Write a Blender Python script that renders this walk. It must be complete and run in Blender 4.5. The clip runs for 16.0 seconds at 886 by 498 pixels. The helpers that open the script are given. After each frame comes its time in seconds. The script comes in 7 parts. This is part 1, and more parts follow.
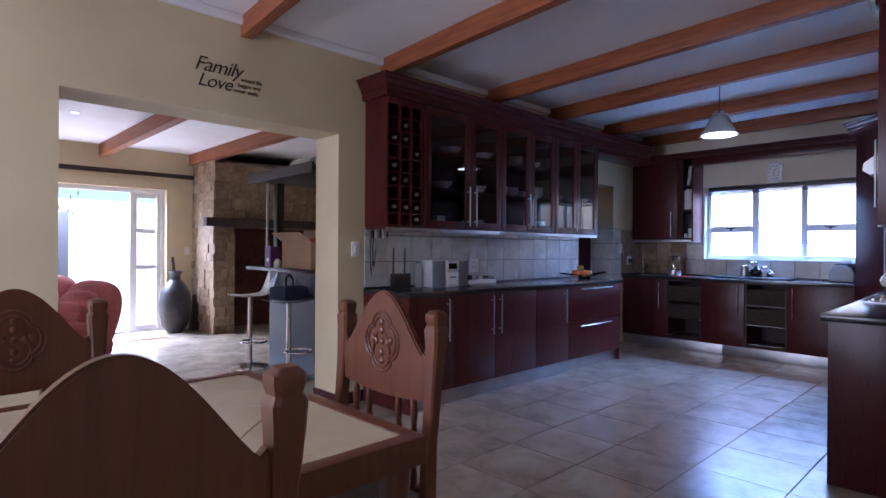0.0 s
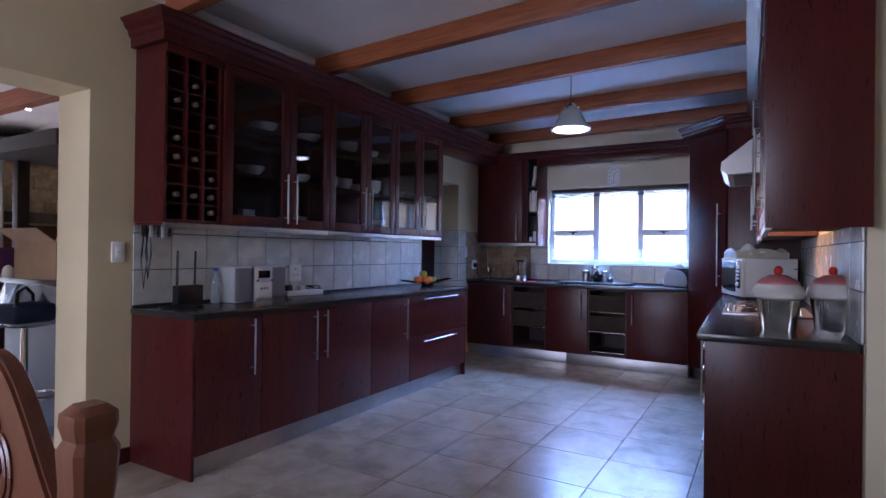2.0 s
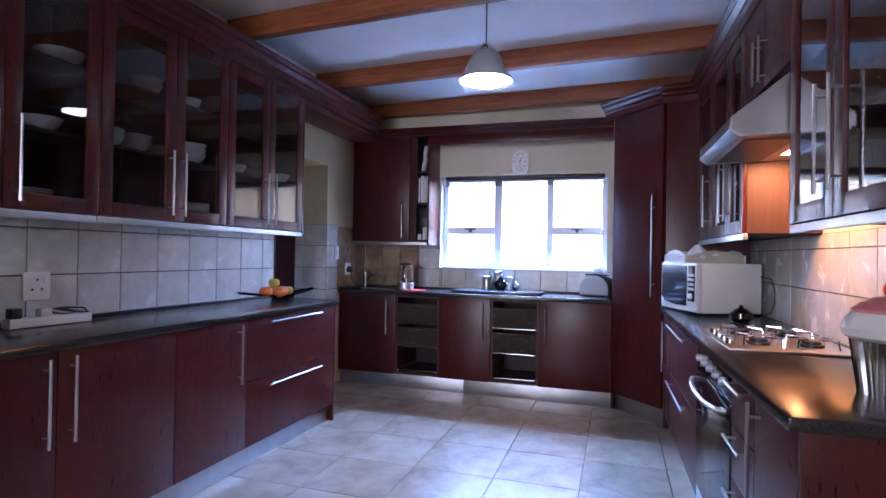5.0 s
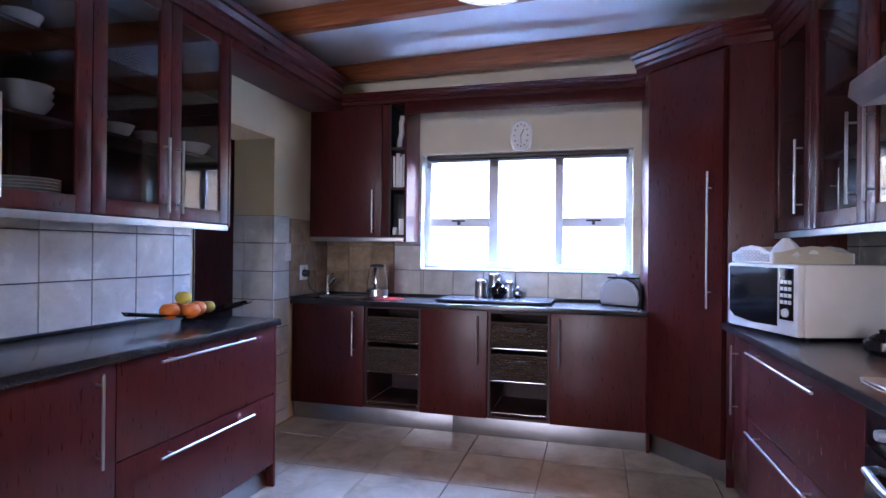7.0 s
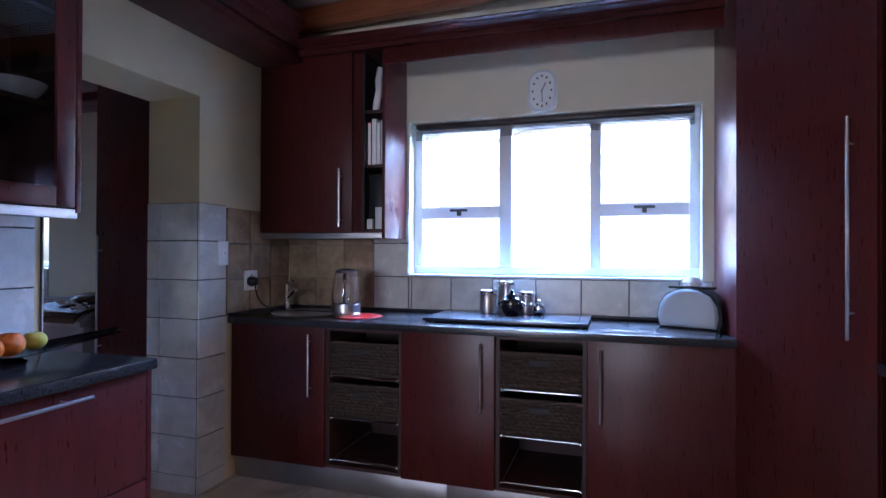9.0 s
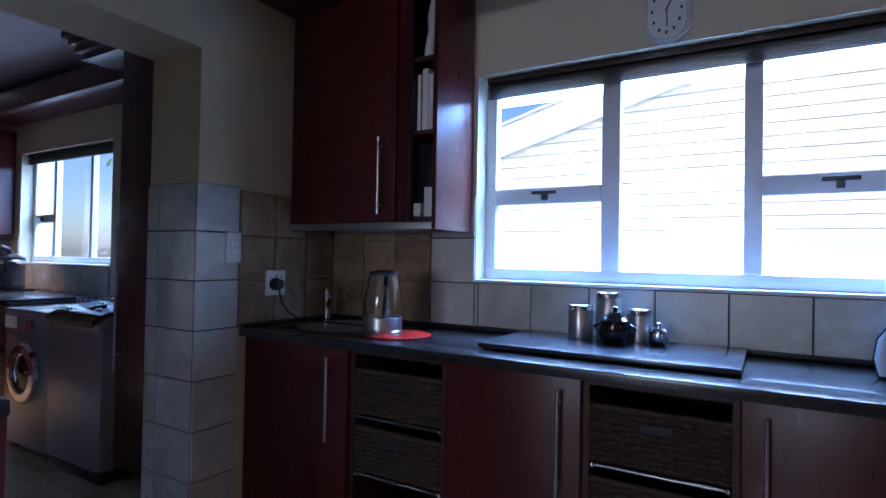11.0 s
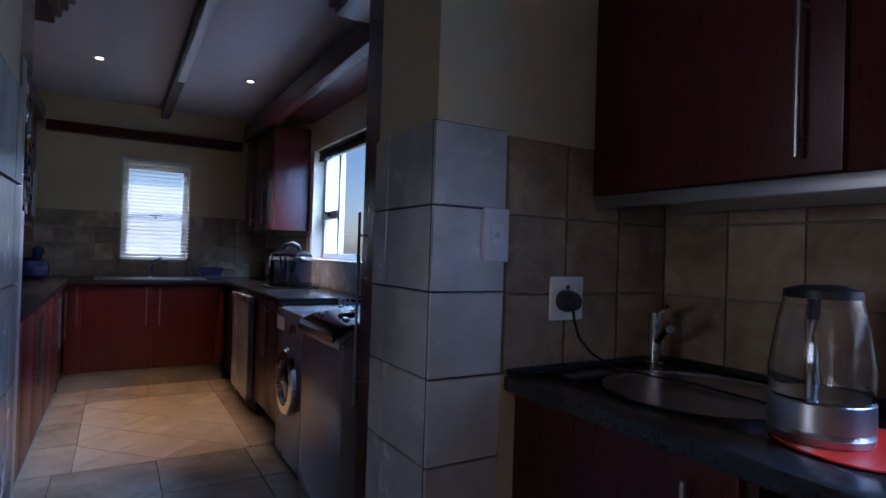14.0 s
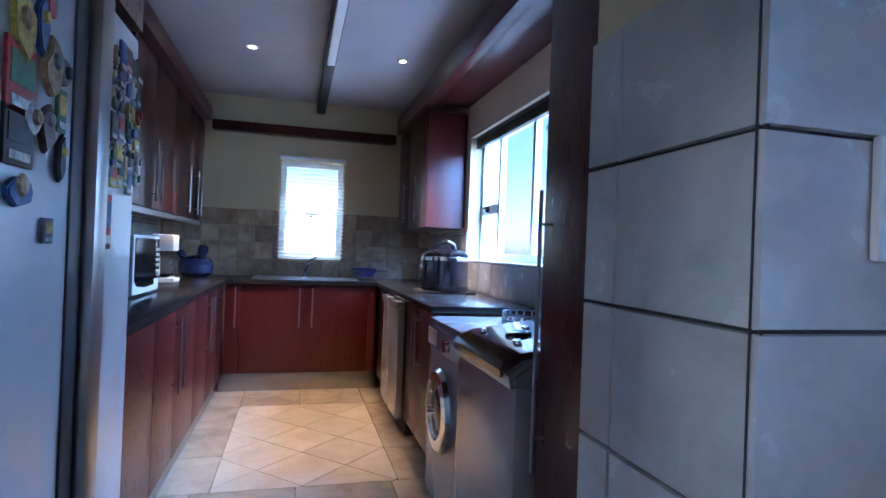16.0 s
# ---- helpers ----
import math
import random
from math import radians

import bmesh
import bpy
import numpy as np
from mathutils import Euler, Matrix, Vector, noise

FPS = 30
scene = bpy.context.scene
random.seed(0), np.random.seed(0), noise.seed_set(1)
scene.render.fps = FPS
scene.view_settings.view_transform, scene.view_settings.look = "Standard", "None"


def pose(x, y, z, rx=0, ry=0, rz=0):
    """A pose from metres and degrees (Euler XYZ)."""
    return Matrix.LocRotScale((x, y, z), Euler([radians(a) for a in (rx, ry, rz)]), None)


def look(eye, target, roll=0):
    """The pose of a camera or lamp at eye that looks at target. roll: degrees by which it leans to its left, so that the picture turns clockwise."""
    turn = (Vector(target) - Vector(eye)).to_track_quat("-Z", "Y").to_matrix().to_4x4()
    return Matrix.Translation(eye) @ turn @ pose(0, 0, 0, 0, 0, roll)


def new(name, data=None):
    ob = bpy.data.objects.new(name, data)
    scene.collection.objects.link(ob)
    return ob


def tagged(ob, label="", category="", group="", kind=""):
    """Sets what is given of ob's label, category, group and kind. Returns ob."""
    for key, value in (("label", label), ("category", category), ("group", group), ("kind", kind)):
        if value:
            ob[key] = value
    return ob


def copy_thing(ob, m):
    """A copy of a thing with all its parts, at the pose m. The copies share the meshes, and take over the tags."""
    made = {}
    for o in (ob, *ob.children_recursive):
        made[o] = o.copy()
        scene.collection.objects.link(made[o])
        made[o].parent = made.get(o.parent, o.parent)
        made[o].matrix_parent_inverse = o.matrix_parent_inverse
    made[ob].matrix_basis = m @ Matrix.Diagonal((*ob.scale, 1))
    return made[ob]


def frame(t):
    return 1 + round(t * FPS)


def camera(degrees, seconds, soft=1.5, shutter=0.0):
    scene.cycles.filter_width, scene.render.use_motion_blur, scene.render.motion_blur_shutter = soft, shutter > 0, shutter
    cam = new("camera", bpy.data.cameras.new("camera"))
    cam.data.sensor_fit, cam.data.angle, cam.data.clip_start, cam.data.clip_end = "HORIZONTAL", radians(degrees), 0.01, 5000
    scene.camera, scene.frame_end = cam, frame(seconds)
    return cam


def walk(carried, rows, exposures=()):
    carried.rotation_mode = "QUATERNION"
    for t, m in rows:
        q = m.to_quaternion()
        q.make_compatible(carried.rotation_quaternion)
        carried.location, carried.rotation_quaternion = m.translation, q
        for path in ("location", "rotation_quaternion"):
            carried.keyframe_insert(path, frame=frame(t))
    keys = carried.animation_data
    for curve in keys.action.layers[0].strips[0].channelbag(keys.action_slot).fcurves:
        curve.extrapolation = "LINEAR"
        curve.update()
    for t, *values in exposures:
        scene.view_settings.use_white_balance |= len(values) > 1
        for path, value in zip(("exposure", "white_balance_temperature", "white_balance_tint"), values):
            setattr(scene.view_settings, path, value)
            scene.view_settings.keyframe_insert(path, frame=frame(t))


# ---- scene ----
cam = camera(77.5, 16.0)
EXPOSURES = [(0, 0.8, 5000, 26), (1, 0.7, 5000, 26), (2, 0.84, 5000, 26), (3, 1.15, 5080, 27), (4, 1.38, 5150, 27), (7, 1.62, 5350, 27), (8, 1.6, 5300, 25), (10.5, 0.45, 4900, 18), (11.5, 0.15, 4920, 18), (12.5, -0.58, 5000, 18), (13.5, -0.35, 5150, 19), (14.5, 0.55, 4950, 19), (15.5, 1.35, 4650, 13), (16, 1.5, 4620, 12)]
PATH = [
    (0, (0.552, 0.292, 1.236), (1.937, 1.734, 1.233), 0.4),
    (0.5, (0.732, 0.382, 1.237), (2.228, 1.709, 1.237), 0.5),
    (1, (0.96, 0.494, 1.236), (2.548, 1.711, 1.24), 0.6),
    (1.5, (1.145, 0.618, 1.242), (2.797, 1.744, 1.248), 0.7),
    (2, (1.309, 0.755, 1.249), (3.036, 1.763, 1.259), 0.7),
    (2.5, (1.52, 0.884, 1.248), (3.289, 1.816, 1.258), 0.8),
    (3, (1.763, 1.014, 1.249), (3.566, 1.88, 1.26), 0.9),
    (3.5, (1.974, 1.118, 1.25), (3.82, 1.889, 1.261), 0.9),
    (4, (2.224, 1.204, 1.263), (4.106, 1.879, 1.271), 0.6),
    (4.2, (2.27, 1.244, 1.239), (4.16, 1.895, 1.257), 0.9),
    (6.3, (3.355, 1.621, 1.276), (5.275, 2.18, 1.278), 0.6),
    (6.5, (3.443, 1.659, 1.269), (5.363, 2.218, 1.276), 0.5),
    (7, (3.682, 1.749, 1.27), (5.61, 2.279, 1.276), 0.6),
    (7.5, (3.955, 1.779, 1.273), (5.888, 2.294, 1.281), 0.6),
    (8, (4.238, 1.809, 1.267), (6.168, 2.335, 1.276), 0.6),
    (8.2, (4.351, 1.843, 1.268), (6.279, 2.375, 1.275), 0.6),
    (10.3, (5.458, 1.903, 1.22), (7.27, 2.748, 1.256), 0.5),
    (10.5, (5.52, 1.901, 1.219), (7.313, 2.787, 1.253), 0.8),
    (11, (5.748, 1.964, 1.218), (7.468, 2.985, 1.251), 1.0),
    (11.5, (5.925, 2.088, 1.207), (7.558, 3.241, 1.238), 1.0),
    (12, (6.085, 2.259, 1.207), (7.636, 3.521, 1.236), 1.1),
    (12.5, (6.247, 2.383, 1.209), (7.696, 3.76, 1.238), 1.3),
    (13, (6.378, 2.512, 1.205), (7.653, 4.053, 1.229), 1.5),
    (13.5, (6.456, 2.684, 1.2), (7.597, 4.326, 1.221), 1.7),
    (14, (6.526, 2.844, 1.197), (7.543, 4.566, 1.216), 1.8),
    (14.5, (6.609, 3.003, 1.198), (7.466, 4.81, 1.212), 1.9),
    (15, (6.642, 3.158, 1.174), (7.337, 5.034, 1.186), 2.1),
    (15.5, (6.671, 3.336, 1.182), (7.272, 5.244, 1.193), 2.2),
    (16, (6.711, 3.507, 1.176), (7.225, 5.44, 1.186), 2.2),
]
walk(cam, [(t, look(eye, target, roll)) for t, eye, target, roll in PATH], exposures=EXPOSURES)

# ---- world, sun and large lights ----
world = bpy.data.worlds.new("world")
scene.world = world
world.use_nodes = True
_nt = world.node_tree
_sky = _nt.nodes.new("ShaderNodeTexSky")
_sky.sky_type, _sky.sun_disc = "NISHITA", False
_sky.sun_elevation, _sky.sun_rotation = radians(48), radians(-100)
_nt.links.new(_sky.outputs["Color"], _nt.nodes["Background"].inputs["Color"])
_nt.nodes["Background"].inputs["Strength"].default_value = 0.12


def lamp(name, kind, m, energy, colour=(1, 1, 1), size=None, cone=None, soft=0.03, angle=0.01):
    data = bpy.data.lights.new(name, kind)
    data.energy, data.color = energy, colour
    if kind == "AREA":
        data.shape, data.size, data.size_y = "RECTANGLE", size[0], size[1]
    elif kind == "SPOT":
        data.spot_size, data.spot_blend, data.shadow_soft_size = radians(cone), 0.65, soft
    else:
        data.angle = angle
    ob = new(name, data)
    ob.matrix_basis = m
    return ob


lamp("sun", "SUN", look((-40, -8, 45), (0, 0, 0)), 5.0, (1.0, 0.95, 0.88), angle=radians(0.6))
# daylight of the open sky over the yard, just above the window heads
lamp("kitchen_window_light", "AREA", look((8.95, 2.55, 2.85), (7.6, 2.55, 1.35)), 660, (0.38, 0.61, 1.0), size=(3.2, 1.5))
lamp("scullery_window_light", "AREA", look((8.95, 6.80, 2.85), (7.6, 6.80, 1.35)), 240, (0.60, 0.78, 1.0), size=(1.6, 1.5))
lamp("scullery_end_window_light", "AREA", look((6.78, 9.55, 2.6), (6.78, 8.7, 1.3)), 48, (0.82, 0.92, 1.0), size=(0.9, 1.0))
lamp("living_door_light", "AREA", look((1.92, 10.0, 2.95), (1.92, 8.2, 0.8)), 900, (0.93, 0.97, 1.0), size=(2.6, 1.6))
# lamp added just inside an assumed, unseen window in the back wall
lamp("dining_window_light", "AREA", look((-2.15, 2.9, 1.5), (1.5, 3.4, 1.2)), 56, (1.0, 0.96, 0.92), size=(2.0, 1.2))
# lamps of the place
lamp("pendant_light", "SPOT", look((5.66, 2.12, 2.235), (5.66, 2.12, 0)), 9, (0.95, 0.97, 1.0), cone=140, soft=0.06)
lamp("hood_lamp", "AREA", look((5.40, 0.63, 1.735), (5.42, 0.57, 0.9)), 7, (1.0, 0.38, 0.10), size=(0.3, 0.1))
for _x, _y in ((6.38, 7.40), (7.38, 7.31)):
    lamp("downlight_glow", "SPOT", look((_x, _y, 2.475), (_x, _y, 0)), 82, (1.0, 0.54, 0.22), cone=64, soft=0.03)
for _x, _y in ((1.76, 7.07), (3.95, 7.10)):
    lamp("living_downlight_glow", "SPOT", look((_x, _y, 2.59), (_x, _y, 0)), 6, (1.0, 0.9, 0.75), cone=110, soft=0.03)


# ---- materials ----
def mat(name, build):
    m = bpy.data.materials.new(name)
    m.use_nodes = True
    nt = m.node_tree
    build(nt, nt.nodes["Principled BSDF"])
    return m


def node(nt, kind, **values):
    n = nt.nodes.new(kind)
    for key, value in values.items():
        n.inputs[key].default_value = value
    return n


def coords(nt, scale=(1, 1, 1)):
    tc = nt.nodes.new("ShaderNodeTexCoord")
    mp = nt.nodes.new("ShaderNodeMapping")
    mp.inputs["Scale"].default_value = scale
    nt.links.new(tc.outputs["Object"], mp.inputs["Vector"])
    return mp.outputs["Vector"]


def ramp(nt, fac, stops):
    r = nt.nodes.new("ShaderNodeValToRGB")
    while len(r.color_ramp.elements) < len(stops):
        r.color_ramp.elements.new(0.5)
    for e, (p, c) in zip(r.color_ramp.elements, stops):
        e.position, e.color = p, (*c, 1)
    nt.links.new(fac, r.inputs["Fac"])
    return r.outputs["Color"]


def bump(nt, bsdf, height, strength=0.2, distance=0.01):
    b = nt.nodes.new("ShaderNodeBump")
    b.inputs["Strength"].default_value, b.inputs["Distance"].default_value = strength, distance
    nt.links.new(height, b.inputs["Height"])
    nt.links.new(b.outputs["Normal"], bsdf.inputs["Normal"])


def mix(nt, fac, a, b, blend="MIX"):
    m = nt.nodes.new("ShaderNodeMix")
    m.data_type, m.blend_type = "RGBA", blend
    for sock, v in ((m.inputs["Factor"], fac), (m.inputs[6], a), (m.inputs[7], b)):
        if hasattr(v, "is_linked"):
            nt.links.new(v, sock)
        else:
            sock.default_value = v if isinstance(v, (int, float)) else (*v, 1)
    return m.outputs[2]


def plain(name, colour, rough=0.5, metal=0.0, vary=0.12, scale=9.0, grain=0.0, coat=0.0):
    def build(nt, p):
        n = node(nt, "ShaderNodeTexNoise", Scale=scale, Detail=6.0)
        nt.links.new(coords(nt), n.inputs["Vector"])
        lo, hi = [c * (1 - vary) for c in colour], [min(1, c * (1 + vary)) for c in colour]
        nt.links.new(ramp(nt, n.outputs["Fac"], [(0.3, lo), (0.7, hi)]), p.inputs["Base Color"])
        p.inputs["Roughness"].default_value, p.inputs["Metallic"].default_value = rough, metal
        p.inputs["Coat Weight"].default_value = coat
        if grain:
            g = node(nt, "ShaderNodeTexNoise", Scale=scale * 25, Detail=3.0)
            nt.links.new(coords(nt), g.inputs["Vector"])
            bump(nt, p, g.outputs["Fac"], grain, 0.002)
    return mat(name, build)


def wood(name, dark, light, rough=0.35, stretch=(14, 14, 1.2), coat=0.0, relief=0.06, shine=0.5):
    def build(nt, p):
        p.inputs["Specular IOR Level"].default_value = shine
        info = nt.nodes.new("ShaderNodeObjectInfo")
        v = nt.nodes.new("ShaderNodeVectorMath")
        v.operation = "ADD"
        nt.links.new(coords(nt, stretch), v.inputs[0])
        nt.links.new(info.outputs["Random"], v.inputs[1])
        n = node(nt, "ShaderNodeTexNoise", Scale=3.2, Detail=8.0, Distortion=0.6)
        fine = node(nt, "ShaderNodeTexNoise", Scale=26.0, Detail=4.0)
        nt.links.new(v.outputs[0], n.inputs["Vector"])
        nt.links.new(v.outputs[0], fine.inputs["Vector"])
        c = ramp(nt, n.outputs["Fac"], [(0.32, dark), (0.68, light)])
        f = ramp(nt, fine.outputs["Fac"], [(0.35, (0.78, 0.78, 0.78)), (0.65, (1, 1, 1))])
        nt.links.new(mix(nt, 0.6, c, f, "MULTIPLY"), p.inputs["Base Color"])
        r = nt.nodes.new("ShaderNodeMapRange")
        r.inputs["To Min"].default_value, r.inputs["To Max"].default_value = rough - 0.06, rough + 0.1
        nt.links.new(fine.outputs["Fac"], r.inputs["Value"])
        nt.links.new(r.outputs["Result"], p.inputs["Roughness"])
        p.inputs["Coat Weight"].default_value, p.inputs["Coat Roughness"].default_value = coat, 0.2
        bump(nt, p, fine.outputs["Fac"], relief, 0.001)
    return mat(name, build)


def tile_mat(name, a, b, c, rough=0.25, scale=5.0, relief=0.05, spread=0.12):
    def build(nt, p):
        info = nt.nodes.new("ShaderNodeObjectInfo")
        v = nt.nodes.new("ShaderNodeVectorMath")
        v.operation = "ADD"
        nt.links.new(coords(nt), v.inputs[0])
        sc = nt.nodes.new("ShaderNodeVectorMath")
        sc.operation = "SCALE"
        sc.inputs[0].default_value = (37.0, 11.0, 23.0)
        nt.links.new(info.outputs["Random"], sc.inputs["Scale"])
        nt.links.new(sc.outputs[0], v.inputs[1])
        n = node(nt, "ShaderNodeTexNoise", Scale=scale, Detail=9.0, Roughness=0.62, Distortion=0.4)
        fine = node(nt, "ShaderNodeTexNoise", Scale=scale * 14, Detail=5.0)
        nt.links.new(v.outputs[0], n.inputs["Vector"])
        nt.links.new(v.outputs[0], fine.inputs["Vector"])
        col = ramp(nt, n.outputs["Fac"], [(0.28, a), (0.5, b), (0.72, c)])
        tone = ramp(nt, info.outputs["Random"], [(0.0, (1 - spread,) * 3), (1.0, (1, 1, 1))])
        nt.links.new(mix(nt, 1.0, col, tone, "MULTIPLY"), p.inputs["Base Color"])
        r = nt.nodes.new("ShaderNodeMapRange")
        r.inputs["To Min"].default_value, r.inputs["To Max"].default_value = rough - 0.05, rough + 0.12
        nt.links.new(n.outputs["Fac"], r.inputs["Value"])
        nt.links.new(r.outputs["Result"], p.inputs["Roughness"])
        bump(nt, p, fine.outputs["Fac"], relief, 0.002)
    return mat(name, build)


def glass(name, tint=(1, 1, 1), rough=0.0):
    def build(nt, p):
        p.inputs["Base Color"].default_value = (*tint, 1)
        p.inputs["Transmission Weight"].default_value, p.inputs["Roughness"].default_value, p.inputs["IOR"].default_value = 1, rough, 1.45
    return mat(name, build)


def glow(name, colour, strength):
    def build(nt, p):
        p.inputs["Base Color"].default_value = (*colour, 1)
        p.inputs["Emission Color"].default_value, p.inputs["Emission Strength"].default_value = (*colour, 1), strength
    return mat(name, build)


CHERRY = wood("cherry_laminate", (0.056, 0.0092, 0.0080), (0.075, 0.0122, 0.0102), 0.28, (5, 5, 0.6), relief=0.015, shine=0.3)
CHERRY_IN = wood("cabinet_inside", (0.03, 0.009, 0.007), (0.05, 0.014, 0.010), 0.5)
PINE = wood("stained_beam", (0.20, 0.055, 0.016), (0.36, 0.11, 0.030), 0.5, (16, 1.0, 16), relief=0.2)
CARVED = wood("carved_hardwood", (0.115, 0.034, 0.014), (0.165, 0.052, 0.021), 0.36, coat=0.25, relief=0.12)
DARKWOOD = wood("dark_wood", (0.018, 0.010, 0.007), (0.045, 0.022, 0.014), 0.45)
WALL = plain("cream_plaster", (0.60, 0.51, 0.31), 0.75, vary=0.05, scale=2.5, grain=0.12)
LINEN = plain("pale_plaster", (0.66, 0.60, 0.45), 0.75, vary=0.05, scale=2.5, grain=0.12)
CEIL = plain("white_ceiling", (0.80, 0.78, 0.78), 0.8, vary=0.04, scale=2.0, grain=0.08)
WHITE = plain("white_paint", (0.78, 0.78, 0.76), 0.45, vary=0.04)
PLASTIC = plain("white_plastic", (0.72, 0.72, 0.70), 0.35, vary=0.04)
WORKTOP = plain("charcoal_worktop", (0.022, 0.021, 0.022), 0.21, vary=0.5, scale=220.0)
STEEL = plain("brushed_steel", (0.46, 0.46, 0.47), 0.30, 1.0, vary=0.12, scale=6.0)
CHROME = plain("chrome", (0.75, 0.76, 0.78), 0.10, 1.0, vary=0.03)
KICK = plain("aluminium_plinth", (0.42, 0.42, 0.43), 0.36, 1.0, vary=0.15, scale=5.0)
SILVER = plain("silver_paint", (0.56, 0.57, 0.59), 0.38, 0.6, vary=0.06)
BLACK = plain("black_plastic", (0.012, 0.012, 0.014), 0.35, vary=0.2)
GLOSSBLACK = plain("black_gloss", (0.008, 0.008, 0.010), 0.08, vary=0.2)
GREYMETAL = plain("grey_metallic_enamel", (0.38, 0.38, 0.41), 0.27, 0.45, vary=0.08, scale=4.0)
SATIN = plain("satin_steel_enamel", (0.62, 0.65, 0.69), 0.30, 0.2, vary=0.06, scale=3.0)
RUBBER = plain("dark_rubber", (0.02, 0.02, 0.02), 0.6)
GROUT = plain("dark_grout", (0.05, 0.05, 0.055), 0.85, vary=0.25, scale=30)
FLOORGROUT = plain("brown_grout", (0.22, 0.185, 0.145), 0.85, vary=0.25, scale=30)
FLOOR = tile_mat("ceramic_floor", (0.23, 0.185, 0.135), (0.345, 0.29, 0.22), (0.43, 0.375, 0.295), 0.19, 4.2, 0.04, 0.12)
PALEFLOOR = tile_mat("pale_ceramic_floor", (0.40, 0.35, 0.27), (0.48, 0.42, 0.33), (0.54, 0.48, 0.39), 0.19, 4.2, 0.04, 0.08)
WALLTILE = tile_mat("white_wall_tile", (0.45, 0.46, 0.43), (0.56, 0.57, 0.53), (0.66, 0.66, 0.62), 0.22, 7.0, 0.03, 0.08)
STONE = tile_mat("travertine_tile", (0.19, 0.12, 0.065), (0.33, 0.23, 0.13), (0.47, 0.37, 0.24), 0.55, 9.0, 0.35, 0.35)
SCULSTONE = tile_mat("tumbled_stone_tile", (0.24, 0.16, 0.095), (0.46, 0.34, 0.21), (0.62, 0.50, 0.34), 0.5, 9.0, 0.3, 0.5)
TABLETILE = tile_mat("sand_table_tile", (0.50, 0.40, 0.26), (0.60, 0.50, 0.34), (0.67, 0.58, 0.42), 0.28, 4.0, 0.06)
BRICK = tile_mat("face_brick", (0.50, 0.33, 0.20), (0.66, 0.48, 0.32), (0.74, 0.58, 0.42), 0.85, 8.0, 0.3, 0.25)
GLASS = glass("clear_glass")
SMOKED = glass("smoked_glass", (0.55, 0.57, 0.60))
ALU = plain("white_aluminium", (0.76, 0.77, 0.79), 0.35, 0.0, vary=0.03)
WICKER = plain("dark_wicker", (0.045, 0.028, 0.018), 0.7, vary=0.5, scale=60.0, grain=0.6)
CERAMIC = plain("white_ceramic", (0.70, 0.69, 0.66), 0.18, vary=0.04)
RED = plain("red_plastic", (0.50, 0.02, 0.012), 0.28, vary=0.08)
PINK = plain("pink_icing", (0.55, 0.19, 0.20), 0.35, vary=0.15)
ROSE = plain("rose_fabric", (0.70, 0.22, 0.23), 0.85, vary=0.12, scale=40, grain=0.3)
ORANGE = plain("orange_peel", (0.6, 0.15, 0.006), 0.45, vary=0.15, scale=14, grain=0.5)
APPLE = plain("green_apple", (0.42, 0.34, 0.04), 0.35, vary=0.3, scale=18)
NAVY = plain("navy_fabric", (0.02, 0.03, 0.07), 0.7, vary=0.3)
CARD = plain("cardboard", (0.36, 0.23, 0.12), 0.8, vary=0.1)
PURPLE = plain("purple_card", (0.10, 0.015, 0.14), 0.5)
CLAY = plain("dark_clay", (0.030, 0.028, 0.030), 0.42, vary=0.4, scale=8, grain=0.3)
GREEN = plain("foliage", (0.06, 0.11, 0.03), 0.7, vary=0.5, scale=14)
PAVING = plain("pale_paving", (0.45, 0.42, 0.37), 0.85, vary=0.15, scale=3, grain=0.3)
ROOF = plain("grey_roof", (0.30, 0.22, 0.18), 0.8, vary=0.2)
LAMPGLOW = glow("lamp_bulb", (1.0, 0.97, 0.93), 9.0)
SPOTGLOW = glow("downlight_lamp", (1.0, 0.78, 0.52), 9.0)
HOODGLOW = glow("hood_bulb", (1.0, 0.62, 0.28), 6.0)
LED = glow("status_light", (0.1, 0.6, 0.9), 1.0)


# ---- mesh helpers ----
def box(bm, x0, x1, y0, y1, z0, z1, bev=0.0, m=None):
    g = bmesh.ops.create_cube(bm, size=1.0, matrix=(m or Matrix.Identity(4)) @ Matrix.Translation(((x0 + x1) / 2, (y0 + y1) / 2, (z0 + z1) / 2)) @ Matrix.Diagonal((x1 - x0, y1 - y0, z1 - z0, 1)))
    if bev:
        edges = list({e for v in g["verts"] for e in v.link_edges})
        bmesh.ops.bevel(bm, geom=edges, offset=bev, segments=2, profile=0.6, affect="EDGES", clamp_overlap=True)
    return bm


def rod(bm, a, b, r, r2=None, seg=10):
    a, b = Vector(a), Vector(b)
    m = Matrix.Translation((a + b) / 2) @ (b - a).to_track_quat("Z", "Y").to_matrix().to_4x4()
    bmesh.ops.create_cone(bm, cap_ends=True, segments=seg, radius1=r, radius2=r if r2 is None else r2, depth=(b - a).length, matrix=m)
    return bm


def lathe(bm, profile, seg=24, m=None):
    m = m or Matrix.Identity(4)
    rings = [[bm.verts.new(m @ Vector((r * math.cos(2 * math.pi * k / seg), r * math.sin(2 * math.pi * k / seg), z))) for k in range(seg)] for r, z in profile]
    for low, high in zip(rings, rings[1:]):
        for k in range(seg):
            bm.faces.new((low[k], low[(k + 1) % seg], high[(k + 1) % seg], high[k]))
    for ring, flip in ((rings[0], True), (rings[-1], False)):
        try:
            bm.faces.new(ring[::-1] if flip else ring)
        except ValueError:
            pass
    return bm


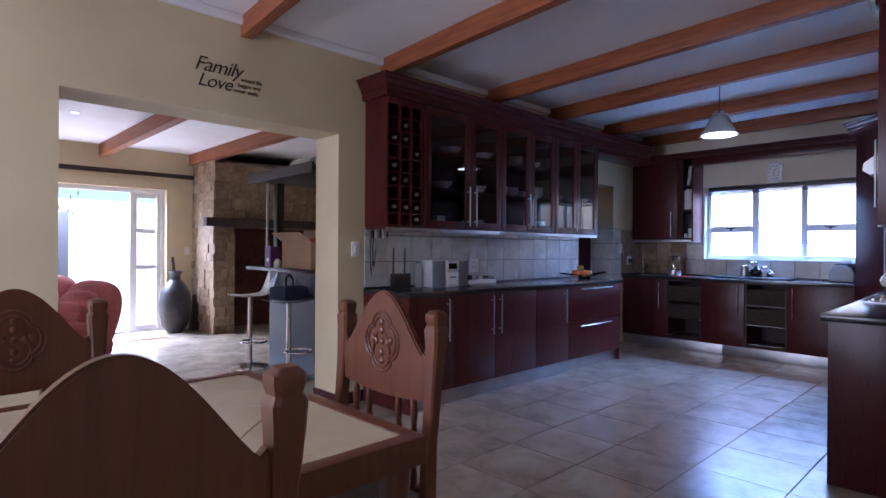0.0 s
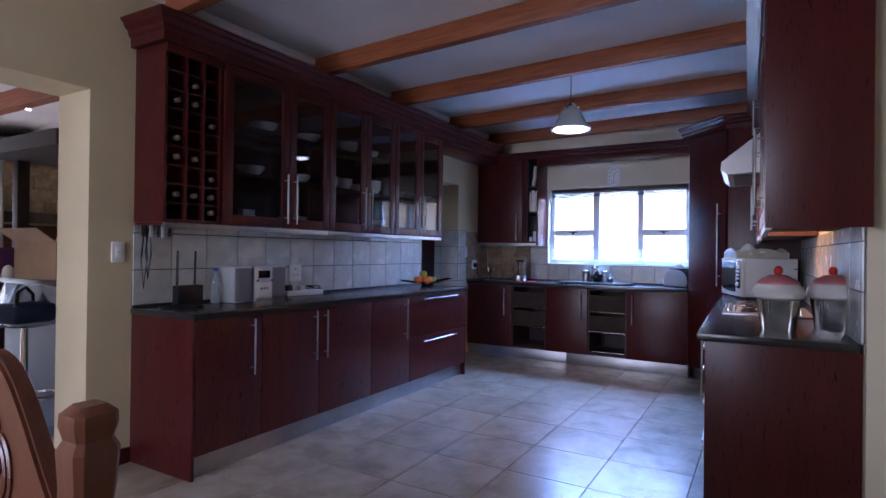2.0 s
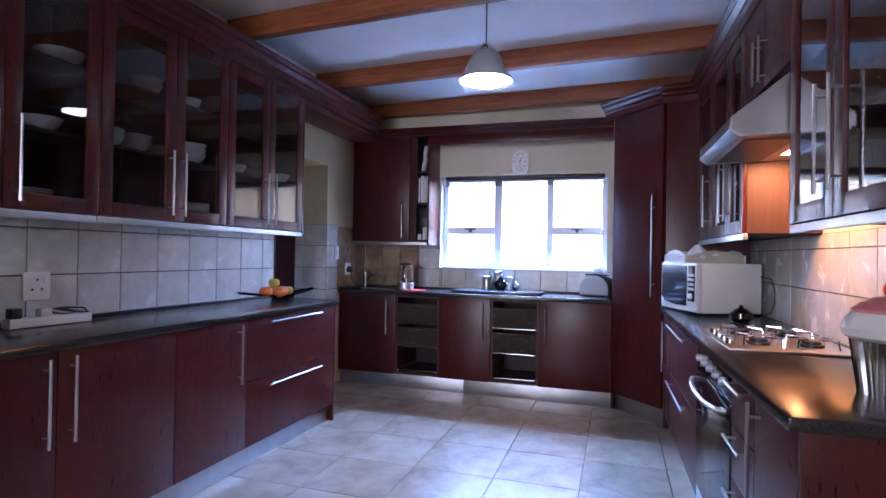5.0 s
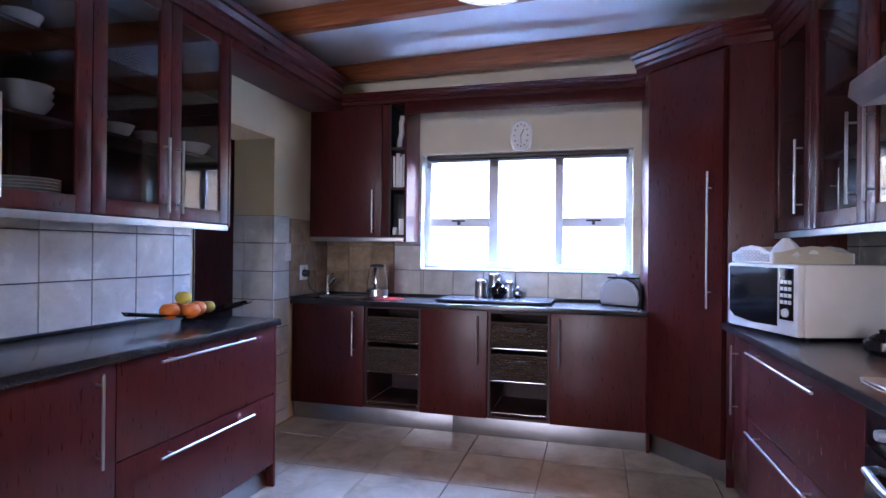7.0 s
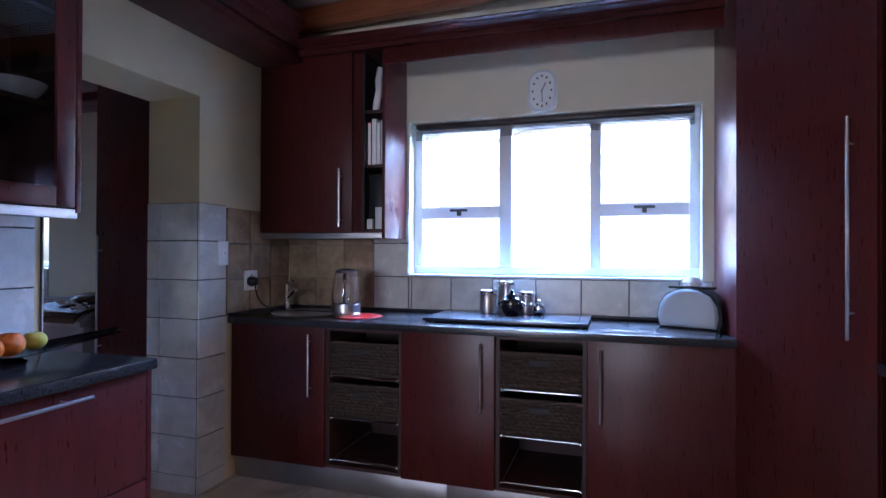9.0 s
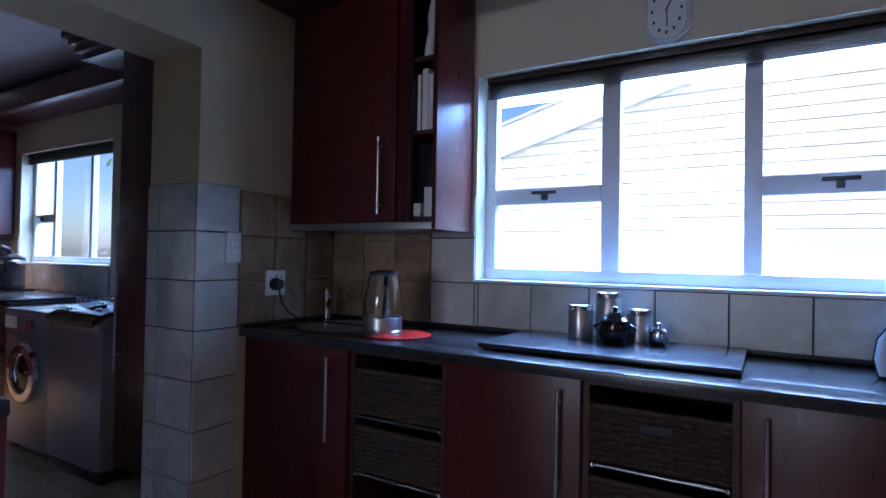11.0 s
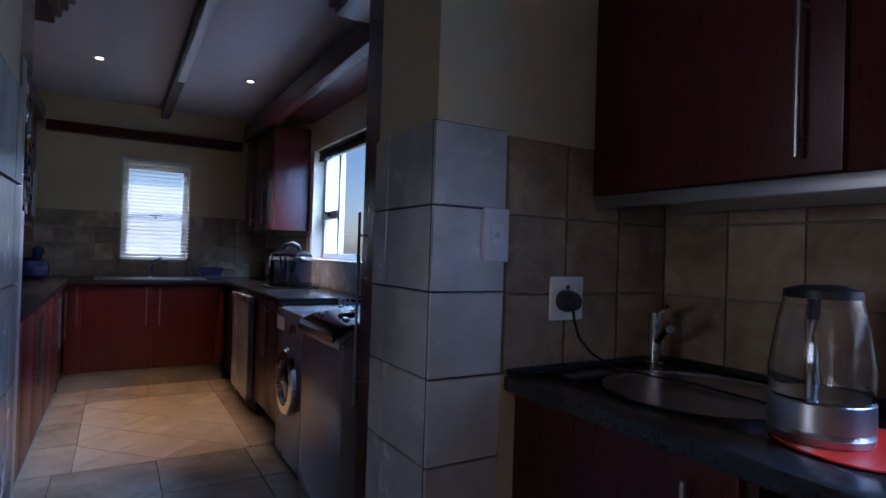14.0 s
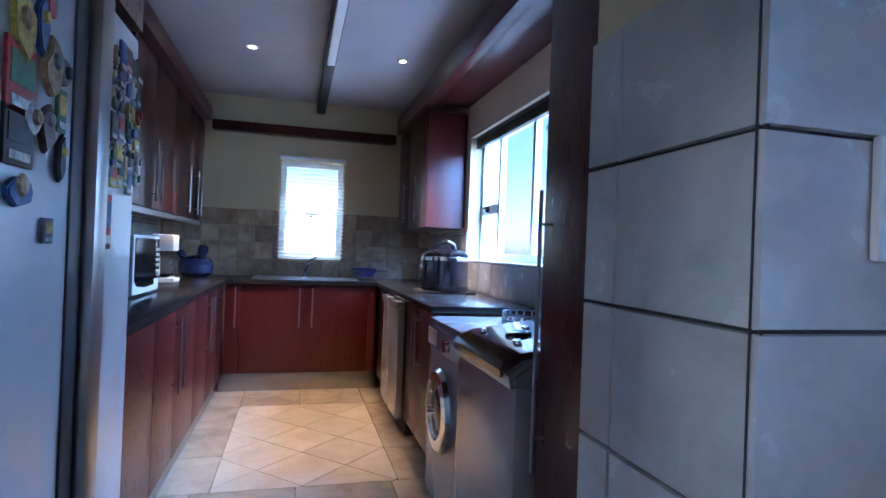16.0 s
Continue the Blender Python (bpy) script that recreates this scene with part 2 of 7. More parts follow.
def prism(bm, outline, y0, y1, bev=0.0):
    """An outline in x and z, as thick as y0 to y1."""
    front = [bm.verts.new((x, y0, z)) for x, z in outline]
    back = [bm.verts.new((x, y1, z)) for x, z in outline]
    bm.faces.new(front)
    bm.faces.new(back[::-1])
    n = len(outline)
    for k in range(n):
        bm.faces.new((front[(k + 1) % n], front[k], back[k], back[(k + 1) % n]))
    bmesh.ops.recalc_face_normals(bm, faces=bm.faces)
    if bev:
        edges = [e for e in bm.edges if abs(e.verts[0].co.y - e.verts[1].co.y) < 1e-6]
        bmesh.ops.bevel(bm, geom=edges, offset=bev, segments=2, affect="EDGES", clamp_overlap=True)
    return bm


def tube(bm, points, r, seg=8):
    pts = [Vector(p) for p in points]
    rings = []
    for k, p in enumerate(pts):
        d = (pts[min(k + 1, len(pts) - 1)] - pts[max(k - 1, 0)]).normalized()
        q = d.to_track_quat("Z", "Y")
        rings.append([bm.verts.new(p + q @ Vector((r * math.cos(2 * math.pi * i / seg), r * math.sin(2 * math.pi * i / seg), 0))) for i in range(seg)])
    for a, b in zip(rings, rings[1:]):
        for i in range(seg):
            bm.faces.new((a[i], a[(i + 1) % seg], b[(i + 1) % seg], b[i]))
    bm.faces.new(rings[0][::-1])
    bm.faces.new(rings[-1])
    return bm


def mesh_of(bm, material, name, smooth=35):
    me = bpy.data.meshes.new(name)
    bmesh.ops.recalc_face_normals(bm, faces=bm.faces)
    bm.to_mesh(me)
    bm.free()
    me.materials.append(material)
    if smooth:
        me.shade_smooth()
        me.set_sharp_from_angle(angle=radians(smooth))
    return me


def part(name, bm, material, parent=None, label="", smooth=35):
    ob = new(name, mesh_of(bm, material, name, smooth))
    if parent is not None:
        ob.parent = parent
    return tagged(ob, label)


def bpart(name, material, parent, b, bev=0.002, label=""):
    return part(name, box(bmesh.new(), *b, bev), material, parent, label)


def thing(name, label, category, m=None, group=""):
    ob = new(name)
    ob.matrix_basis = m or Matrix.Identity(4)
    ob.empty_display_size = 0.1
    return tagged(ob, label, category, group)


def solid(name, bm, material, label, category, m=None, group="", smooth=35):
    ob = part(name, bm, material, None, "", smooth)
    ob.matrix_basis = m or Matrix.Identity(4)
    return tagged(ob, label, category, group)


def structure(name, bm, material, label="", category="", smooth=0):
    return tagged(part(name, bm, material, None, label, smooth), "", category, kind="structure")


def boxes(*bs, bev=0.0):
    bm = bmesh.new()
    for b in bs:
        box(bm, *b, bev)
    return bm


# ---- structure ----
LW, LB = 3.96, 4.29          # kitchen's side wall, both faces
XW = 7.97                    # window wall
RW = 0.48                    # cooker wall
CZ = 2.80                    # ceiling
structure("wall_left", boxes((-2.3, 1.13, LW, LB, 0, CZ), (1.13, 2.94, LW, LB, 2.12, CZ), (2.94, 6.34, LW, LB, 0, CZ), (6.34, 7.16, LW, LB, 2.06, CZ), (7.16, 7.97, LW, LB, 0, CZ)), WALL, "cream plastered wall with a wide opening", "wall")
structure("wall_window", boxes((XW, XW + 0.25, RW - 0.2, 1.48, 0, CZ), (XW, XW + 0.25, 3.11, 6.10, 0, CZ), (XW, XW + 0.25, 1.48, 3.11, 0, 1.11), (XW, XW + 0.25, 1.48, 3.11, 2.045, CZ),
                              (XW, XW + 0.25, 7.52, 8.95, 0, CZ), (XW, XW + 0.25, 6.10, 7.52, 0, 1.11), (XW, XW + 0.25, 6.10, 7.52, 2.05, CZ)), LINEN, "pale plastered wall with window openings", "wall")
# the cooker run stands a little askew, turning about its far front corner
SKEW = Matrix.Translation((6.98, 1.055, 0)) @ Matrix.Rotation(radians(1.35), 4, "Z") @ Matrix.Translation((-6.98, -1.055, 0))
_bm = box(bmesh.new(), 3.995, XW + 0.1, RW - 0.2, RW, 0, CZ, m=SKEW)
box(_bm, 3.995, 4.195, -1.2, RW - 0.32, 0, CZ)
box(_bm, -2.3, 4.195, -1.4, -1.2, 0, CZ)
structure("wall_right", _bm, LINEN, "pale plastered kitchen wall", "wall")
# unseen wall; its window opening is assumed, to go with the added lamp
structure("wall_back", boxes((-2.5, -2.3, -1.4, 1.9, 0, CZ), (-2.5, -2.3, 3.9, 9.2, 0, CZ), (-2.5, -2.3, 1.9, 3.9, 0, 0.9), (-2.5, -2.3, 1.9, 3.9, 2.1, CZ)), WALL, "cream plastered wall with an assumed window opening", "wall")
structure("floor", boxes((-2.5, 8.2, -1.4, 9.2, -0.12, -0.012)), FLOORGROUT, "floor bed with brown grout", "floor")
structure("ceiling", boxes((-2.5, XW, -1.4, LW, CZ, CZ + 0.12)), CEIL, "white kitchen ceiling", "ceiling")
# white scullery ceiling; its dimness is put into a greyer base colour
structure("ceiling_scullery", boxes((5.36, XW, LB, 8.95, 2.50, 2.62)), plain("shaded_white_ceiling", (0.48, 0.44, 0.45), 0.6, vary=0.05, scale=2.0, grain=0.08), "white scullery ceiling", "ceiling")
structure("ceiling_living", boxes((-2.5, 5.36, LB, 9.2, 2.62, 2.74)), CEIL, "white living room ceiling", "ceiling")
structure("wall_scullery_end", boxes((5.36, 6.555, 8.73, 8.95, 0, 2.62), (7.115, XW, 8.73, 8.95, 0, 2.62), (6.555, 7.115, 8.73, 8.95, 0, 1.06), (6.555, 7.115, 8.73, 8.95, 1.955, 2.62)), WALL, "cream scullery end wall with a small window", "wall")
structure("wall_scullery_side", boxes((5.36, 5.56, LB, 8.73, 0, 2.62)), LINEN, "pale scullery side wall", "wall")
structure("wall_living_end", boxes((-2.3, 0.6, 8.95, 9.2, 0, 2.74), (3.24, 5.36, 8.95, 9.2, 0, 2.74), (0.6, 3.24, 8.95, 9.2, 2.06, 2.74)), WALL, "cream living room wall with a sliding door", "wall")
structure("baseboard", boxes((2.942, 3.18, LW - 0.015, LW - 0.001, 0, 0.09), (2.922, 2.939, LW - 0.015, LB, 0, 0.09), (-2.3, 1.13, LW - 0.015, LW - 0.001, 0, 0.09), bev=0.002), CHERRY, "dark red wooden skirting board", "skirting")
structure("cornice_trim", boxes((-2.3, XW, LW - 0.05, LW - 0.001, CZ - 0.06, CZ - 0.001), bev=0.015), CEIL, "white moulded cornice", "cornice")

# ceiling beams
BEAMZ = CZ - 0.14
def beam(x, y0, y1, z0, z1, w, label, lean=0.0):
    """A beam from its end (x, y1) towards y0, leaning in plan by lean metres a metre."""
    bm = box(bmesh.new(), -w / 2, w / 2, y0 - y1, 0, 0, z1 - z0, 0.006)
    return solid("ceiling_beam", bm, PINE, label, "beam", Matrix.Translation((x, y1, z0)) @ Matrix.Rotation(-math.atan(lean), 4, "Z"), "ceiling beams")
for _x in (0.95, 2.19, 3.38, 4.67, 5.72, 6.87, 7.92):
    beam(_x, RW + 0.02 if _x > 4.4 else -1.15, LW - 0.004, BEAMZ, CZ - 0.001, 0.075, "orange-brown stained pine ceiling beam", 0.08)
for _x in (2.42, 3.60):
    beam(_x, LB + 0.001, 8.949, 2.46, 2.619, 0.10, "brown stained living room ceiling beam")


# ---- windows ----
def window(name, m, w, h, columns, rails, label, sill=0.0):
    """Frame in the local x-z plane, from the lower left corner; columns as (x0, x1), rails as (column, z)."""
    win = tagged(thing(name, label, "window", m), kind="structure")
    t = 0.05
    bm = boxes((0, w, 0, 0.05, 0, t), (0, w, 0, 0.05, h - t, h), (0, t, 0, 0.05, t, h - t), (w - t, w, 0, 0.05, t, h - t), bev=0.004)
    part("window_frame", bm, ALU, win)
    for (a0, a1), (b0, b1) in zip(columns, columns[1:]):
        bpart("mullion", ALU, win, (a1, b0, 0.002, 0.048, t, h - t), 0.003)
    for k, (x0, x1) in enumerate(columns):
        zs = [z for c, z in rails if c == k]
        edges = [t] + [e for z in zs for e in (z - 0.035, z + 0.035)] + [h - t]
        for z in zs:
            rail = bpart("transom", ALU, win, (x0, x1, -0.004, 0.046, z - 0.035, z + 0.035), 0.003)
            bm = box(bmesh.new(), (x0 + x1) / 2 - 0.055, (x0 + x1) / 2 + 0.055, -0.035, -0.022, z + 0.005, z + 0.02, 0.004)
            box(bm, (x0 + x1) / 2 - 0.012, (x0 + x1) / 2 + 0.012, -0.03, -0.005, z - 0.02, z + 0.02, 0.003)
            part("stay_handle", bm, BLACK, rail, "dark window handle")
        for z0, z1 in zip(edges[::2], edges[1::2]):
            pane = bpart("pane", GLASS, win, (x0, x1, 0.022, 0.026, z0, z1), 0)
            pane.visible_shadow = False
    return win


_w = window("window_1", Matrix.Translation((8.065, 3.11, 1.125)) @ pose(0, 0, 0, 0, 0, -90), 1.63, 0.92, [(0.05, 0.535), (0.61, 1.06), (1.12, 1.58)], [(0, 0.375), (2, 0.375)], "white aluminium three-part kitchen window, shut")
structure("window_sill", boxes((XW - 0.015, 8.115, 1.482, 3.108, 1.111, 1.124), bev=0.003), WHITE, "white window sill", "window sill")
window("window_2", Matrix.Translation((8.065, 7.52, 1.125)) @ pose(0, 0, 0, 0, 0, -90), 1.42, 0.925, [(0.05, 0.36), (0.40, 0.93), (0.97, 1.37)], [(0, 0.37)], "white aluminium scullery window over the worktop")
structure("window_sill_2", boxes((XW - 0.01, 8.115, 6.102, 7.518, 1.111, 1.124), bev=0.003), WHITE, "white window sill", "window sill")
window("window_3", Matrix.Translation((6.555, 8.80, 1.06)), 0.56, 0.895, [(0.05, 0.51)], [(0, 0.41)], "small white window with half-drawn slatted blinds")


def blind(name, m, w, zs, depth, label):
    b = thing(name, label, "blind", m)
    bpart("head_rail", ALU if depth < 0.03 else DARKWOOD, b, (0, w, 0, depth + 0.01, zs[0] + 0.012, zs[0] + 0.04), 0.003)
    me = mesh_of(box(bmesh.new(), 0, w, 0, depth, -0.001, 0.001), WHITE if depth < 0.03 else DARKWOOD, "slat", 0)
    for z in zs:
        s = new("slat", me)
        s.parent, s.matrix_basis = b, pose(0, 0, z, 16 if depth < 0.03 else 10, 0, 0)
    return b


blind("raised_blind", Matrix.Translation((8.00, 3.08, 0)) @ pose(0, 0, 0, 0, 0, -90), 1.57, [2.0 - 0.007 * k for k in range(9)], 0.045, "dark slatted blind drawn up to the window head")
blind("raised_blind", Matrix.Translation((8.00, 7.49, 0)) @ pose(0, 0, 0, 0, 0, -90), 1.36, [2.01 - 0.007 * k for k in range(8)], 0.045, "dark slatted blind drawn up over the scullery window")
blind("slatted_blind", Matrix.Translation((6.54, 8.70, 0)), 0.59, [1.955, 1.92, 1.90, 1.88] + [1.90 - 0.033 * k for k in range(1, 12)] + [1.50 - 0.02 * k for k in range(5)] + [1.40 - 0.035 * k for k in range(10)], 0.022, "white slatted blind over the small window")


# ---- cabinets ----
def at(x, y, z=0.0, rz=0.0):
    return pose(x, y, z, 0, 0, rz)


def handle(parent, a, b, out=-0.034):
    """A round bar with two feet, in front of the local x-z plane."""
    (x0, z0), (x1, z1) = a, b
    bm = rod(bmesh.new(), (x0, out, z0), (x1, out, z1), 0.006)
    for k in (0.12, 0.88):
        x, z = x0 + (x1 - x0) * k, z0 + (z1 - z0) * k
        rod(bm, (x, out, z), (x, 0.0, z), 0.0045, seg=8)
    return part("handle", bm, STEEL, parent, "slim brushed steel bar handle")


def door(parent, x0, x1, z0, z1, pull=None, pane=False, name="door", margin=0.065):
    g = 0.0015
    x0, x1, z0, z1 = x0 + g, x1 - g, z0 + g, z1 - g
    if pane:
        bm = boxes((x0, x0 + margin, 0, 0.019, z0, z1), (x1 - margin, x1, 0, 0.019, z0, z1), (x0 + margin, x1 - margin, 0, 0.019, z0, z0 + margin), (x0 + margin, x1 - margin, 0, 0.019, z1 - margin, z1), bev=0.0025)
        d = part(name, bm, CHERRY, parent)
        p = bpart("pane", SMOKED, d, (x0 + margin - 0.004, x1 - margin + 0.004, 0.008, 0.012, z0 + margin - 0.004, z1 - margin + 0.004), 0)
        p.visible_shadow = False
    else:
        d = bpart(name, CHERRY, parent, (x0, x1, 0, 0.019, z0, z1), 0.0025)
    if pull:
        handle(d, *pull)
    return d


def carcass(c, w, depth, z0, z1, hollow):
    """The body of a cabinet: one block, or five boards where one can look inside."""
    if not hollow:
        return part("body", boxes((0, w, 0.021, depth, z0, z1), bev=0.001), CHERRY, c, smooth=0)
    t = 0.018
    for x in (0, w - t):
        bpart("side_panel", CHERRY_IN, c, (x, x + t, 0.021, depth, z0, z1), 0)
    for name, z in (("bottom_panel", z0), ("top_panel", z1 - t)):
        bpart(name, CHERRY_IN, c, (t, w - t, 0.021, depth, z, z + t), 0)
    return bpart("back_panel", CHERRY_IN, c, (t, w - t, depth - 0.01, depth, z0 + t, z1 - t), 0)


def unit(label, m, w, depth, z0, z1, doors=(), shelves=(), hollow=False, group="", name="base_cabinet"):
    """doors: (x0, x1, z0, z1, handle ends, glazed)."""
    c = thing(name, label, "cabinet", m, group)
    carcass(c, w, depth, z0, z1, hollow)
    for x0, x1, a, b, pull, pane in doors:
        door(c, x0, x1, a, b, pull, pane, "drawer_front" if pull and abs(pull[0][1] - pull[1][1]) < 0.01 else "door")
    for z in shelves:
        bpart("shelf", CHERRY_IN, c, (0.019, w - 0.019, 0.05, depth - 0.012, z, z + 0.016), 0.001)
    return c


def vh(x, z0, z1):
    return (x, z0), (x, z1)


BZ0, BZ1 = 0.125, 0.862
HB0, HB1 = 0.51, 0.838
# run along the side wall; fronts face -y
FY = 3.39
def left_unit(x0, x1, doors, label):
    return unit(label, at(x0, FY), x1 - x0, LW - FY - 0.012, BZ0, BZ1, doors, group="side wall base cabinets")
left_unit(3.207, 3.66, [(0, 0.453, BZ0, BZ1, vh(0.37, HB0, HB1), False)], "dark cherry base cabinet with one door")
left_unit(3.66, 4.74, [(0, 0.495, BZ0, BZ1, vh(0.442, HB0, HB1), False), (0.495, 1.08, BZ0, BZ1, vh(0.545, HB0, HB1), False)], "dark cherry base cabinet with a pair of doors")
left_unit(4.74, 5.275, [(0, 0.535, BZ0, BZ1, vh(0.45, HB0, HB1), False)], "dark cherry base cabinet with one door")
left_unit(5.275, 6.285, [(0, 1.01, 0.50, BZ1, ((0.18, 0.828), (0.785, 0.828)), False), (0, 1.01, BZ0, 0.497, ((0.18, 0.452), (0.785, 0.452)), False)], "dark cherry cabinet with two wide drawers")
for _x in (3.186, 6.288):
    solid("end_panel", boxes((0, 0.019, 0, LW - FY - 0.004, 0, BZ1), bev=0.002), CHERRY, "cherry end panel of the cabinets", "panel", at(_x, FY + 0.002))
solid("plinth", boxes((3.207, 6.285, FY + 0.045, FY + 0.06, 0, 0.123), bev=0.001), KICK, "brushed aluminium plinth strip under the side cabinets", "plinth")
solid("worktop", boxes((3.17, 6.30, 3.358, LW - 0.013, 0.864, 0.90), bev=0.008), WORKTOP, "charcoal laminate worktop along the side wall", "worktop")
solid("upstand", boxes((3.18, 6.315, LW - 0.03, LW - 0.0125, 0.901, 0.915), bev=0.003), BLACK, "thin black worktop upstand", "upstand")

# wall cabinets over it
UY, UZ0, UZ1 = 3.652, 1.40, 2.41
UD = LW - UY - 0.004
def left_upper(x0, x1, split, label):
    w = x1 - x0
    s = split - x0
    return unit(label, at(x0, UY), w, UD, UZ0, UZ1, [(0, s, UZ0, UZ1, vh(s - 0.043, 1.43, 1.772), True), (s, w, UZ0, UZ1, vh(s + 0.043, 1.43, 1.772), True)], (1.735, 2.05), True, "glazed wall cabinets", "wall_cabinet")
left_upper(3.575, 4.535, 4.118, "cherry wall cabinet with two glazed doors and crockery")
left_upper(4.537, 5.40, 4.985, "cherry wall cabinet with two glazed doors and bowls")
left_upper(5.402, 6.235, 5.817, "cherry wall cabinet with two glazed doors")
solid("end_panel", boxes((0, 0.018, 0, UD, 1.385, UZ1), bev=0.002), CHERRY, "cherry end panel of the wall cabinets", "panel", at(6.237, UY))
for _x0, _x1 in ((3.19, 4.53), (4.53, 6.25)):
    solid("light_rail", boxes((_x0, _x1 - 0.004, UY + 0.004, UY + 0.03, 1.365, 1.397), bev=0.003), KICK, "aluminium light rail under the wall cabinets", "trim")
solid("cabinet_underside", boxes((3.19, 6.24, UY + 0.032, LW - 0.014, 1.385, 1.398)), CHERRY, "cherry board under the wall cabinets", "panel")

# wine rack
rack = thing("wine_rack", "cherry wine rack with bottles, part of the wall cabinets", "wine rack", at(3.19, UY))
for _x in (0.0, 0.365):
    bpart("side_panel", CHERRY, rack, (_x, _x + 0.018, 0.021, UD, UZ0, UZ1), 0.001)
for _z in (UZ0, UZ1 - 0.018):
    bpart("end_board", CHERRY, rack, (0.0185, 0.3645, 0.021, UD, _z, _z + 0.018), 0.001)
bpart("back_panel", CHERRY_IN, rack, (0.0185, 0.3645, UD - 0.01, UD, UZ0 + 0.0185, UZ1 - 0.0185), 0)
bpart("face_frame", CHERRY, rack, (0.001, 0.382, 0.003, 0.02, UZ1 - 0.05, UZ1), 0.002)
for _k in range(1, 3):
    bpart("upright", CHERRY, rack, (0.019 + _k * 0.115, 0.033 + _k * 0.115, 0.022, UD - 0.012, UZ0 + 0.019, UZ1 - 0.019), 0.001)
for _k in range(1, 9):
    bpart("shelf", CHERRY, rack, (0.019, 0.364, 0.026, UD - 0.013, UZ0 + _k * 0.108, UZ0 + _k * 0.108 + 0.008), 0.001)
bottle = thing("wine_bottle", "dark wine bottle lying in the rack", "bottle", at(0, 0), "wine bottles")
part("glass_body", lathe(bmesh.new(), [(0.034, 0), (0.037, 0.01), (0.037, 0.19), (0.030, 0.215), (0.014, 0.235), (0.0135, 0.27)], 16), plain("bottle_glass", (0.010, 0.016, 0.008), 0.08), bottle)
part("foil", lathe(bmesh.new(), [(0.0145, 0.255), (0.015, 0.285), (0.013, 0.288)], 14), plain("wine_foil", (0.16, 0.13, 0.10), 0.4, 0.5, vary=0.6, scale=3), bottle, "silver foil cap")
_cells = [(0, 1), (0, 4), (0, 6), (1, 1), (1, 3), (1, 6), (1, 7), (2, 0), (2, 1), (2, 5), (2, 2), (0, 3)]
for _n, (_c, _r) in enumerate(_cells):
    _m = at(3.19 + 0.076 + _c * 0.115, UY + 0.292, UZ0 + 0.052 + _r * 0.108 + (0.014 if _r == 0 else 0.0)) @ pose(0, 0, 0, 90, 0, 0)
    if _n == 0:
        bottle.matrix_basis = _m
    else:
        copy_thing(bottle, _m)

# crown along the cabinet tops
def crown(name, pts, label, z=2.412, tall=0.62):
    """pts: the line of the front in plan; the moulding steps outwards to its left."""
    prof = [(0, 0), (0.012, 0.0), (0.012, 0.07), (0.028, 0.085), (0.028, 0.115), (0.055, 0.145), (0.055, 0.165), (0.075, 0.185), (0.075, 0.20), (-0.03, 0.20), (-0.03, 0.0)]
    bm = bmesh.new()
    p = [Vector((*q, 0)) for q in pts]
    rings = []
    for k, q in enumerate(p):
        d0 = (p[k] - p[k - 1]).normalized() if k else (p[1] - p[0]).normalized()
        d1 = (p[k + 1] - p[k]).normalized() if k + 1 < len(p) else d0
        n0, n1 = Vector((-d0.y, d0.x, 0)), Vector((-d1.y, d1.x, 0))
        n = (n0 + n1).normalized()
        n = n / max(0.4, n.dot(n0))
        rings.append([bm.verts.new(q + n * o + Vector((0, 0, z))) for o, z in prof])
    for a, b in zip(rings, rings[1:]):
        for i in range(len(prof)):
            j = (i + 1) % len(prof)
            bm.faces.new((a[i], a[j], b[j], b[i]))
    bm.faces.new(rings[0][::-1])
    bm.faces.new(rings[-1])
    ob = solid(name, bm, CHERRY, label, "moulding", at(0, 0, z) @ Matrix.Diagonal((1, 1, tall, 1)), smooth=20)
    return ob


crown("crown_moulding", [(3.86, 0.758), (6.98, 0.832), (7.02, 1.07), (7.40, 1.425), (7.47, 1.49)], "stepped cherry crown moulding over the cooker run and pantry")
crown("crown_moulding", [(7.62, 1.43), (7.62, 3.90)], "low cherry crown moulding over the kitchen window", 2.388, 0.36)
crown("crown_moulding", [(7.55, 3.65), (3.17, 3.65), (3.165, 3.95)], "stepped cherry crown moulding over the glazed cabinets and passage", 2.412, 0.78)
solid("crown_bridge", boxes((6.258, 7.646, 3.655, LW - 0.002, 2.362, 2.41), bev=0.003), CHERRY, "cherry soffit board over the passage", "pelmet")
solid("window_pelmet", boxes((7.63, 7.65, 1.43, 3.128, 2.300, 2.387), bev=0.002), CHERRY, "cherry pelmet board over the kitchen window", "pelmet")

# run under the window; fronts face -x
BX = 7.398
def back_unit(y1, y0, doors, label, **k):
    return unit(label, at(BX, y1, 0, -90), y1 - y0, XW - BX - 0.012, BZ0, BZ1, doors, group="window wall base cabinets", **k)
back_unit(3.945, 3.362, [(0, 0.583, BZ0, BZ1, vh(0.505, 0.50, 0.825), False)], "dark cherry corner cabinet with one door under the small sink")
back_unit(2.93, 2.452, [(0, 0.478, BZ0, BZ1, vh(0.415, 0.50, 0.825), False)], "dark cherry base cabinet with one door")
back_unit(2.028, 1.425, [(0, 0.603, BZ0, BZ1, vh(0.06, 0.50, 0.825), False)], "dark cherry base cabinet with one wide door")
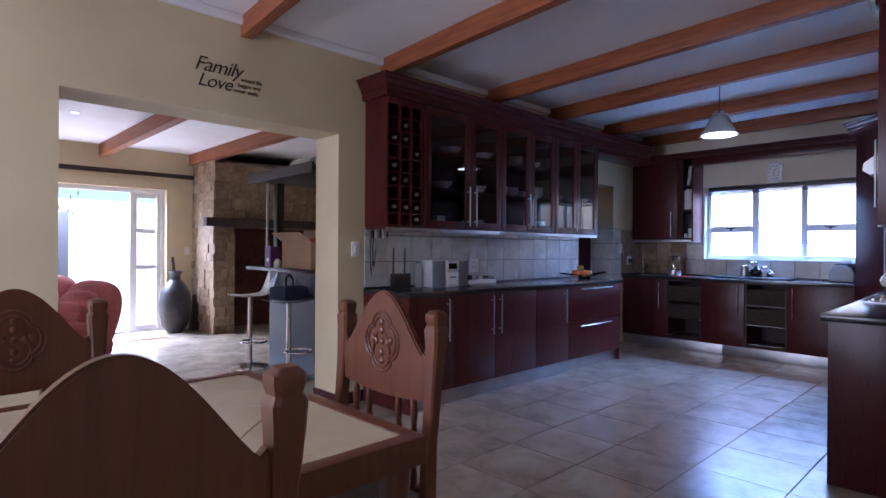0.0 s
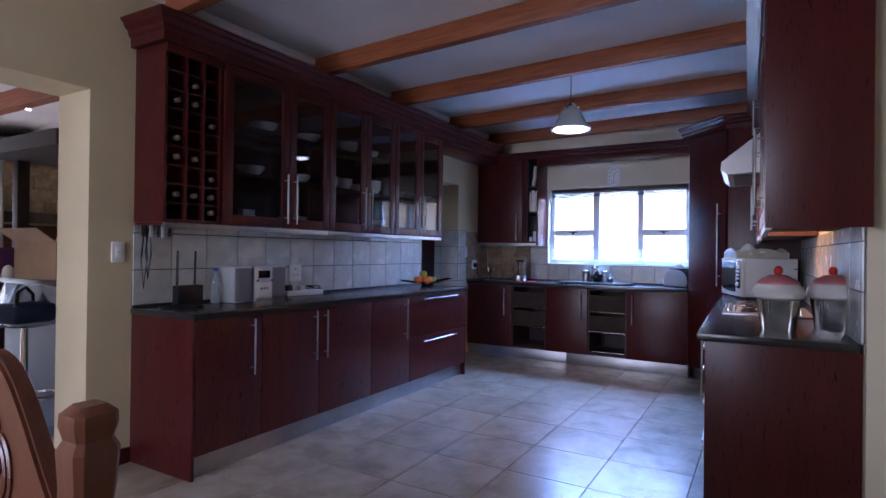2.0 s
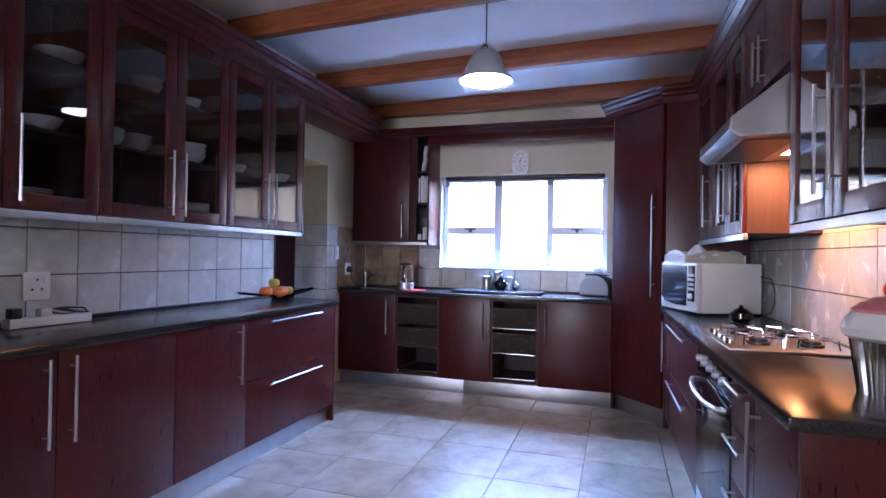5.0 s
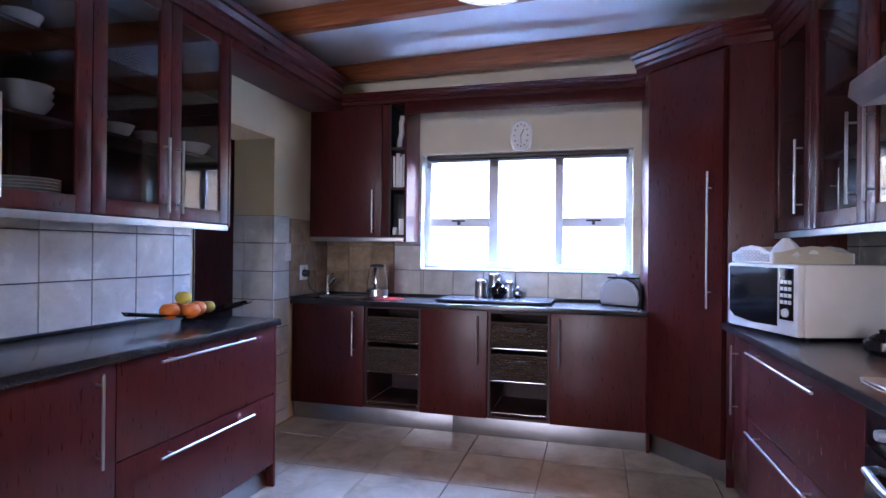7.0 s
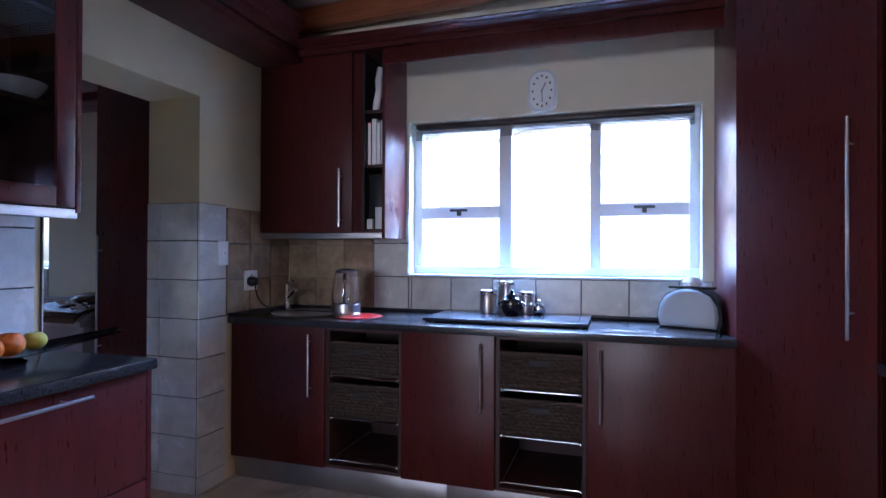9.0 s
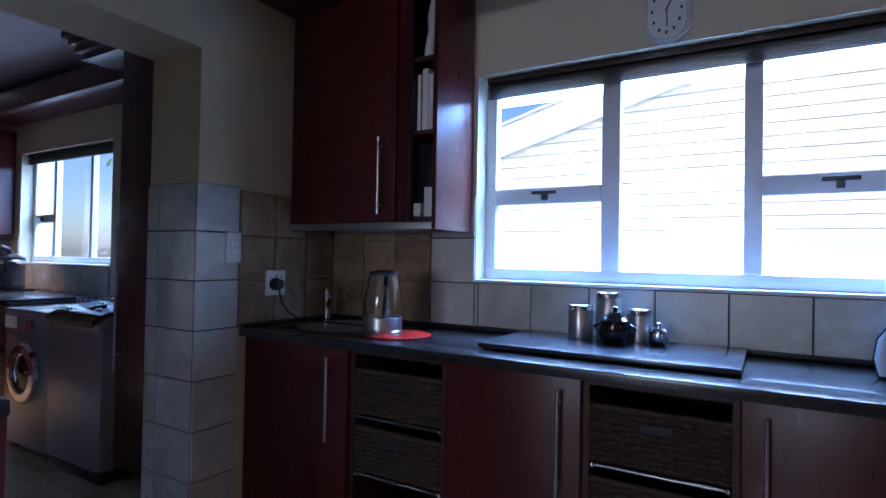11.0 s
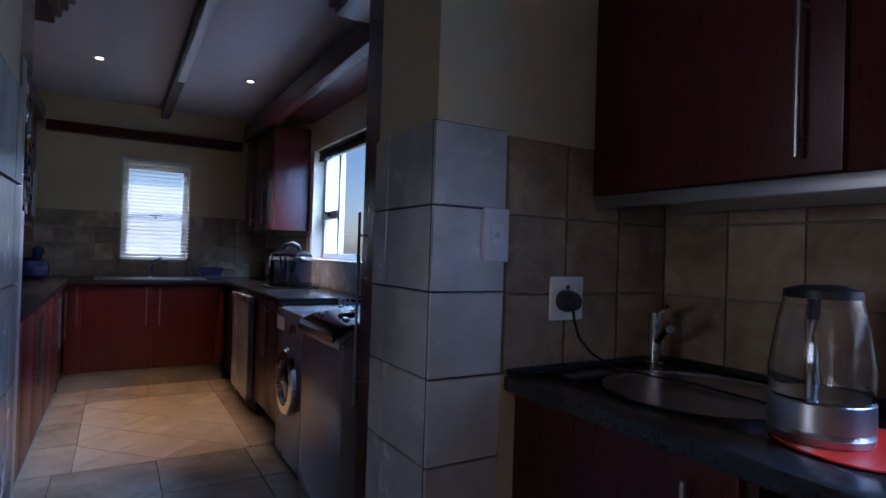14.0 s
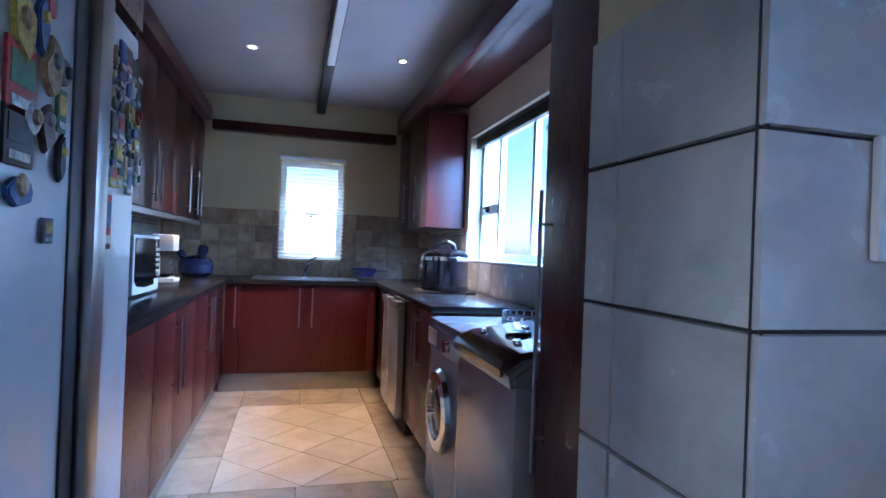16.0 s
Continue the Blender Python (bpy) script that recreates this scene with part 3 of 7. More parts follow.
def basket(m):
    """A woven drawer basket with a rim and a dark grip hole."""
    b = thing("wicker_basket", "dark woven wicker drawer basket", "basket", m, "wicker baskets")
    w, d, h = 0.385, 0.42, 0.165
    for name, q in (("front_panel", (0, w, 0, 0.012, 0, h)), ("back_panel", (0, w, d - 0.012, d, 0, h)), ("side_panel", (0, 0.012, 0.012, d - 0.012, 0, h)), ("side_panel", (w - 0.012, w, 0.012, d - 0.012, 0, h)), ("bottom_panel", (0.012, w - 0.012, 0.012, d - 0.012, 0, 0.01))):
        bpart(name, WICKER, b, q, 0.003)
    bm = bmesh.new()
    for k in range(9):
        z = 0.012 + k * 0.017
        tube(bm, [(x * w / 24, -0.003 + 0.004 * (-1) ** (x + k), z) for x in range(25)], 0.0075, 6)
    part("weave", bm, WICKER, b)
    bm = bmesh.new()
    tube(bm, [(0, 0, h), (w, 0, h), (w, d, h), (0, d, h), (0, 0, h)], 0.010, 8)
    part("rim", bm, WICKER, b)
    bpart("grip_hole", RUBBER, b, (w / 2 - 0.045, w / 2 + 0.045, -0.014, -0.006, h - 0.055, h - 0.028), 0.006, "dark cut-out grip")
    return b
def basket_rack(y1, y0):
    c = back_unit(y1, y0, [], "open cherry cabinet with chrome runners for wicker baskets", hollow=True)
    w = y1 - y0
    for z in (0.165, 0.385, 0.605):
        bm = bmesh.new()
        rod(bm, (0.02, 0.03, z), (w - 0.02, 0.03, z), 0.006)
        for x in (0.026, w - 0.026):
            rod(bm, (x, 0.03, z), (x, 0.5, z), 0.006)
            bmesh.ops.create_uvsphere(bm, u_segments=10, v_segments=6, radius=0.011, matrix=Matrix.Translation((x, 0.026, z)))
        part("runner", bm, CHROME, c, "chrome basket runner")
    return c
basket_rack(3.36, 2.932)
basket_rack(2.45, 2.03)
_b = basket(at(BX + 0.035, 3.345, 0.613, -90))
for _y, _z in ((3.345, 0.393), (2.437, 0.613), (2.437, 0.393)):
    copy_thing(_b, at(BX + 0.035, _y, _z, -90))
solid("plinth", boxes((BX + 0.04, BX + 0.055, 2.70, 3.945, 0, 0.123), bev=0.001), KICK, "brushed aluminium plinth strip under the window cabinets", "plinth")
solid("plinth", boxes((BX + 0.036, BX + 0.051, 1.425, 2.698, 0, 0.123), bev=0.001), KICK, "brushed aluminium plinth strip under the window cabinets", "plinth")
_bm = boxes((7.362, 7.50, 1.425, 3.945, 0.864, 0.90), (7.50, XW - 0.013, 1.425, 3.40, 0.864, 0.90), (7.50, XW - 0.013, 3.85, 3.945, 0.864, 0.90), (7.86, XW - 0.013, 3.40, 3.85, 0.864, 0.90), bev=0.006)
solid("worktop", _bm, WORKTOP, "charcoal laminate worktop under the kitchen window", "worktop")
solid("upstand", boxes((XW - 0.03, XW - 0.0125, 1.43, 3.94, 0.901, 0.918), (7.37, XW - 0.03, LW - 0.026, LW - 0.014, 0.901, 0.918), bev=0.003), BLACK, "thin black worktop upstand", "upstand")

# wall cabinet beside the window, with an open end
_uc = unit("cherry wall cabinet with one door beside the kitchen window", at(7.648, 3.945, 0, -90), 0.665, XW - 7.648 - 0.004, 1.37, 2.41, [(0, 0.61, 1.37, 2.41, vh(0.545, 1.40, 1.73), False)], name="wall_cabinet")
_oc = thing("open_shelf_unit", "cherry open shelf unit with books beside the window", "shelf", at(7.648, 3.278, 0, -90))
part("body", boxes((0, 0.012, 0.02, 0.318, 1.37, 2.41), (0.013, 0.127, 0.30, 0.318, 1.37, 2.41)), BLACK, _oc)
bpart("side_panel", CHERRY, _oc, (0.128, 0.148, 0.0, 0.318, 1.335, 2.41), 0.002)
for _z in (1.37, 1.735, 2.045, 2.39):
    bpart("shelf", CHERRY_IN, _oc, (0.013, 0.127, 0.03, 0.299, _z, _z + 0.018), 0.001)
solid("light_rail", boxes((7.652, 7.68, 3.152, 3.94, 1.335, 1.367), bev=0.003), KICK, "aluminium light rail under the wall cabinet", "trim")

# corner pantry, its door across the corner
_ang = math.degrees(math.atan2(1.07 - 1.425, 7.02 - 7.40))
_len = math.hypot(0.38, 0.355)
pantry = thing("corner_pantry", "tall cherry corner pantry with a long steel handle", "cupboard", at(7.40, 1.425, 0, _ang))
bpart("body", CHERRY, pantry, (0.0, _len, 0.022, 0.10, 0.13, 2.41), 0.001)
door(pantry, 0.0, _len, 0.13, 2.408, vh(_len - 0.075, 0.96, 1.73))
solid("plinth", boxes((0.0, _len, 0.045, 0.06, 0, 0.127), bev=0.001), KICK, "brushed aluminium plinth of the corner pantry", "plinth", at(7.40, 1.425, 0, _ang))
solid("end_panel", boxes((7.402, XW - 0.002, 1.405, 1.424, 0, 2.41), bev=0.002), CHERRY, "cherry side panel of the pantry beside the window", "panel")
solid("end_panel", boxes((6.985, 7.003, RW + 0.002, 1.05, 0, 2.41), bev=0.002), CHERRY, "cherry side panel of the pantry beside the cooker run", "panel")

# cooker run; fronts face +y
_before = set(bpy.data.objects)
RY = 1.055
def right_unit(x1, x0, doors, label):
    return unit(label, at(x1, RY, 0, 180), x1 - x0, RY - RW - 0.012, BZ0, BZ1, doors, group="cooker wall base cabinets")
def hh(w, z):
    return (0.09, z), (w - 0.09, z)
right_unit(4.45, 4.07, [(0, 0.38, BZ0, BZ1, vh(0.06, 0.505, 0.84), False)], "dark cherry base cabinet with one narrow door")
right_unit(4.755, 4.452, [(0, 0.303, a, b, ((0.04, b - 0.03), (0.263, b - 0.03)), False) for a, b in ((0.68, BZ1), (0.495, 0.678), (0.31, 0.493), (BZ0, 0.308))], "dark cherry cabinet with four drawers")
right_unit(6.58, 5.475, [(0, 1.105, 0.50, BZ1, ((0.085, 0.815), (0.83, 0.815)), False), (0, 1.105, BZ0, 0.497, ((0.085, 0.45), (0.83, 0.45)), False)], "dark cherry cabinet with two wide drawers")
right_unit(6.81, 6.582, [(0, 0.228, BZ0, BZ1, vh(0.06, 0.46, 0.81), False)], "dark cherry base cabinet with one door")
right_unit(6.984, 6.812, [(0, 0.172, BZ0, BZ1, None, False)], "cherry corner filler cabinet")
solid("end_panel", boxes((4.05, 4.068, RW + 0.002, RY, 0, BZ1), bev=0.002), CHERRY, "cherry end panel of the cooker run", "panel")
solid("plinth", boxes((4.07, 4.755, RY - 0.06, RY - 0.045, 0, 0.123), (5.475, 6.98, RY - 0.06, RY - 0.045, 0, 0.123), bev=0.001), KICK, "brushed aluminium plinth strip under the cooker run", "plinth")
_wt = thing("worktop", "charcoal laminate worktop along the cooker wall", "worktop")
part("top", boxes((4.03, 6.984, RW + 0.012, 1.088, 0.864, 0.90), bev=0.008), WORKTOP, _wt)
solid("end_panel", boxes((3.855, 3.873, RW + 0.002, 0.83, 1.36, 2.41), bev=0.002), CHERRY, "cherry end panel of the wall cabinets", "panel")
def right_upper(x1, x0, splits, pulls, label, z0=1.385):
    w = x1 - x0
    cuts = [0] + splits + [w]
    ds = [(a, b, z0, UZ1, vh(p, z0 + 0.075, z0 + 0.42), True) for a, b, p in zip(cuts, cuts[1:], pulls)]
    return unit(label, at(x1, 0.832, 0, 180), w, 0.832 - RW - 0.004, z0, UZ1, ds, (1.69, 1.97), True, "glazed wall cabinets", "wall_cabinet")
right_upper(4.945, 3.875, [0.41, 0.80], [0.355, 0.47, 0.855], "cherry wall cabinet with three glazed doors over the worktop")
right_upper(6.50, 5.66, [0.50], [0.432, 0.565], "cherry wall cabinet with two glazed doors beside the hood")
right_upper(6.98, 6.502, [], [0.395], "cherry wall cabinet with one glazed door beside the pantry")
for _x0, _x1 in ((3.865, 4.945), (5.66, 6.98)):
    solid("light_rail", boxes((_x0, _x1, 0.805, 0.829, 1.352, 1.383), bev=0.003), KICK, "aluminium light rail under the wall cabinets", "trim")
unit("cherry cabinet over the hood", at(5.658, 0.832, 0, 180), 0.711, 0.832 - RW - 0.004, 2.0, UZ1, [(0, 0.355, 2.0, UZ1, vh(0.31, 2.02, 2.22), False), (0.355, 0.711, 2.0, UZ1, vh(0.40, 2.02, 2.22), False)], name="wall_cabinet")

# cooker hood, hob and oven
hood = thing("cooker_hood", "stainless steel cooker hood with a lit lamp", "cooker hood", at(0, 0))
_bm = prism(bmesh.new(), [(0.485, 1.745), (1.00, 1.725), (1.035, 1.755), (1.03, 1.80), (0.80, 1.985), (0.485, 1.985)], 4.952, 5.65, 0.006)
bmesh.ops.transform(_bm, matrix=Matrix(((0, 1, 0, 0), (1, 0, 0, 0), (0, 0, 1, 0), (0, 0, 0, 1))), verts=_bm.verts)
part("canopy", _bm, STEEL, hood)
bpart("lamp_cover", HOODGLOW, hood, (5.18, 5.48, 0.66, 0.74, 1.736, 1.739), 0, "lit hood lamp")
bpart("filter", BLACK, hood, (5.03, 5.56, 0.78, 0.97, 1.722, 1.726), 0, "dark grease filter")
hob = thing("gas_hob", "stainless steel gas hob with black pan supports", "hob", at(4.97, 0.56, 0.9015))
bpart("plate", STEEL, hob, (0, 0.62, 0, 0.46, 0, 0.008), 0.003)
for _k in range(4):
    _cx, _cy = (0.17 + 0.29 * (_k % 2), 0.13 + 0.19 * (_k // 2))
    part("burner", lathe(bmesh.new(), [(0.045, 0.008), (0.045, 0.018), (0.034, 0.02), (0.034, 0.03), (0.0, 0.032)], 18, Matrix.Translation((_cx, _cy, 0))), BLACK, hob)
    for _a in range(4):
        _bm = bmesh.new()
        _v = Vector((math.cos(_a * math.pi / 2 + 0.78), math.sin(_a * math.pi / 2 + 0.78), 0))
        tube(_bm, [(_cx + _v.x * 0.115, _cy + _v.y * 0.10, 0.008), (_cx + _v.x * 0.11, _cy + _v.y * 0.095, 0.042), (_cx + _v.x * 0.03, _cy + _v.y * 0.03, 0.042)], 0.005, 6)
        part("pan_finger", _bm, CHROME, hob)
for _k in range(4):
    part("knob", lathe(bmesh.new(), [(0.019, 0.008), (0.019, 0.02), (0.016, 0.03), (0.0, 0.031)], 16, Matrix.Translation((0.14 + 0.11 * _k, 0.43, 0))), CHROME, hob, "chrome hob knob")
oven = thing("built_in_oven", "black built-in oven with a curved steel handle", "oven", at(5.47, RY, 0, 180))
bpart("body", BLACK, oven, (0, 0.71, 0.02, 0.55, 0.125, 0.86), 0.002)
bpart("control_panel", GLOSSBLACK, oven, (0, 0.71, 0, 0.02, 0.745, 0.86), 0.003)
bpart("oven_door", GLOSSBLACK, oven, (0, 0.71, -0.004, 0.02, 0.20, 0.742), 0.005)
bpart("bottom_panel", SILVER, oven, (0, 0.71, 0, 0.02, 0.127, 0.197), 0.003)
for _k in range(5):
    part("knob", lathe(bmesh.new(), [(0.016, 0), (0.016, 0.01), (0.013, 0.022), (0, 0.023)], 16, pose(0.10 + 0.125 * _k, 0.0, 0.80, 90, 0, 0)), SILVER, oven, "silver oven knob")
part("handle", tube(bmesh.new(), [(0.07, 0, 0.70), (0.08, -0.035, 0.70), (0.2, -0.055, 0.695), (0.355, -0.062, 0.692), (0.51, -0.055, 0.695), (0.63, -0.035, 0.70), (0.64, 0, 0.70)], 0.011, 10), STEEL, oven, "curved steel bar handle")
def skew_since(before):
    """Turns the things built since then with the skewed cooker wall."""
    for ob in set(bpy.data.objects) - before:
        if ob.parent is None:
            ob.matrix_basis = SKEW @ ob.matrix_basis
skew_since(_before)

# ---- scullery cabinets ----
SRX = 7.398
unit("cherry base cabinet beside the front-loading machine", at(SRX, 6.90, 0, -90), 0.70, 0.55, BZ0, BZ1, [(0, 0.35, BZ0, BZ1, vh(0.31, 0.5, 0.83), False), (0.35, 0.70, BZ0, BZ1, vh(0.39, 0.5, 0.83), False)])
unit("cherry corner base cabinet of the scullery", at(SRX, 8.13, 0, -90), 0.58, 0.55, BZ0, BZ1, [(0, 0.58, BZ0, BZ1, None, False)])
solid("worktop", boxes((7.372, XW - 0.013, 6.19, 8.716, 0.864, 0.90), bev=0.008), WORKTOP, "charcoal laminate worktop under the scullery window", "worktop")
SBY = 8.14
unit("cherry sink cabinet with a pair of doors", at(6.185, SBY), 1.20, 0.57, 0.15, BZ1, [(0, 0.11, 0.15, BZ1, vh(0.08, 0.52, 0.84), False), (0.11, 0.62, 0.15, BZ1, vh(0.57, 0.52, 0.84), False), (0.62, 1.13, 0.15, BZ1, vh(0.67, 0.52, 0.84), False), (1.13, 1.20, 0.15, BZ1, None, False)])
solid("plinth", boxes((6.15, 7.40, SBY + 0.04, SBY + 0.055, 0, 0.148), bev=0.001), KICK, "aluminium plinth under the sink cabinet", "plinth")
solid("worktop", boxes((6.207, 7.37, 8.11, 8.716, 0.864, 0.90), bev=0.006), WORKTOP, "charcoal laminate worktop with the scullery sink", "worktop")
SLX = 6.17
def scul_left(y0, y1, doors, label):
    return unit(label, at(SLX, y0, 0, 90), y1 - y0, SLX - 5.56 - 0.012, BZ0, BZ1, doors, group="scullery base cabinets")
scul_left(5.40, 5.98, [(0, 0.58, BZ0, BZ1, None, False)], "cherry base cabinet beside the fridge")
scul_left(5.982, 6.92, [(0, 0.405, BZ0, BZ1, vh(0.35, 0.46, 0.82), False), (0.405, 0.938, BZ0, BZ1, vh(0.46, 0.46, 0.82), False)], "cherry base cabinet with a pair of doors")
scul_left(6.922, 8.12, [(0, 0.46, BZ0, BZ1, vh(0.40, 0.46, 0.82), False), (0.46, 0.93, BZ0, BZ1, vh(0.53, 0.46, 0.82), False), (0.93, 1.198, BZ0, BZ1, vh(1.0, 0.46, 0.82), False)], "cherry base cabinet with three doors")
solid("plinth", boxes((SLX - 0.055, SLX - 0.04, 5.40, 8.12, 0, 0.123), bev=0.001), KICK, "aluminium plinth of the scullery cabinets", "plinth")
solid("worktop", boxes((5.575, 6.205, 5.40, 8.716, 0.864, 0.90), bev=0.008), WORKTOP, "charcoal laminate worktop with a microwave on it", "worktop")
def scul_upper(y0, y1, doors, label):
    return unit(label, at(5.90, y0, 0, 90), y1 - y0, 0.335, 1.36, 2.22, doors, group="scullery wall cabinets", name="wall_cabinet")
scul_upper(5.40, 6.55, [(0, 0.57, 1.36, 2.22, None, False), (0.57, 1.15, 1.36, 2.22, None, False)], "cherry wall cabinet beside the fridge")
scul_upper(6.552, 7.55, [(0, 0.46, 1.36, 2.22, vh(0.40, 1.40, 1.75), False), (0.46, 0.998, 1.36, 2.22, vh(0.53, 1.40, 1.75), False)], "cherry wall cabinet with a pair of doors")
scul_upper(7.552, 8.715, [(0, 0.52, 1.36, 2.22, vh(0.42, 1.40, 1.75), False), (0.52, 0.84, 1.36, 2.22, vh(0.76, 1.40, 1.75), False), (0.84, 1.163, 1.36, 2.22, vh(0.92, 1.40, 1.75), False)], "cherry wall cabinet with three doors")
solid("light_rail", boxes((5.87, 5.895, 5.40, 8.71, 1.325, 1.357), bev=0.003), KICK, "light rail under the scullery wall cabinets", "trim")
unit("cherry wall cabinet in the scullery corner", at(7.645, 8.715, 0, -90), 1.10, 0.32, 1.36, 2.25, [(0, 0.45, 1.36, 2.25, vh(0.40, 1.42, 1.77), False), (0.45, 1.10, 1.36, 2.25, vh(0.87, 1.42, 1.77), False)], name="wall_cabinet")
def band(name, b, label):
    return solid(name, boxes(b, bev=0.01), CHERRY, label, "moulding")
band("crown_moulding", (5.87, 5.97, 6.12, 8.60, 2.222, 2.34), "cherry crown moulding over the scullery cabinets")
band("crown_moulding", (7.58, 7.66, 4.90, 8.60, 2.252, 2.40), "cherry crown moulding over the scullery window")
band("crown_moulding", (5.97, 7.58, 8.62, 8.728, 2.165, 2.25), "cherry crown moulding on the scullery end wall")
solid("window_pelmet", boxes((7.662, XW - 0.002, 4.92, 7.61, 2.30, 2.32), bev=0.002), CHERRY, "cherry pelmet board over the scullery window", "pelmet")
unit("tall cherry broom cupboard beside the passage", at(7.37, 4.91, 0, -90), 0.61, 0.595, 0.10, 2.30, [(0, 0.61, 0.10, 2.30, vh(0.05, 0.60, 1.35), False)], name="tall_cupboard")
def canopy(bs, label):
    bm = bmesh.new()
    for b in bs:
        box(bm, *b, 0.006)
    return solid("stepped_canopy", bm, CHERRY, label, "canopy")
canopy([(5.58, 6.24 + 0.025 * k, 4.30, 6.02 + 0.025 * k, 2.2225 + 0.045 * k, 2.267 + 0.045 * k) for k in range(4)], "stepped cherry canopy over the fridge")
canopy([(7.37 - 0.025 * k, 7.575, 4.30, 5.34 + 0.025 * k, 2.302 + 0.04 * k, 2.341 + 0.04 * k) for k in range(4)], "stepped cherry canopy over the broom cupboard")
solid("ceiling_beam", boxes((6.85, 6.92, LB + 0.001, 8.728, 2.40, 2.499), bev=0.004), DARKWOOD, "dark wooden ceiling beam in the scullery", "beam")
solid("strip_light", boxes((6.86, 6.91, 4.6, 7.2, 2.365, 2.398), bev=0.006), PLASTIC, "switched-off fluorescent strip light under the beam", "light")


# ---- scullery appliances ----
fridge = thing("fridge", "tall silver side-by-side fridge covered in magnets", "fridge", at(6.235, 4.43, 0, 90))
bpart("body", SATIN, fridge, (0, 0.91, 0.06, 0.66, 0.03, 1.76), 0.006)
for _a, _b in ((0.0, 0.505), (0.515, 0.91)):
    _d = part("door", box(bmesh.new(), _a, _b, 0, 0.058, 0.06, 1.77, 0.012), SATIN, fridge)
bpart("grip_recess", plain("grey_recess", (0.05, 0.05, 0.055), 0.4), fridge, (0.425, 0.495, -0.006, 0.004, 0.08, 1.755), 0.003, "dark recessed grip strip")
bpart("handle", STEEL, fridge, (0.498, 0.585, -0.032, 0.003, 0.075, 1.762), 0.014, "full-height bright steel handle")
bpart("plinth", BLACK, fridge, (0.02, 0.89, 0.03, 0.08, 0.0, 0.055), 0.002)
solid("fridge_housing", boxes((5.575, 6.22, 5.352, 5.378, 0, 2.22), (5.575, 6.24, 4.40, 5.351, 1.80, 2.22), bev=0.003), CHERRY, "cherry housing round the fridge", "cupboard")

wm = thing("washing_machine", "silver front-loading washing machine with a round door", "washing machine", at(7.368, 6.165, 0, -90))
bpart("body", GREYMETAL, wm, (0, 0.56, 0, 0.57, 0.02, 0.835), 0.01)
bpart("top", GREYMETAL, wm, (0, 0.56, -0.005, 0.57, 0.836, 0.855), 0.006)
bpart("control_panel", GREYMETAL, wm, (0.01, 0.55, -0.012, 0.001, 0.72, 0.825), 0.006)
part("door_ring", lathe(bmesh.new(), [(0.12, 0), (0.175, 0.002), (0.185, 0.02), (0.17, 0.04), (0.125, 0.045), (0.12, 0.02)], 32, pose(0.30, 0.0, 0.475, 90, 0, 0)), CHROME, wm, "chrome door ring")
part("door_glass", lathe(bmesh.new(), [(0.121, 0.015), (0.08, 0.032), (0.0, 0.038)], 32, pose(0.30, 0.0, 0.475, 90, 0, 0)), GLOSSBLACK, wm, "dark round door glass")
part("dial", lathe(bmesh.new(), [(0.03, 0), (0.028, 0.02), (0, 0.022)], 20, pose(0.38, -0.012, 0.772, 90, 0, 0)), CHROME, wm)
bpart("drawer", PLASTIC, wm, (0.03, 0.18, -0.016, -0.011, 0.735, 0.81), 0.004)

tl = thing("top_loader", "grey metallic top-loading washing machine with a brown console", "washing machine", at(7.31, 5.515, 0, -90))
def across(outline, x0, x1, bev=0.0):
    """A prism whose outline lies in y and z, from x0 to x1."""
    bm = prism(bmesh.new(), outline, x0, x1, bev)
    bmesh.ops.transform(bm, matrix=Matrix(((0, 1, 0, 0), (1, 0, 0, 0), (0, 0, 1, 0), (0, 0, 0, 1))), verts=bm.verts)
    return bm
CONSOLE = plain("brown_console", (0.05, 0.028, 0.02), 0.14)
bpart("body", GREYMETAL, tl, (0, 0.58, 0, 0.58, 0.06, 0.815), 0.045)
bpart("base", BLACK, tl, (0.02, 0.56, 0.02, 0.56, 0.0, 0.058), 0.01)
part("collar", across([(-0.008, 0.80), (-0.014, 0.835), (0.04, 0.872), (0.30, 0.912), (0.58, 0.925), (0.58, 0.80)], -0.004, 0.584, 0.012), GREYMETAL, tl, "silver-grey top collar")
part("console", across([(-0.022, 0.822), (-0.027, 0.846), (-0.012, 0.868), (0.045, 0.893), (0.27, 0.927), (0.27, 0.912), (0.04, 0.866), (-0.01, 0.83)], 0.045, 0.535, 0.004), CONSOLE, tl, "glossy brown control console")
bpart("lid", GREYMETAL, tl, (0.03, 0.55, 0.46, 0.575, 0.922, 0.938), 0.006)
part("lid_window", lathe(bmesh.new(), [(1.0, 0.0), (0.96, 0.018), (0.80, 0.042), (0.5, 0.058), (0.2, 0.064), (0.0, 0.065)], 36, pose(0.29, 0.385, 0.918) @ Matrix.Diagonal((0.25, 0.15, 1, 1))), CONSOLE, tl, "domed brown lid window")
part("dial", lathe(bmesh.new(), [(0.045, 0.0), (0.043, 0.008), (0.03, 0.012), (0, 0.012)], 22, pose(0.29, 0.13, 0.908, 9, 0, 0)), GLOSSBLACK, tl, "dark oval display")
for _x, _y in ((0.13, 0.06), (0.21, 0.19), (0.37, 0.19), (0.40, 0.08), (0.47, 0.13), (0.49, 0.20)):
    part("button", lathe(bmesh.new(), [(0.017, 0.0), (0.015, 0.009), (0, 0.011)], 14, pose(_x, _y, 0.8955 + (_y - 0.045) * 0.15, 9, 0, 0) @ Matrix.Diagonal((1.3, 0.8, 1, 1))), CHROME, tl)
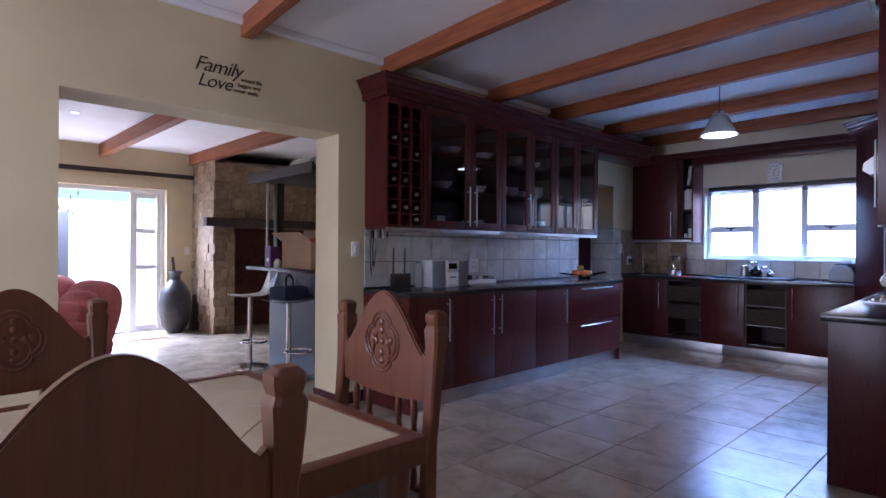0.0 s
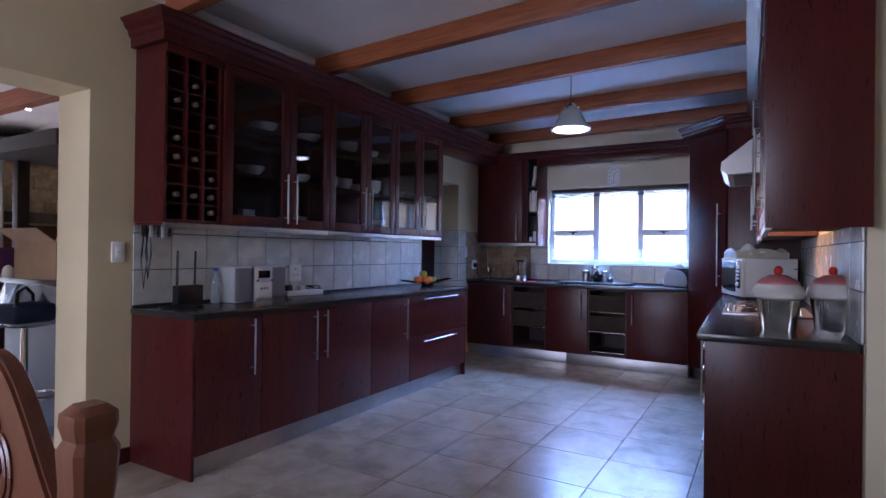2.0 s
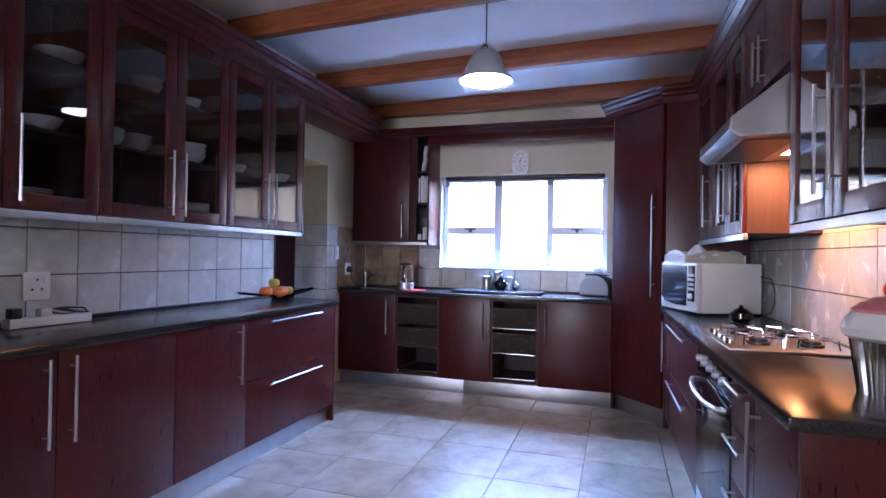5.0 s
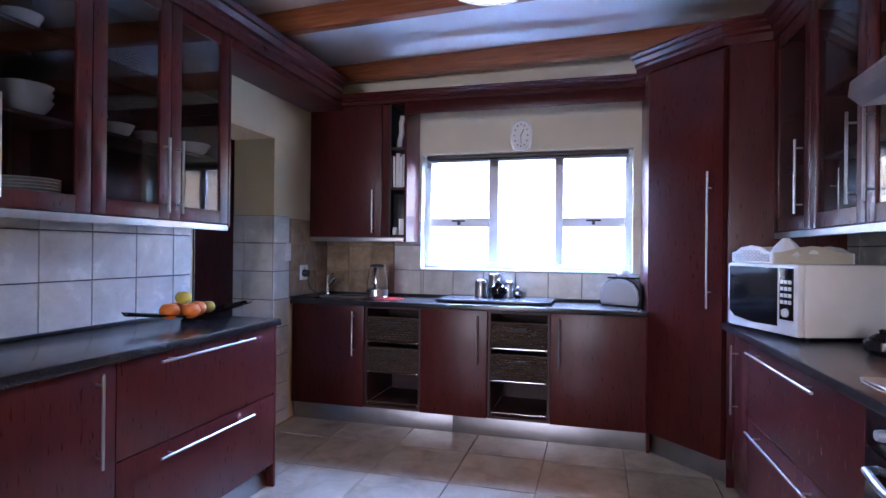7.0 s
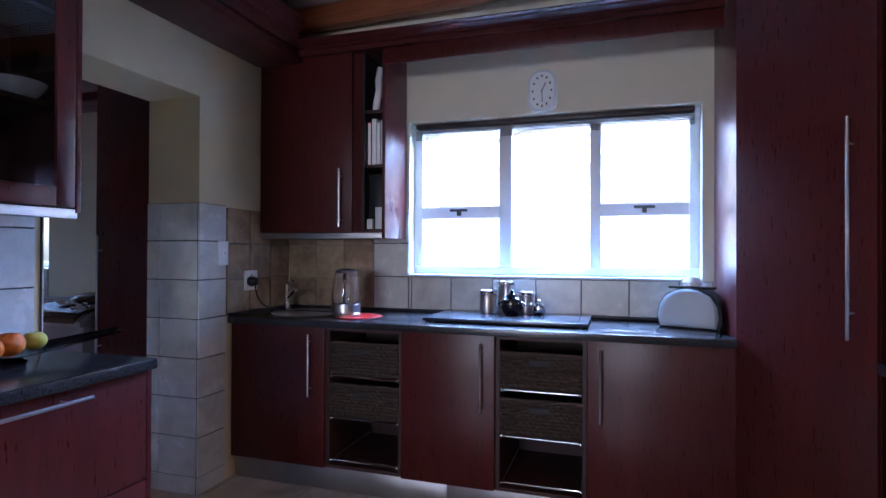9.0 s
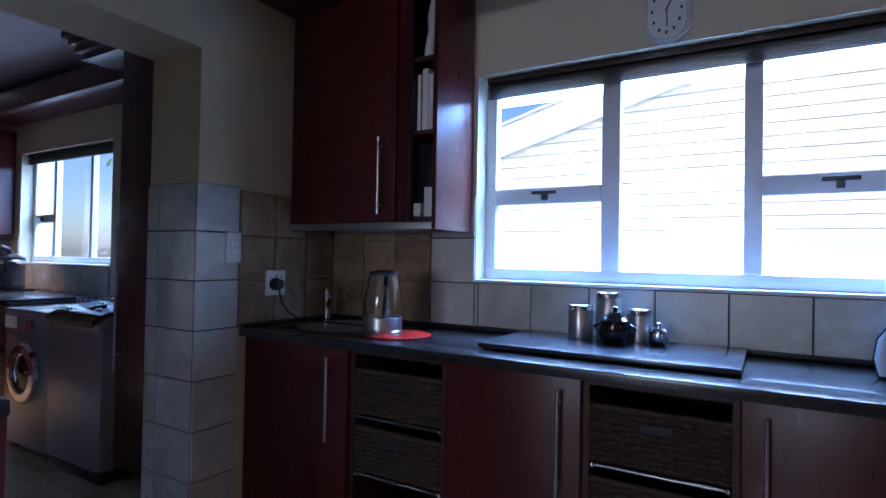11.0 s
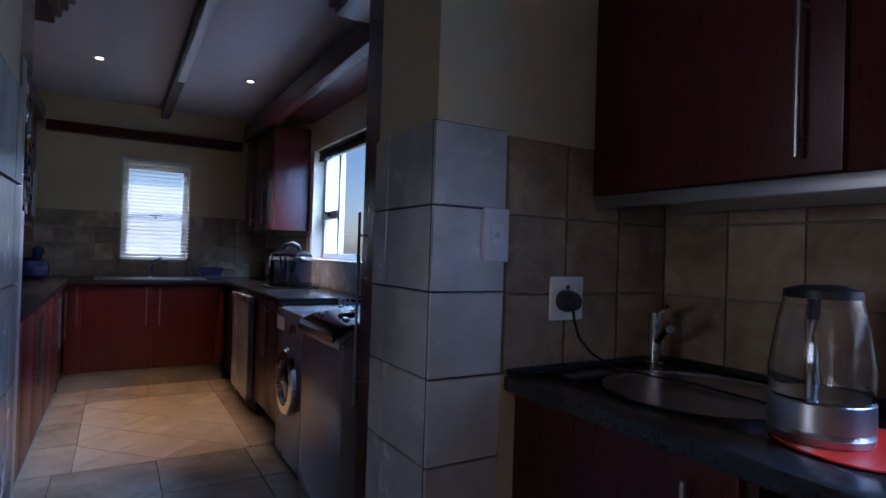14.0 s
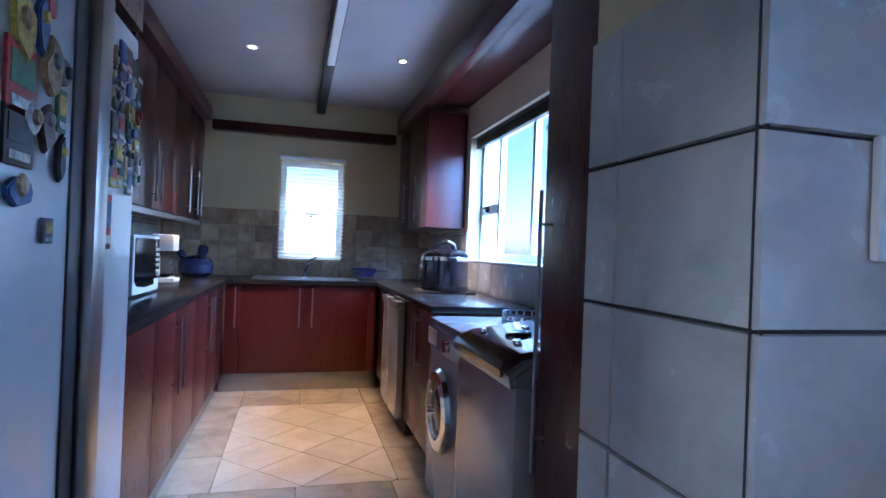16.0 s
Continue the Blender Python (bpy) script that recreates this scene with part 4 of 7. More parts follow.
for _x in (0.002, 0.578):
    part("side_seam", rod(bmesh.new(), (_x, 0.05, 0.797), (_x, 0.53, 0.797), 0.003, seg=6), BLACK, tl)

dw = thing("dishwasher", "silver dishwasher with its door ajar", "dishwasher", at(7.395, 7.545, 0, -90))
bpart("body", BLACK, dw, (0.005, 0.595, 0.03, 0.55, 0.0, 0.858), 0.003)
_d = bpart("door", GREYMETAL, dw, (0.0, 0.60, -0.045, 0.0, 0.11, 0.80), 0.006)
part("handle", box(bmesh.new(), 0.0, 0.60, -0.06, 0.0, 0.802, 0.85, 0.012), GREYMETAL, dw, "control strip with a grip")


def microwave(m, label):
    w = thing("microwave", label, "microwave", m)
    bpart("body", PLASTIC, w, (0, 0.50, 0.02, 0.40, 0.012, 0.30), 0.006)
    _f = part("front", box(bmesh.new(), 0, 0.50, -0.012, 0.022, 0.012, 0.30, 0.012), PLASTIC, w)
    part("window", prism(bmesh.new(), [(0.02, 0.08), (0.06, 0.055), (0.20, 0.042), (0.375, 0.045), (0.375, 0.285), (0.02, 0.285)], -0.016, -0.011, 0.003), GLOSSBLACK, w, "dark mirror-like door window")
    bpart("keypad", GLOSSBLACK, w, (0.39, 0.475, -0.016, -0.011, 0.075, 0.285), 0.003)
    for r in range(4):
        for c in range(3):
            bpart("button", PLASTIC, w, (0.398 + c * 0.025, 0.416 + c * 0.025, -0.019, -0.0155, 0.14 + r * 0.027, 0.155 + r * 0.027), 0.001)
    part("dial", lathe(bmesh.new(), [(0.018, 0), (0.016, 0.012), (0, 0.013)], 16, pose(0.432, -0.016, 0.105, 90, 0, 0)), PLASTIC, w)
    for x in (0.05, 0.45):
        for y in (0.06, 0.36):
            part("foot", lathe(bmesh.new(), [(0.014, 0), (0.014, 0.013)], 10, Matrix.Translation((x, y, 0))), RUBBER, w)
    return w


microwave(at(6.806, 1.078, 0.9015, 200) @ Matrix.Diagonal((1, 1, 1.08, 1)), "white microwave oven with a dark window on the worktop")
microwave(at(5.98, 6.32, 0.9015, 90), "white microwave oven on the scullery worktop")

# ---- dining table and chairs ----
def chair(m, label):
    c = thing("dining_chair", label, "chair", m, "carved dining chairs")
    # local: the seat lies towards -y, the back stands at y = 0
    for x in (-0.255, 0.255):
        bm = bmesh.new()
        prof = [(0.0, 0.0, 0.022), (0.03, 0.44, 0.024), (0.02, 0.62, 0.021), (0.0, 0.80, 0.024), (-0.012, 0.90, 0.030), (-0.012, 0.945, 0.033), (-0.012, 0.958, 0.026), (-0.012, 0.975, 0.031), (-0.012, 0.99, 0.030), (-0.012, 1.0, 0.018)]
        rings = []
        for dy, z, r in prof:
            rings.append([bm.verts.new((x + sx * r, -dy * 0.8 + sy * r * 0.9, z)) for sx, sy in ((-1, -0.7), (-0.7, -1), (0.7, -1), (1, -0.7), (1, 0.7), (0.7, 1), (-0.7, 1), (-1, 0.7))])
        for a, b in zip(rings, rings[1:]):
            for i in range(8):
                bm.faces.new((a[i], a[(i + 1) % 8], b[(i + 1) % 8], b[i]))
        bm.faces.new(rings[0][::-1])
        bm.faces.new(rings[-1])
        part("back_post", bm, CARVED, c)
        part("leg", lathe(bmesh.new(), [(0.016, 0), (0.02, 0.03), (0.028, 0.16), (0.019, 0.22), (0.03, 0.30), (0.026, 0.34), (0.03, 0.42)], 14, Matrix.Translation((x * 0.95, -0.43, 0))), CARVED, c)
    # crest: high arch with shoulders
    top = []
    for k in range(41):
        u = -1 + 2 * k / 40
        a = abs(u)
        z = 0.855 + 0.175 * (0.5 + 0.5 * math.cos(math.pi * min(1, a / 0.90))) ** 0.6 if a < 0.90 else 0.855 + 0.01 * math.sin((a - 0.90) / 0.1 * math.pi)
        top.append((0.235 * u, z + 0.015))
    outline = [(-0.235, 0.735), (-0.12, 0.722), (0.0, 0.718), (0.12, 0.722), (0.235, 0.735)] + top[::-1]
    crest = part("crest", prism(bmesh.new(), outline, -0.014, 0.014, 0.005), CARVED, c, "arched crest board")
    bm = bmesh.new()
    for lobes, scale in ((4, 1.0), (4, 0.82)):
        pts = []
        for k in range(49):
            a = 2 * math.pi * k / 48
            r = scale * (0.074 + 0.020 * abs(math.cos(2 * a)) ** 0.6)
            pts.append((r * math.cos(a), -0.015, 0.885 + r * math.sin(a)))
        tube(bm, pts, 0.0045, 6)
    for dx, dz in ((0, 0), (0.03, 0), (-0.03, 0), (0, 0.035), (0, -0.035), (0.05, 0.006), (-0.05, 0.006), (0, 0.062), (0, -0.062)):
        bmesh.ops.create_uvsphere(bm, u_segments=10, v_segments=7, radius=0.0125, matrix=Matrix.Translation((dx, -0.014, 0.885 + dz)) @ Matrix.Diagonal((1, 0.6, 1, 1)))
    for s in (-1, 1):
        tube(bm, [(s * (0.02 + 0.035 * math.sin(t / 8 * math.pi)), -0.015, 0.86 + 0.05 * math.cos(t / 8 * 2 * math.pi)) for t in range(9)], 0.004, 6)
    part("carving", bm, CARVED, crest, "carved quatrefoil ornament")
    for x in (-0.165, -0.085, 0.085, 0.165):
        part("spindle", lathe(bmesh.new(), [(0.009, 0.47), (0.013, 0.50), (0.008, 0.53), (0.017, 0.58), (0.009, 0.625), (0.014, 0.635), (0.009, 0.645), (0.014, 0.69), (0.009, 0.735)], 12, Matrix.Translation((x, -0.005, 0))), CARVED, c)
    part("seat_rail", boxes((-0.235, 0.235, -0.016, 0.014, 0.43, 0.475), bev=0.004), CARVED, c)
    part("seat_frame", boxes((-0.255, 0.255, -0.46, -0.018, 0.395, 0.445), bev=0.008), CARVED, c)
    part("seat", box(bmesh.new(), -0.235, 0.235, -0.45, -0.03, 0.446, 0.475, 0.014), plain("taupe_seat", (0.16, 0.13, 0.10), 0.8, vary=0.1, grain=0.3) if "taupe_seat" not in bpy.data.materials else bpy.data.materials["taupe_seat"], c, "taupe seat pad")
    for x in (-0.243, 0.243):
        part("stretcher", rod(bmesh.new(), (x, -0.41, 0.18), (x, -0.03, 0.18), 0.011), CARVED, c)
    return c


_tall = Matrix.Diagonal((0.935, 1, 1.046, 1))
_c = chair(at(1.69, 1.752, 0, -90) @ _tall, "carved hardwood dining chair at the head of the tiled table")
for _x, _y, _r in ((0.745, 1.115, 180), (0.79, 2.56, 0)):
    copy_thing(_c, at(_x, _y, 0, _r))
table = thing("dining_table", "wooden dining table with a sand-coloured tiled top", "table", at(0, 0))
TX0, TX1, TY0, TY1, TZ = -0.20, 1.52, 1.355, 2.40, 0.745
part("frame", boxes((TX0, TX1, TY0, TY0 + 0.05, TZ - 0.07, TZ + 0.004), (TX0, TX1, TY1 - 0.05, TY1, TZ - 0.07, TZ + 0.004), (TX1 - 0.05, TX1, TY0 + 0.05, TY1 - 0.05, TZ - 0.07, TZ + 0.004), (TX0, TX0 + 0.05, TY0 + 0.05, TY1 - 0.05, TZ - 0.07, TZ + 0.004), bev=0.006), CARVED, table)
bpart("bed", GROUT, table, (TX0 + 0.05, TX1 - 0.05, TY0 + 0.05, TY1 - 0.05, TZ - 0.03, TZ - 0.005), 0)
for _x in (TX0 + 0.06, TX1 - 0.06):
    for _y in (TY0 + 0.06, TY1 - 0.06):
        part("leg", lathe(bmesh.new(), [(0.028, 0), (0.034, 0.05), (0.024, 0.12), (0.045, 0.30), (0.03, 0.42), (0.048, 0.55), (0.038, 0.58), (0.045, 0.669)], 16, Matrix.Translation((_x, _y, 0))), CARVED, table)
# diagonal tiles, cut by the frame
def clip(poly, axis, limit, keep_low):
    out = []
    for k, a in enumerate(poly):
        b = poly[(k + 1) % len(poly)]
        ina, inb = (a[axis] <= limit) == keep_low, (b[axis] <= limit) == keep_low
        if ina:
            out.append(a)
        if ina != inb:
            t = (limit - a[axis]) / (b[axis] - a[axis])
            out.append(tuple(p + (q - p) * t for p, q in zip(a, b)))
    return out
def diamonds(x0, x1, y0, y1, side, gap, cx, cy):
    h = side / math.sqrt(2)
    polys = []
    n = int(max(x1 - x0, y1 - y0) / h) + 3
    for i in range(-n, n + 1):
        for j in range(-n, n + 1):
            px, py = cx + (i + j) * h, cy + (i - j) * h
            r = h - gap / math.sqrt(2)
            q = [(px + r, py), (px, py + r), (px - r, py), (px, py - r)]
            for axis, limit, low in ((0, x0, False), (0, x1, True), (1, y0, False), (1, y1, True)):
                if q:
                    q = clip(q, axis, limit, low)
            if len(q) > 2 and abs(sum(a[0] * b[1] - a[1] * b[0] for a, b in zip(q, q[1:] + q[:1]))) > 0.002:
                polys.append(q)
    return polys
def slab(poly, z0, z1):
    bm = bmesh.new()
    cx, cy = sum(p[0] for p in poly) / len(poly), sum(p[1] for p in poly) / len(poly)
    low = [bm.verts.new((x - cx, y - cy, z0)) for x, y in poly]
    high = [bm.verts.new(((x - cx) * 0.995, (y - cy) * 0.995, z1)) for x, y in poly]
    bm.faces.new(low[::-1])
    bm.faces.new(high)
    for k in range(len(poly)):
        j = (k + 1) % len(poly)
        bm.faces.new((low[k], low[j], high[j], high[k]))
    return bm, (cx, cy)
for _q in diamonds(TX0 + 0.052, TX1 - 0.052, TY0 + 0.052, TY1 - 0.052, 0.40, 0.003, 1.08, 1.87):
    _bm, (_cx, _cy) = slab(_q, TZ - 0.005, TZ + 0.001)
    part("tile", _bm, TABLETILE, table, smooth=0).location = (_cx, _cy, 0)
solid("placemat", boxes((-0.18, 0.18, -0.13, 0.13, 0, 0.004), bev=0.001), plain("red_mat", (0.30, 0.03, 0.05), 0.8, vary=0.3, scale=80, grain=0.3), "red woven placemat on the dining table", "placemat", at(0.30, 2.22, TZ + 0.0052))

# ---- living room ----
def stones(parent, x0, x1, z0, z1, y, cw, ch, normal, seed):
    rng = random.Random(seed)
    z = z0
    row = 0
    while z < z1 - 0.02:
        h = min(ch * rng.uniform(0.85, 1.15), z1 - z)
        x = x0
        while x < x1 - 0.01:
            w = min(cw * rng.uniform(0.6, 1.3), x1 - x)
            if x1 - x - w < 0.04:
                w = x1 - x
            d = rng.uniform(0.008, 0.03)
            b = (x + 0.003, x + w - 0.003, y - d, y, z + 0.003, z + h - 0.003) if normal == "y" else (y - d, y, x + 0.003, x + w - 0.003, z + 0.003, z + h - 0.003)
            bm = bmesh.new()
            cx, cy, cz = (b[0] + b[1]) / 2, (b[2] + b[3]) / 2, (b[4] + b[5]) / 2
            box(bm, b[0] - cx, b[1] - cx, b[2] - cy, b[3] - cy, b[4] - cz, b[5] - cz)
            s = part("stone", bm, STONE, parent, smooth=0)
            s.location = (cx, cy, cz)
            x += w
        z += h
        row += 1
fire = thing("fireplace", "stone-clad fireplace with a dark wooden mantel", "fireplace", at(0, 0))
part("chimney_breast", boxes((3.62, 3.90, 8.13, 8.948, 0, 2.46), (3.90, 5.35, 8.13, 8.948, 1.52, 2.46), (3.90, 5.35, 8.75, 8.948, 0, 1.52)), STONE, fire, smooth=0)
stones(fire, 3.62, 3.90, 0.0, 1.52, 8.128, 0.16, 0.13, "y", 3)
stones(fire, 3.62, 5.35, 1.66, 2.46, 8.128, 0.19, 0.13, "y", 4)
stones(fire, 8.10, 8.94, 0.0, 2.46, 3.618, 0.17, 0.13, "x", 5)
bpart("mantel", DARKWOOD, fire, (3.45, 5.35, 7.98, 8.12, 1.52, 1.64), 0.01, "dark wooden mantel beam")
bpart("firebox", plain("fire_brick", (0.09, 0.025, 0.015), 0.8, vary=0.3, scale=12), fire, (3.905, 5.34, 8.70, 8.745, 0, 1.515), 0, "dark red firebox")
counter = thing("bar_counter", "blue-grey panelled bar counter with a charcoal top", "bar counter", at(0, 0))
part("body", boxes((3.25, 3.72, 4.45, 5.72, 0.0, 1.003), bev=0.004), plain("blue_grey_panel", (0.022, 0.032, 0.05), 0.5, vary=0.2, scale=5), counter)
part("top", boxes((3.03, 3.75, 4.45, 5.80, 1.005, 1.04), bev=0.008), WORKTOP, counter, "charcoal bar top")
bar = thing("bar_canopy", "dark wooden bar canopy on a post", "shelf", at(0, 0))
bpart("canopy", DARKWOOD, bar, (3.05, 3.9, 4.5, 5.75, 1.90, 1.96), 0.006)
bpart("fascia", DARKWOOD, bar, (3.02, 3.05, 4.5, 5.75, 1.88, 1.98), 0.006)
bpart("post", DARKWOOD, bar, (3.28, 3.36, 5.62, 5.70, 1.041, 1.90), 0.004)
part("steel_post", rod(bmesh.new(), (3.22, 5.72, 1.041), (3.22, 5.72, 1.90), 0.012), STEEL, bar)
def stool(m, label):
    s = thing("bar_stool", label, "stool", m, "bar stools")
    part("base", lathe(bmesh.new(), [(0.20, 0), (0.20, 0.012), (0.15, 0.03), (0.04, 0.05), (0.035, 0.06)], 28), CHROME, s)
    part("column", rod(bmesh.new(), (0, 0, 0.05), (0, 0, 0.72), 0.026, 0.02, 16), CHROME, s)
    part("foot_ring", tube(bmesh.new(), [(0.02, 0, 0.30)] + [(0.14 + 0.125 * math.cos(a / 12 * 2 * math.pi + math.pi), 0.125 * math.sin(a / 12 * 2 * math.pi + math.pi), 0.29) for a in range(13)], 0.011, 8), CHROME, s)
    bm = bmesh.new()
    n = 14
    rows = []
    for i in range(n + 1):
        v = i / n
        y, z = (-0.19 + 0.34 * min(1, v / 0.6), 0.74 - 0.02 * math.sin(min(1, v / 0.6) * math.pi)) if v < 0.6 else (0.15 + 0.09 * (v - 0.6) / 0.4, 0.74 + 0.24 * ((v - 0.6) / 0.4) ** 1.3)
        rows.append([bm.verts.new((u * (0.20 - 0.03 * v), y, z + 0.02 * u * u)) for u in (-1, -0.5, 0, 0.5, 1)])
    for a, b in zip(rows, rows[1:]):
        for k in range(4):
            bm.faces.new((a[k], a[k + 1], b[k + 1], b[k]))
    bmesh.ops.solidify(bm, geom=bm.faces[:], thickness=0.012)
    part("seat", bm, glass("acrylic", (0.86, 0.87, 0.88), 0.05) if "acrylic" not in bpy.data.materials else bpy.data.materials["acrylic"], s, "clear acrylic shell seat")
    return s
_s = stool(at(3.04, 5.72, 0, -100), "chrome bar stool with a clear acrylic seat")
copy_thing(_s, at(3.06, 4.95, 0, -80))
pot = thing("floor_vase", "tall dark ribbed clay floor vase", "vase", at(3.27, 8.66) @ Matrix.Diagonal((0.84, 0.84, 1.06, 1)))
part("body", lathe(bmesh.new(), [(0.12, 0), (0.20, 0.10), (0.255, 0.30), (0.26, 0.40), (0.23, 0.55), (0.15, 0.66), (0.085, 0.71), (0.075, 0.76), (0.10, 0.80), (0.14, 0.83), (0.125, 0.83), (0.07, 0.77)], 32), CLAY, pot)
part("stick", tube(bmesh.new(), [(0.0, 0.0, 0.6), (-0.03, 0, 0.9), (-0.05, 0, 1.02)], 0.025, 8), DARKWOOD, pot, "dark dried stalk")
def armchair(m, label):
    a = thing("armchair", label, "armchair", m, "rose armchairs")
    bpart("base", ROSE, a, (-0.38, 0.38, -0.42, 0.38, 0.08, 0.36), 0.05)
    bpart("seat_cushion", ROSE, a, (-0.27, 0.27, -0.45, 0.22, 0.36, 0.50), 0.05)
    for k, (w, h, d, y, z) in enumerate(((0.37, 0.33, 0.11, 0.34, 0.62), (0.31, 0.27, 0.09, 0.25, 0.60), (0.23, 0.20, 0.07, 0.17, 0.58))):
        bm = bmesh.new()
        bmesh.ops.create_uvsphere(bm, u_segments=28, v_segments=18, radius=1.0)
        for v in bm.verts:
            v.co = Vector([math.copysign(abs(q) ** 0.7, q) for q in v.co])
        bmesh.ops.transform(bm, matrix=pose(0, y, z, -16, 0, 0) @ Matrix.Diagonal((w, d, h, 1)), verts=bm.verts)
        part("back_pad", bm, ROSE, a, "layered padded back")
    for s in (-1, 1):
        bm = bmesh.new()
        bmesh.ops.create_uvsphere(bm, u_segments=18, v_segments=12, radius=1.0, matrix=Matrix.Translation((s * 0.36, -0.05, 0.44)) @ Matrix.Diagonal((0.10, 0.40, 0.22, 1)))
        part("arm", bm, ROSE, a)
    for x in (-0.3, 0.3):
        for y in (-0.34, 0.30):
            part("foot", lathe(bmesh.new(), [(0.02, 0), (0.026, 0.085)], 10, Matrix.Translation((x, y, 0))), DARKWOOD, a)
    return a
_a = armchair(at(1.29, 5.62, 0, -72), "rose-pink padded armchair with a layered back")
copy_thing(_a, at(1.20, 6.85, 0, -72))
solid("curtain_rail", boxes((0.4, 3.62, 8.90, 8.945, 2.24, 2.30), bev=0.006), DARKWOOD, "dark wooden curtain rail over the sliding door", "curtain rail")
_dr = tagged(thing("door_1", "white aluminium sliding door, partly open", "door", at(0.6, 9.05)), kind="structure")
part("door_frame", boxes((0, 2.64, 0, 0.06, 2.0, 2.06), (0, 0.05, 0, 0.06, 0, 2.0), (2.59, 2.64, 0, 0.06, 0, 2.0), (0.05, 2.59, 0, 0.06, 0, 0.03), bev=0.004), ALU, _dr)
part("leaf", boxes((2.18, 2.27, 0.005, 0.05, 0.031, 1.999), (2.53, 2.589, 0.005, 0.05, 0.031, 1.999), (2.27, 2.53, 0.005, 0.05, 0.031, 0.10), (2.27, 2.53, 0.005, 0.05, 0.90, 0.97), (2.27, 2.53, 0.005, 0.05, 1.42, 1.49), (2.27, 2.53, 0.005, 0.05, 1.93, 1.999), bev=0.004), ALU, _dr)
for _z0, _z1 in ((0.10, 0.90), (0.97, 1.42), (1.49, 1.93)):
    bpart("pane", GLASS, _dr, (2.27, 2.53, 0.026, 0.03, _z0, _z1), 0).visible_shadow = False

# ---- outside ----
structure("ground", boxes((-60, 60, -60, 60, -0.30, -0.14)), PAVING, "pale paving outside", "ground")
structure("yard_wall", boxes((-6, 8.5, 12.4, 12.6, -0.14, 2.1)), WHITE, "white garden wall outside the living room", "wall")
nb = thing("neighbour_house", "pale face-brick neighbouring house with a white bargeboard", "house", at(0, 0))
def gable_z(y):
    return 2.08 + (3.83 - y) * 0.292
part("wall", boxes((9.93, 14, -8.0, 7.0, -0.14, 1.36)), WHITE, nb, "white plastered base wall", smooth=0)
_bm, _mortar = bmesh.new(), bmesh.new()
_z = 1.362
while _z < 3.6:
    _end = min(6.6, 3.83 - (_z - 0.06 - 2.08) / 0.292)
    box(_bm, 9.90, 9.98, -6.0, _end, _z, _z + 0.074)
    box(_mortar, 9.912, 9.978, -6.0, _end, _z + 0.074, _z + 0.0865)
    _z += 0.0865
tagged(part("mortar_joints", _mortar, plain("shaded_mortar", (0.34, 0.27, 0.21), 0.9), nb, "recessed brown mortar joints", smooth=0), kind="stuff")
tagged(part("brick_courses", _bm, BRICK, nb, "sunlit buff brick courses", smooth=0), kind="stuff")
_bm = prism(bmesh.new(), [(6.9, gable_z(6.9) - 0.02), (-1.2, gable_z(-1.2) - 0.02), (-1.2, gable_z(-1.2) + 0.19), (6.9, gable_z(6.9) + 0.19)], 9.78, 9.86)
bmesh.ops.transform(_bm, matrix=Matrix(((0, 1, 0, 0), (1, 0, 0, 0), (0, 0, 1, 0), (0, 0, 0, 1))), verts=_bm.verts)
part("bargeboard", _bm, WHITE, nb, "white bargeboard")
_bm = prism(bmesh.new(), [(6.9, gable_z(6.9) + 0.19), (-1.2, gable_z(-1.2) + 0.19), (-1.2, gable_z(-1.2) + 0.215), (6.9, gable_z(6.9) + 0.215)], 9.74, 14)
bmesh.ops.transform(_bm, matrix=Matrix(((0, 1, 0, 0), (1, 0, 0, 0), (0, 0, 1, 0), (0, 0, 0, 1))), verts=_bm.verts)
part("roof", _bm, ROOF, nb)


# ---- kitchen things ----
def yz(x, outline, x0, x1, bev=0.0):
    """A prism whose outline lies in y and z, running along x."""
    bm = prism(bmesh.new(), outline, x0, x1, bev)
    bmesh.ops.transform(bm, matrix=Matrix(((0, 1, 0, 0), (1, 0, 0, 0), (0, 0, 1, 0), (0, 0, 0, 1))), verts=bm.verts)
    bmesh.ops.reverse_faces(bm, faces=bm.faces)
    return bm


pend = thing("pendant_lamp", "lit pendant lamp with a frosted glass bell shade", "lamp", at(5.70, 2.13))
part("cord", rod(bmesh.new(), (0, 0, 2.45), (0, 0, CZ - 0.001), 0.004), BLACK, pend)
part("rose", lathe(bmesh.new(), [(0.05, CZ - 0.025), (0.045, CZ - 0.005), (0.045, CZ - 0.001)], 20), WHITE, pend)
part("lamp_holder", lathe(bmesh.new(), [(0.0, 2.47), (0.03, 2.465), (0.045, 2.44), (0.05, 2.42)], 20), CHROME, pend)
for _k in range(5):
    _a = _k * 2 * math.pi / 5
    part("stud", lathe(bmesh.new(), [(0.012, 0), (0.010, 0.014), (0, 0.016)], 10, Matrix.Translation((0.055 * math.cos(_a), 0.055 * math.sin(_a), 2.425))), CHROME, pend, "small chrome stud")
FROST = plain("frosted_shade", (0.26, 0.27, 0.27), 0.25, vary=0.05)
FROST.node_tree.nodes["Principled BSDF"].inputs["Transmission Weight"].default_value = 0.35
part("shade", lathe(bmesh.new(), [(0.045, 2.43), (0.075, 2.41), (0.10, 2.36), (0.125, 2.30), (0.158, 2.262), (0.163, 2.25), (0.157, 2.25), (0.12, 2.295), (0.095, 2.355), (0.07, 2.40), (0.04, 2.42)], 36), FROST, pend, "frosted glass bell shade")
part("bulb", lathe(bmesh.new(), [(0.0, 2.245), (0.08, 2.246), (0.135, 2.252), (0.125, 2.27), (0.0, 2.28)], 28), LAMPGLOW, pend, "lit lamp disc")

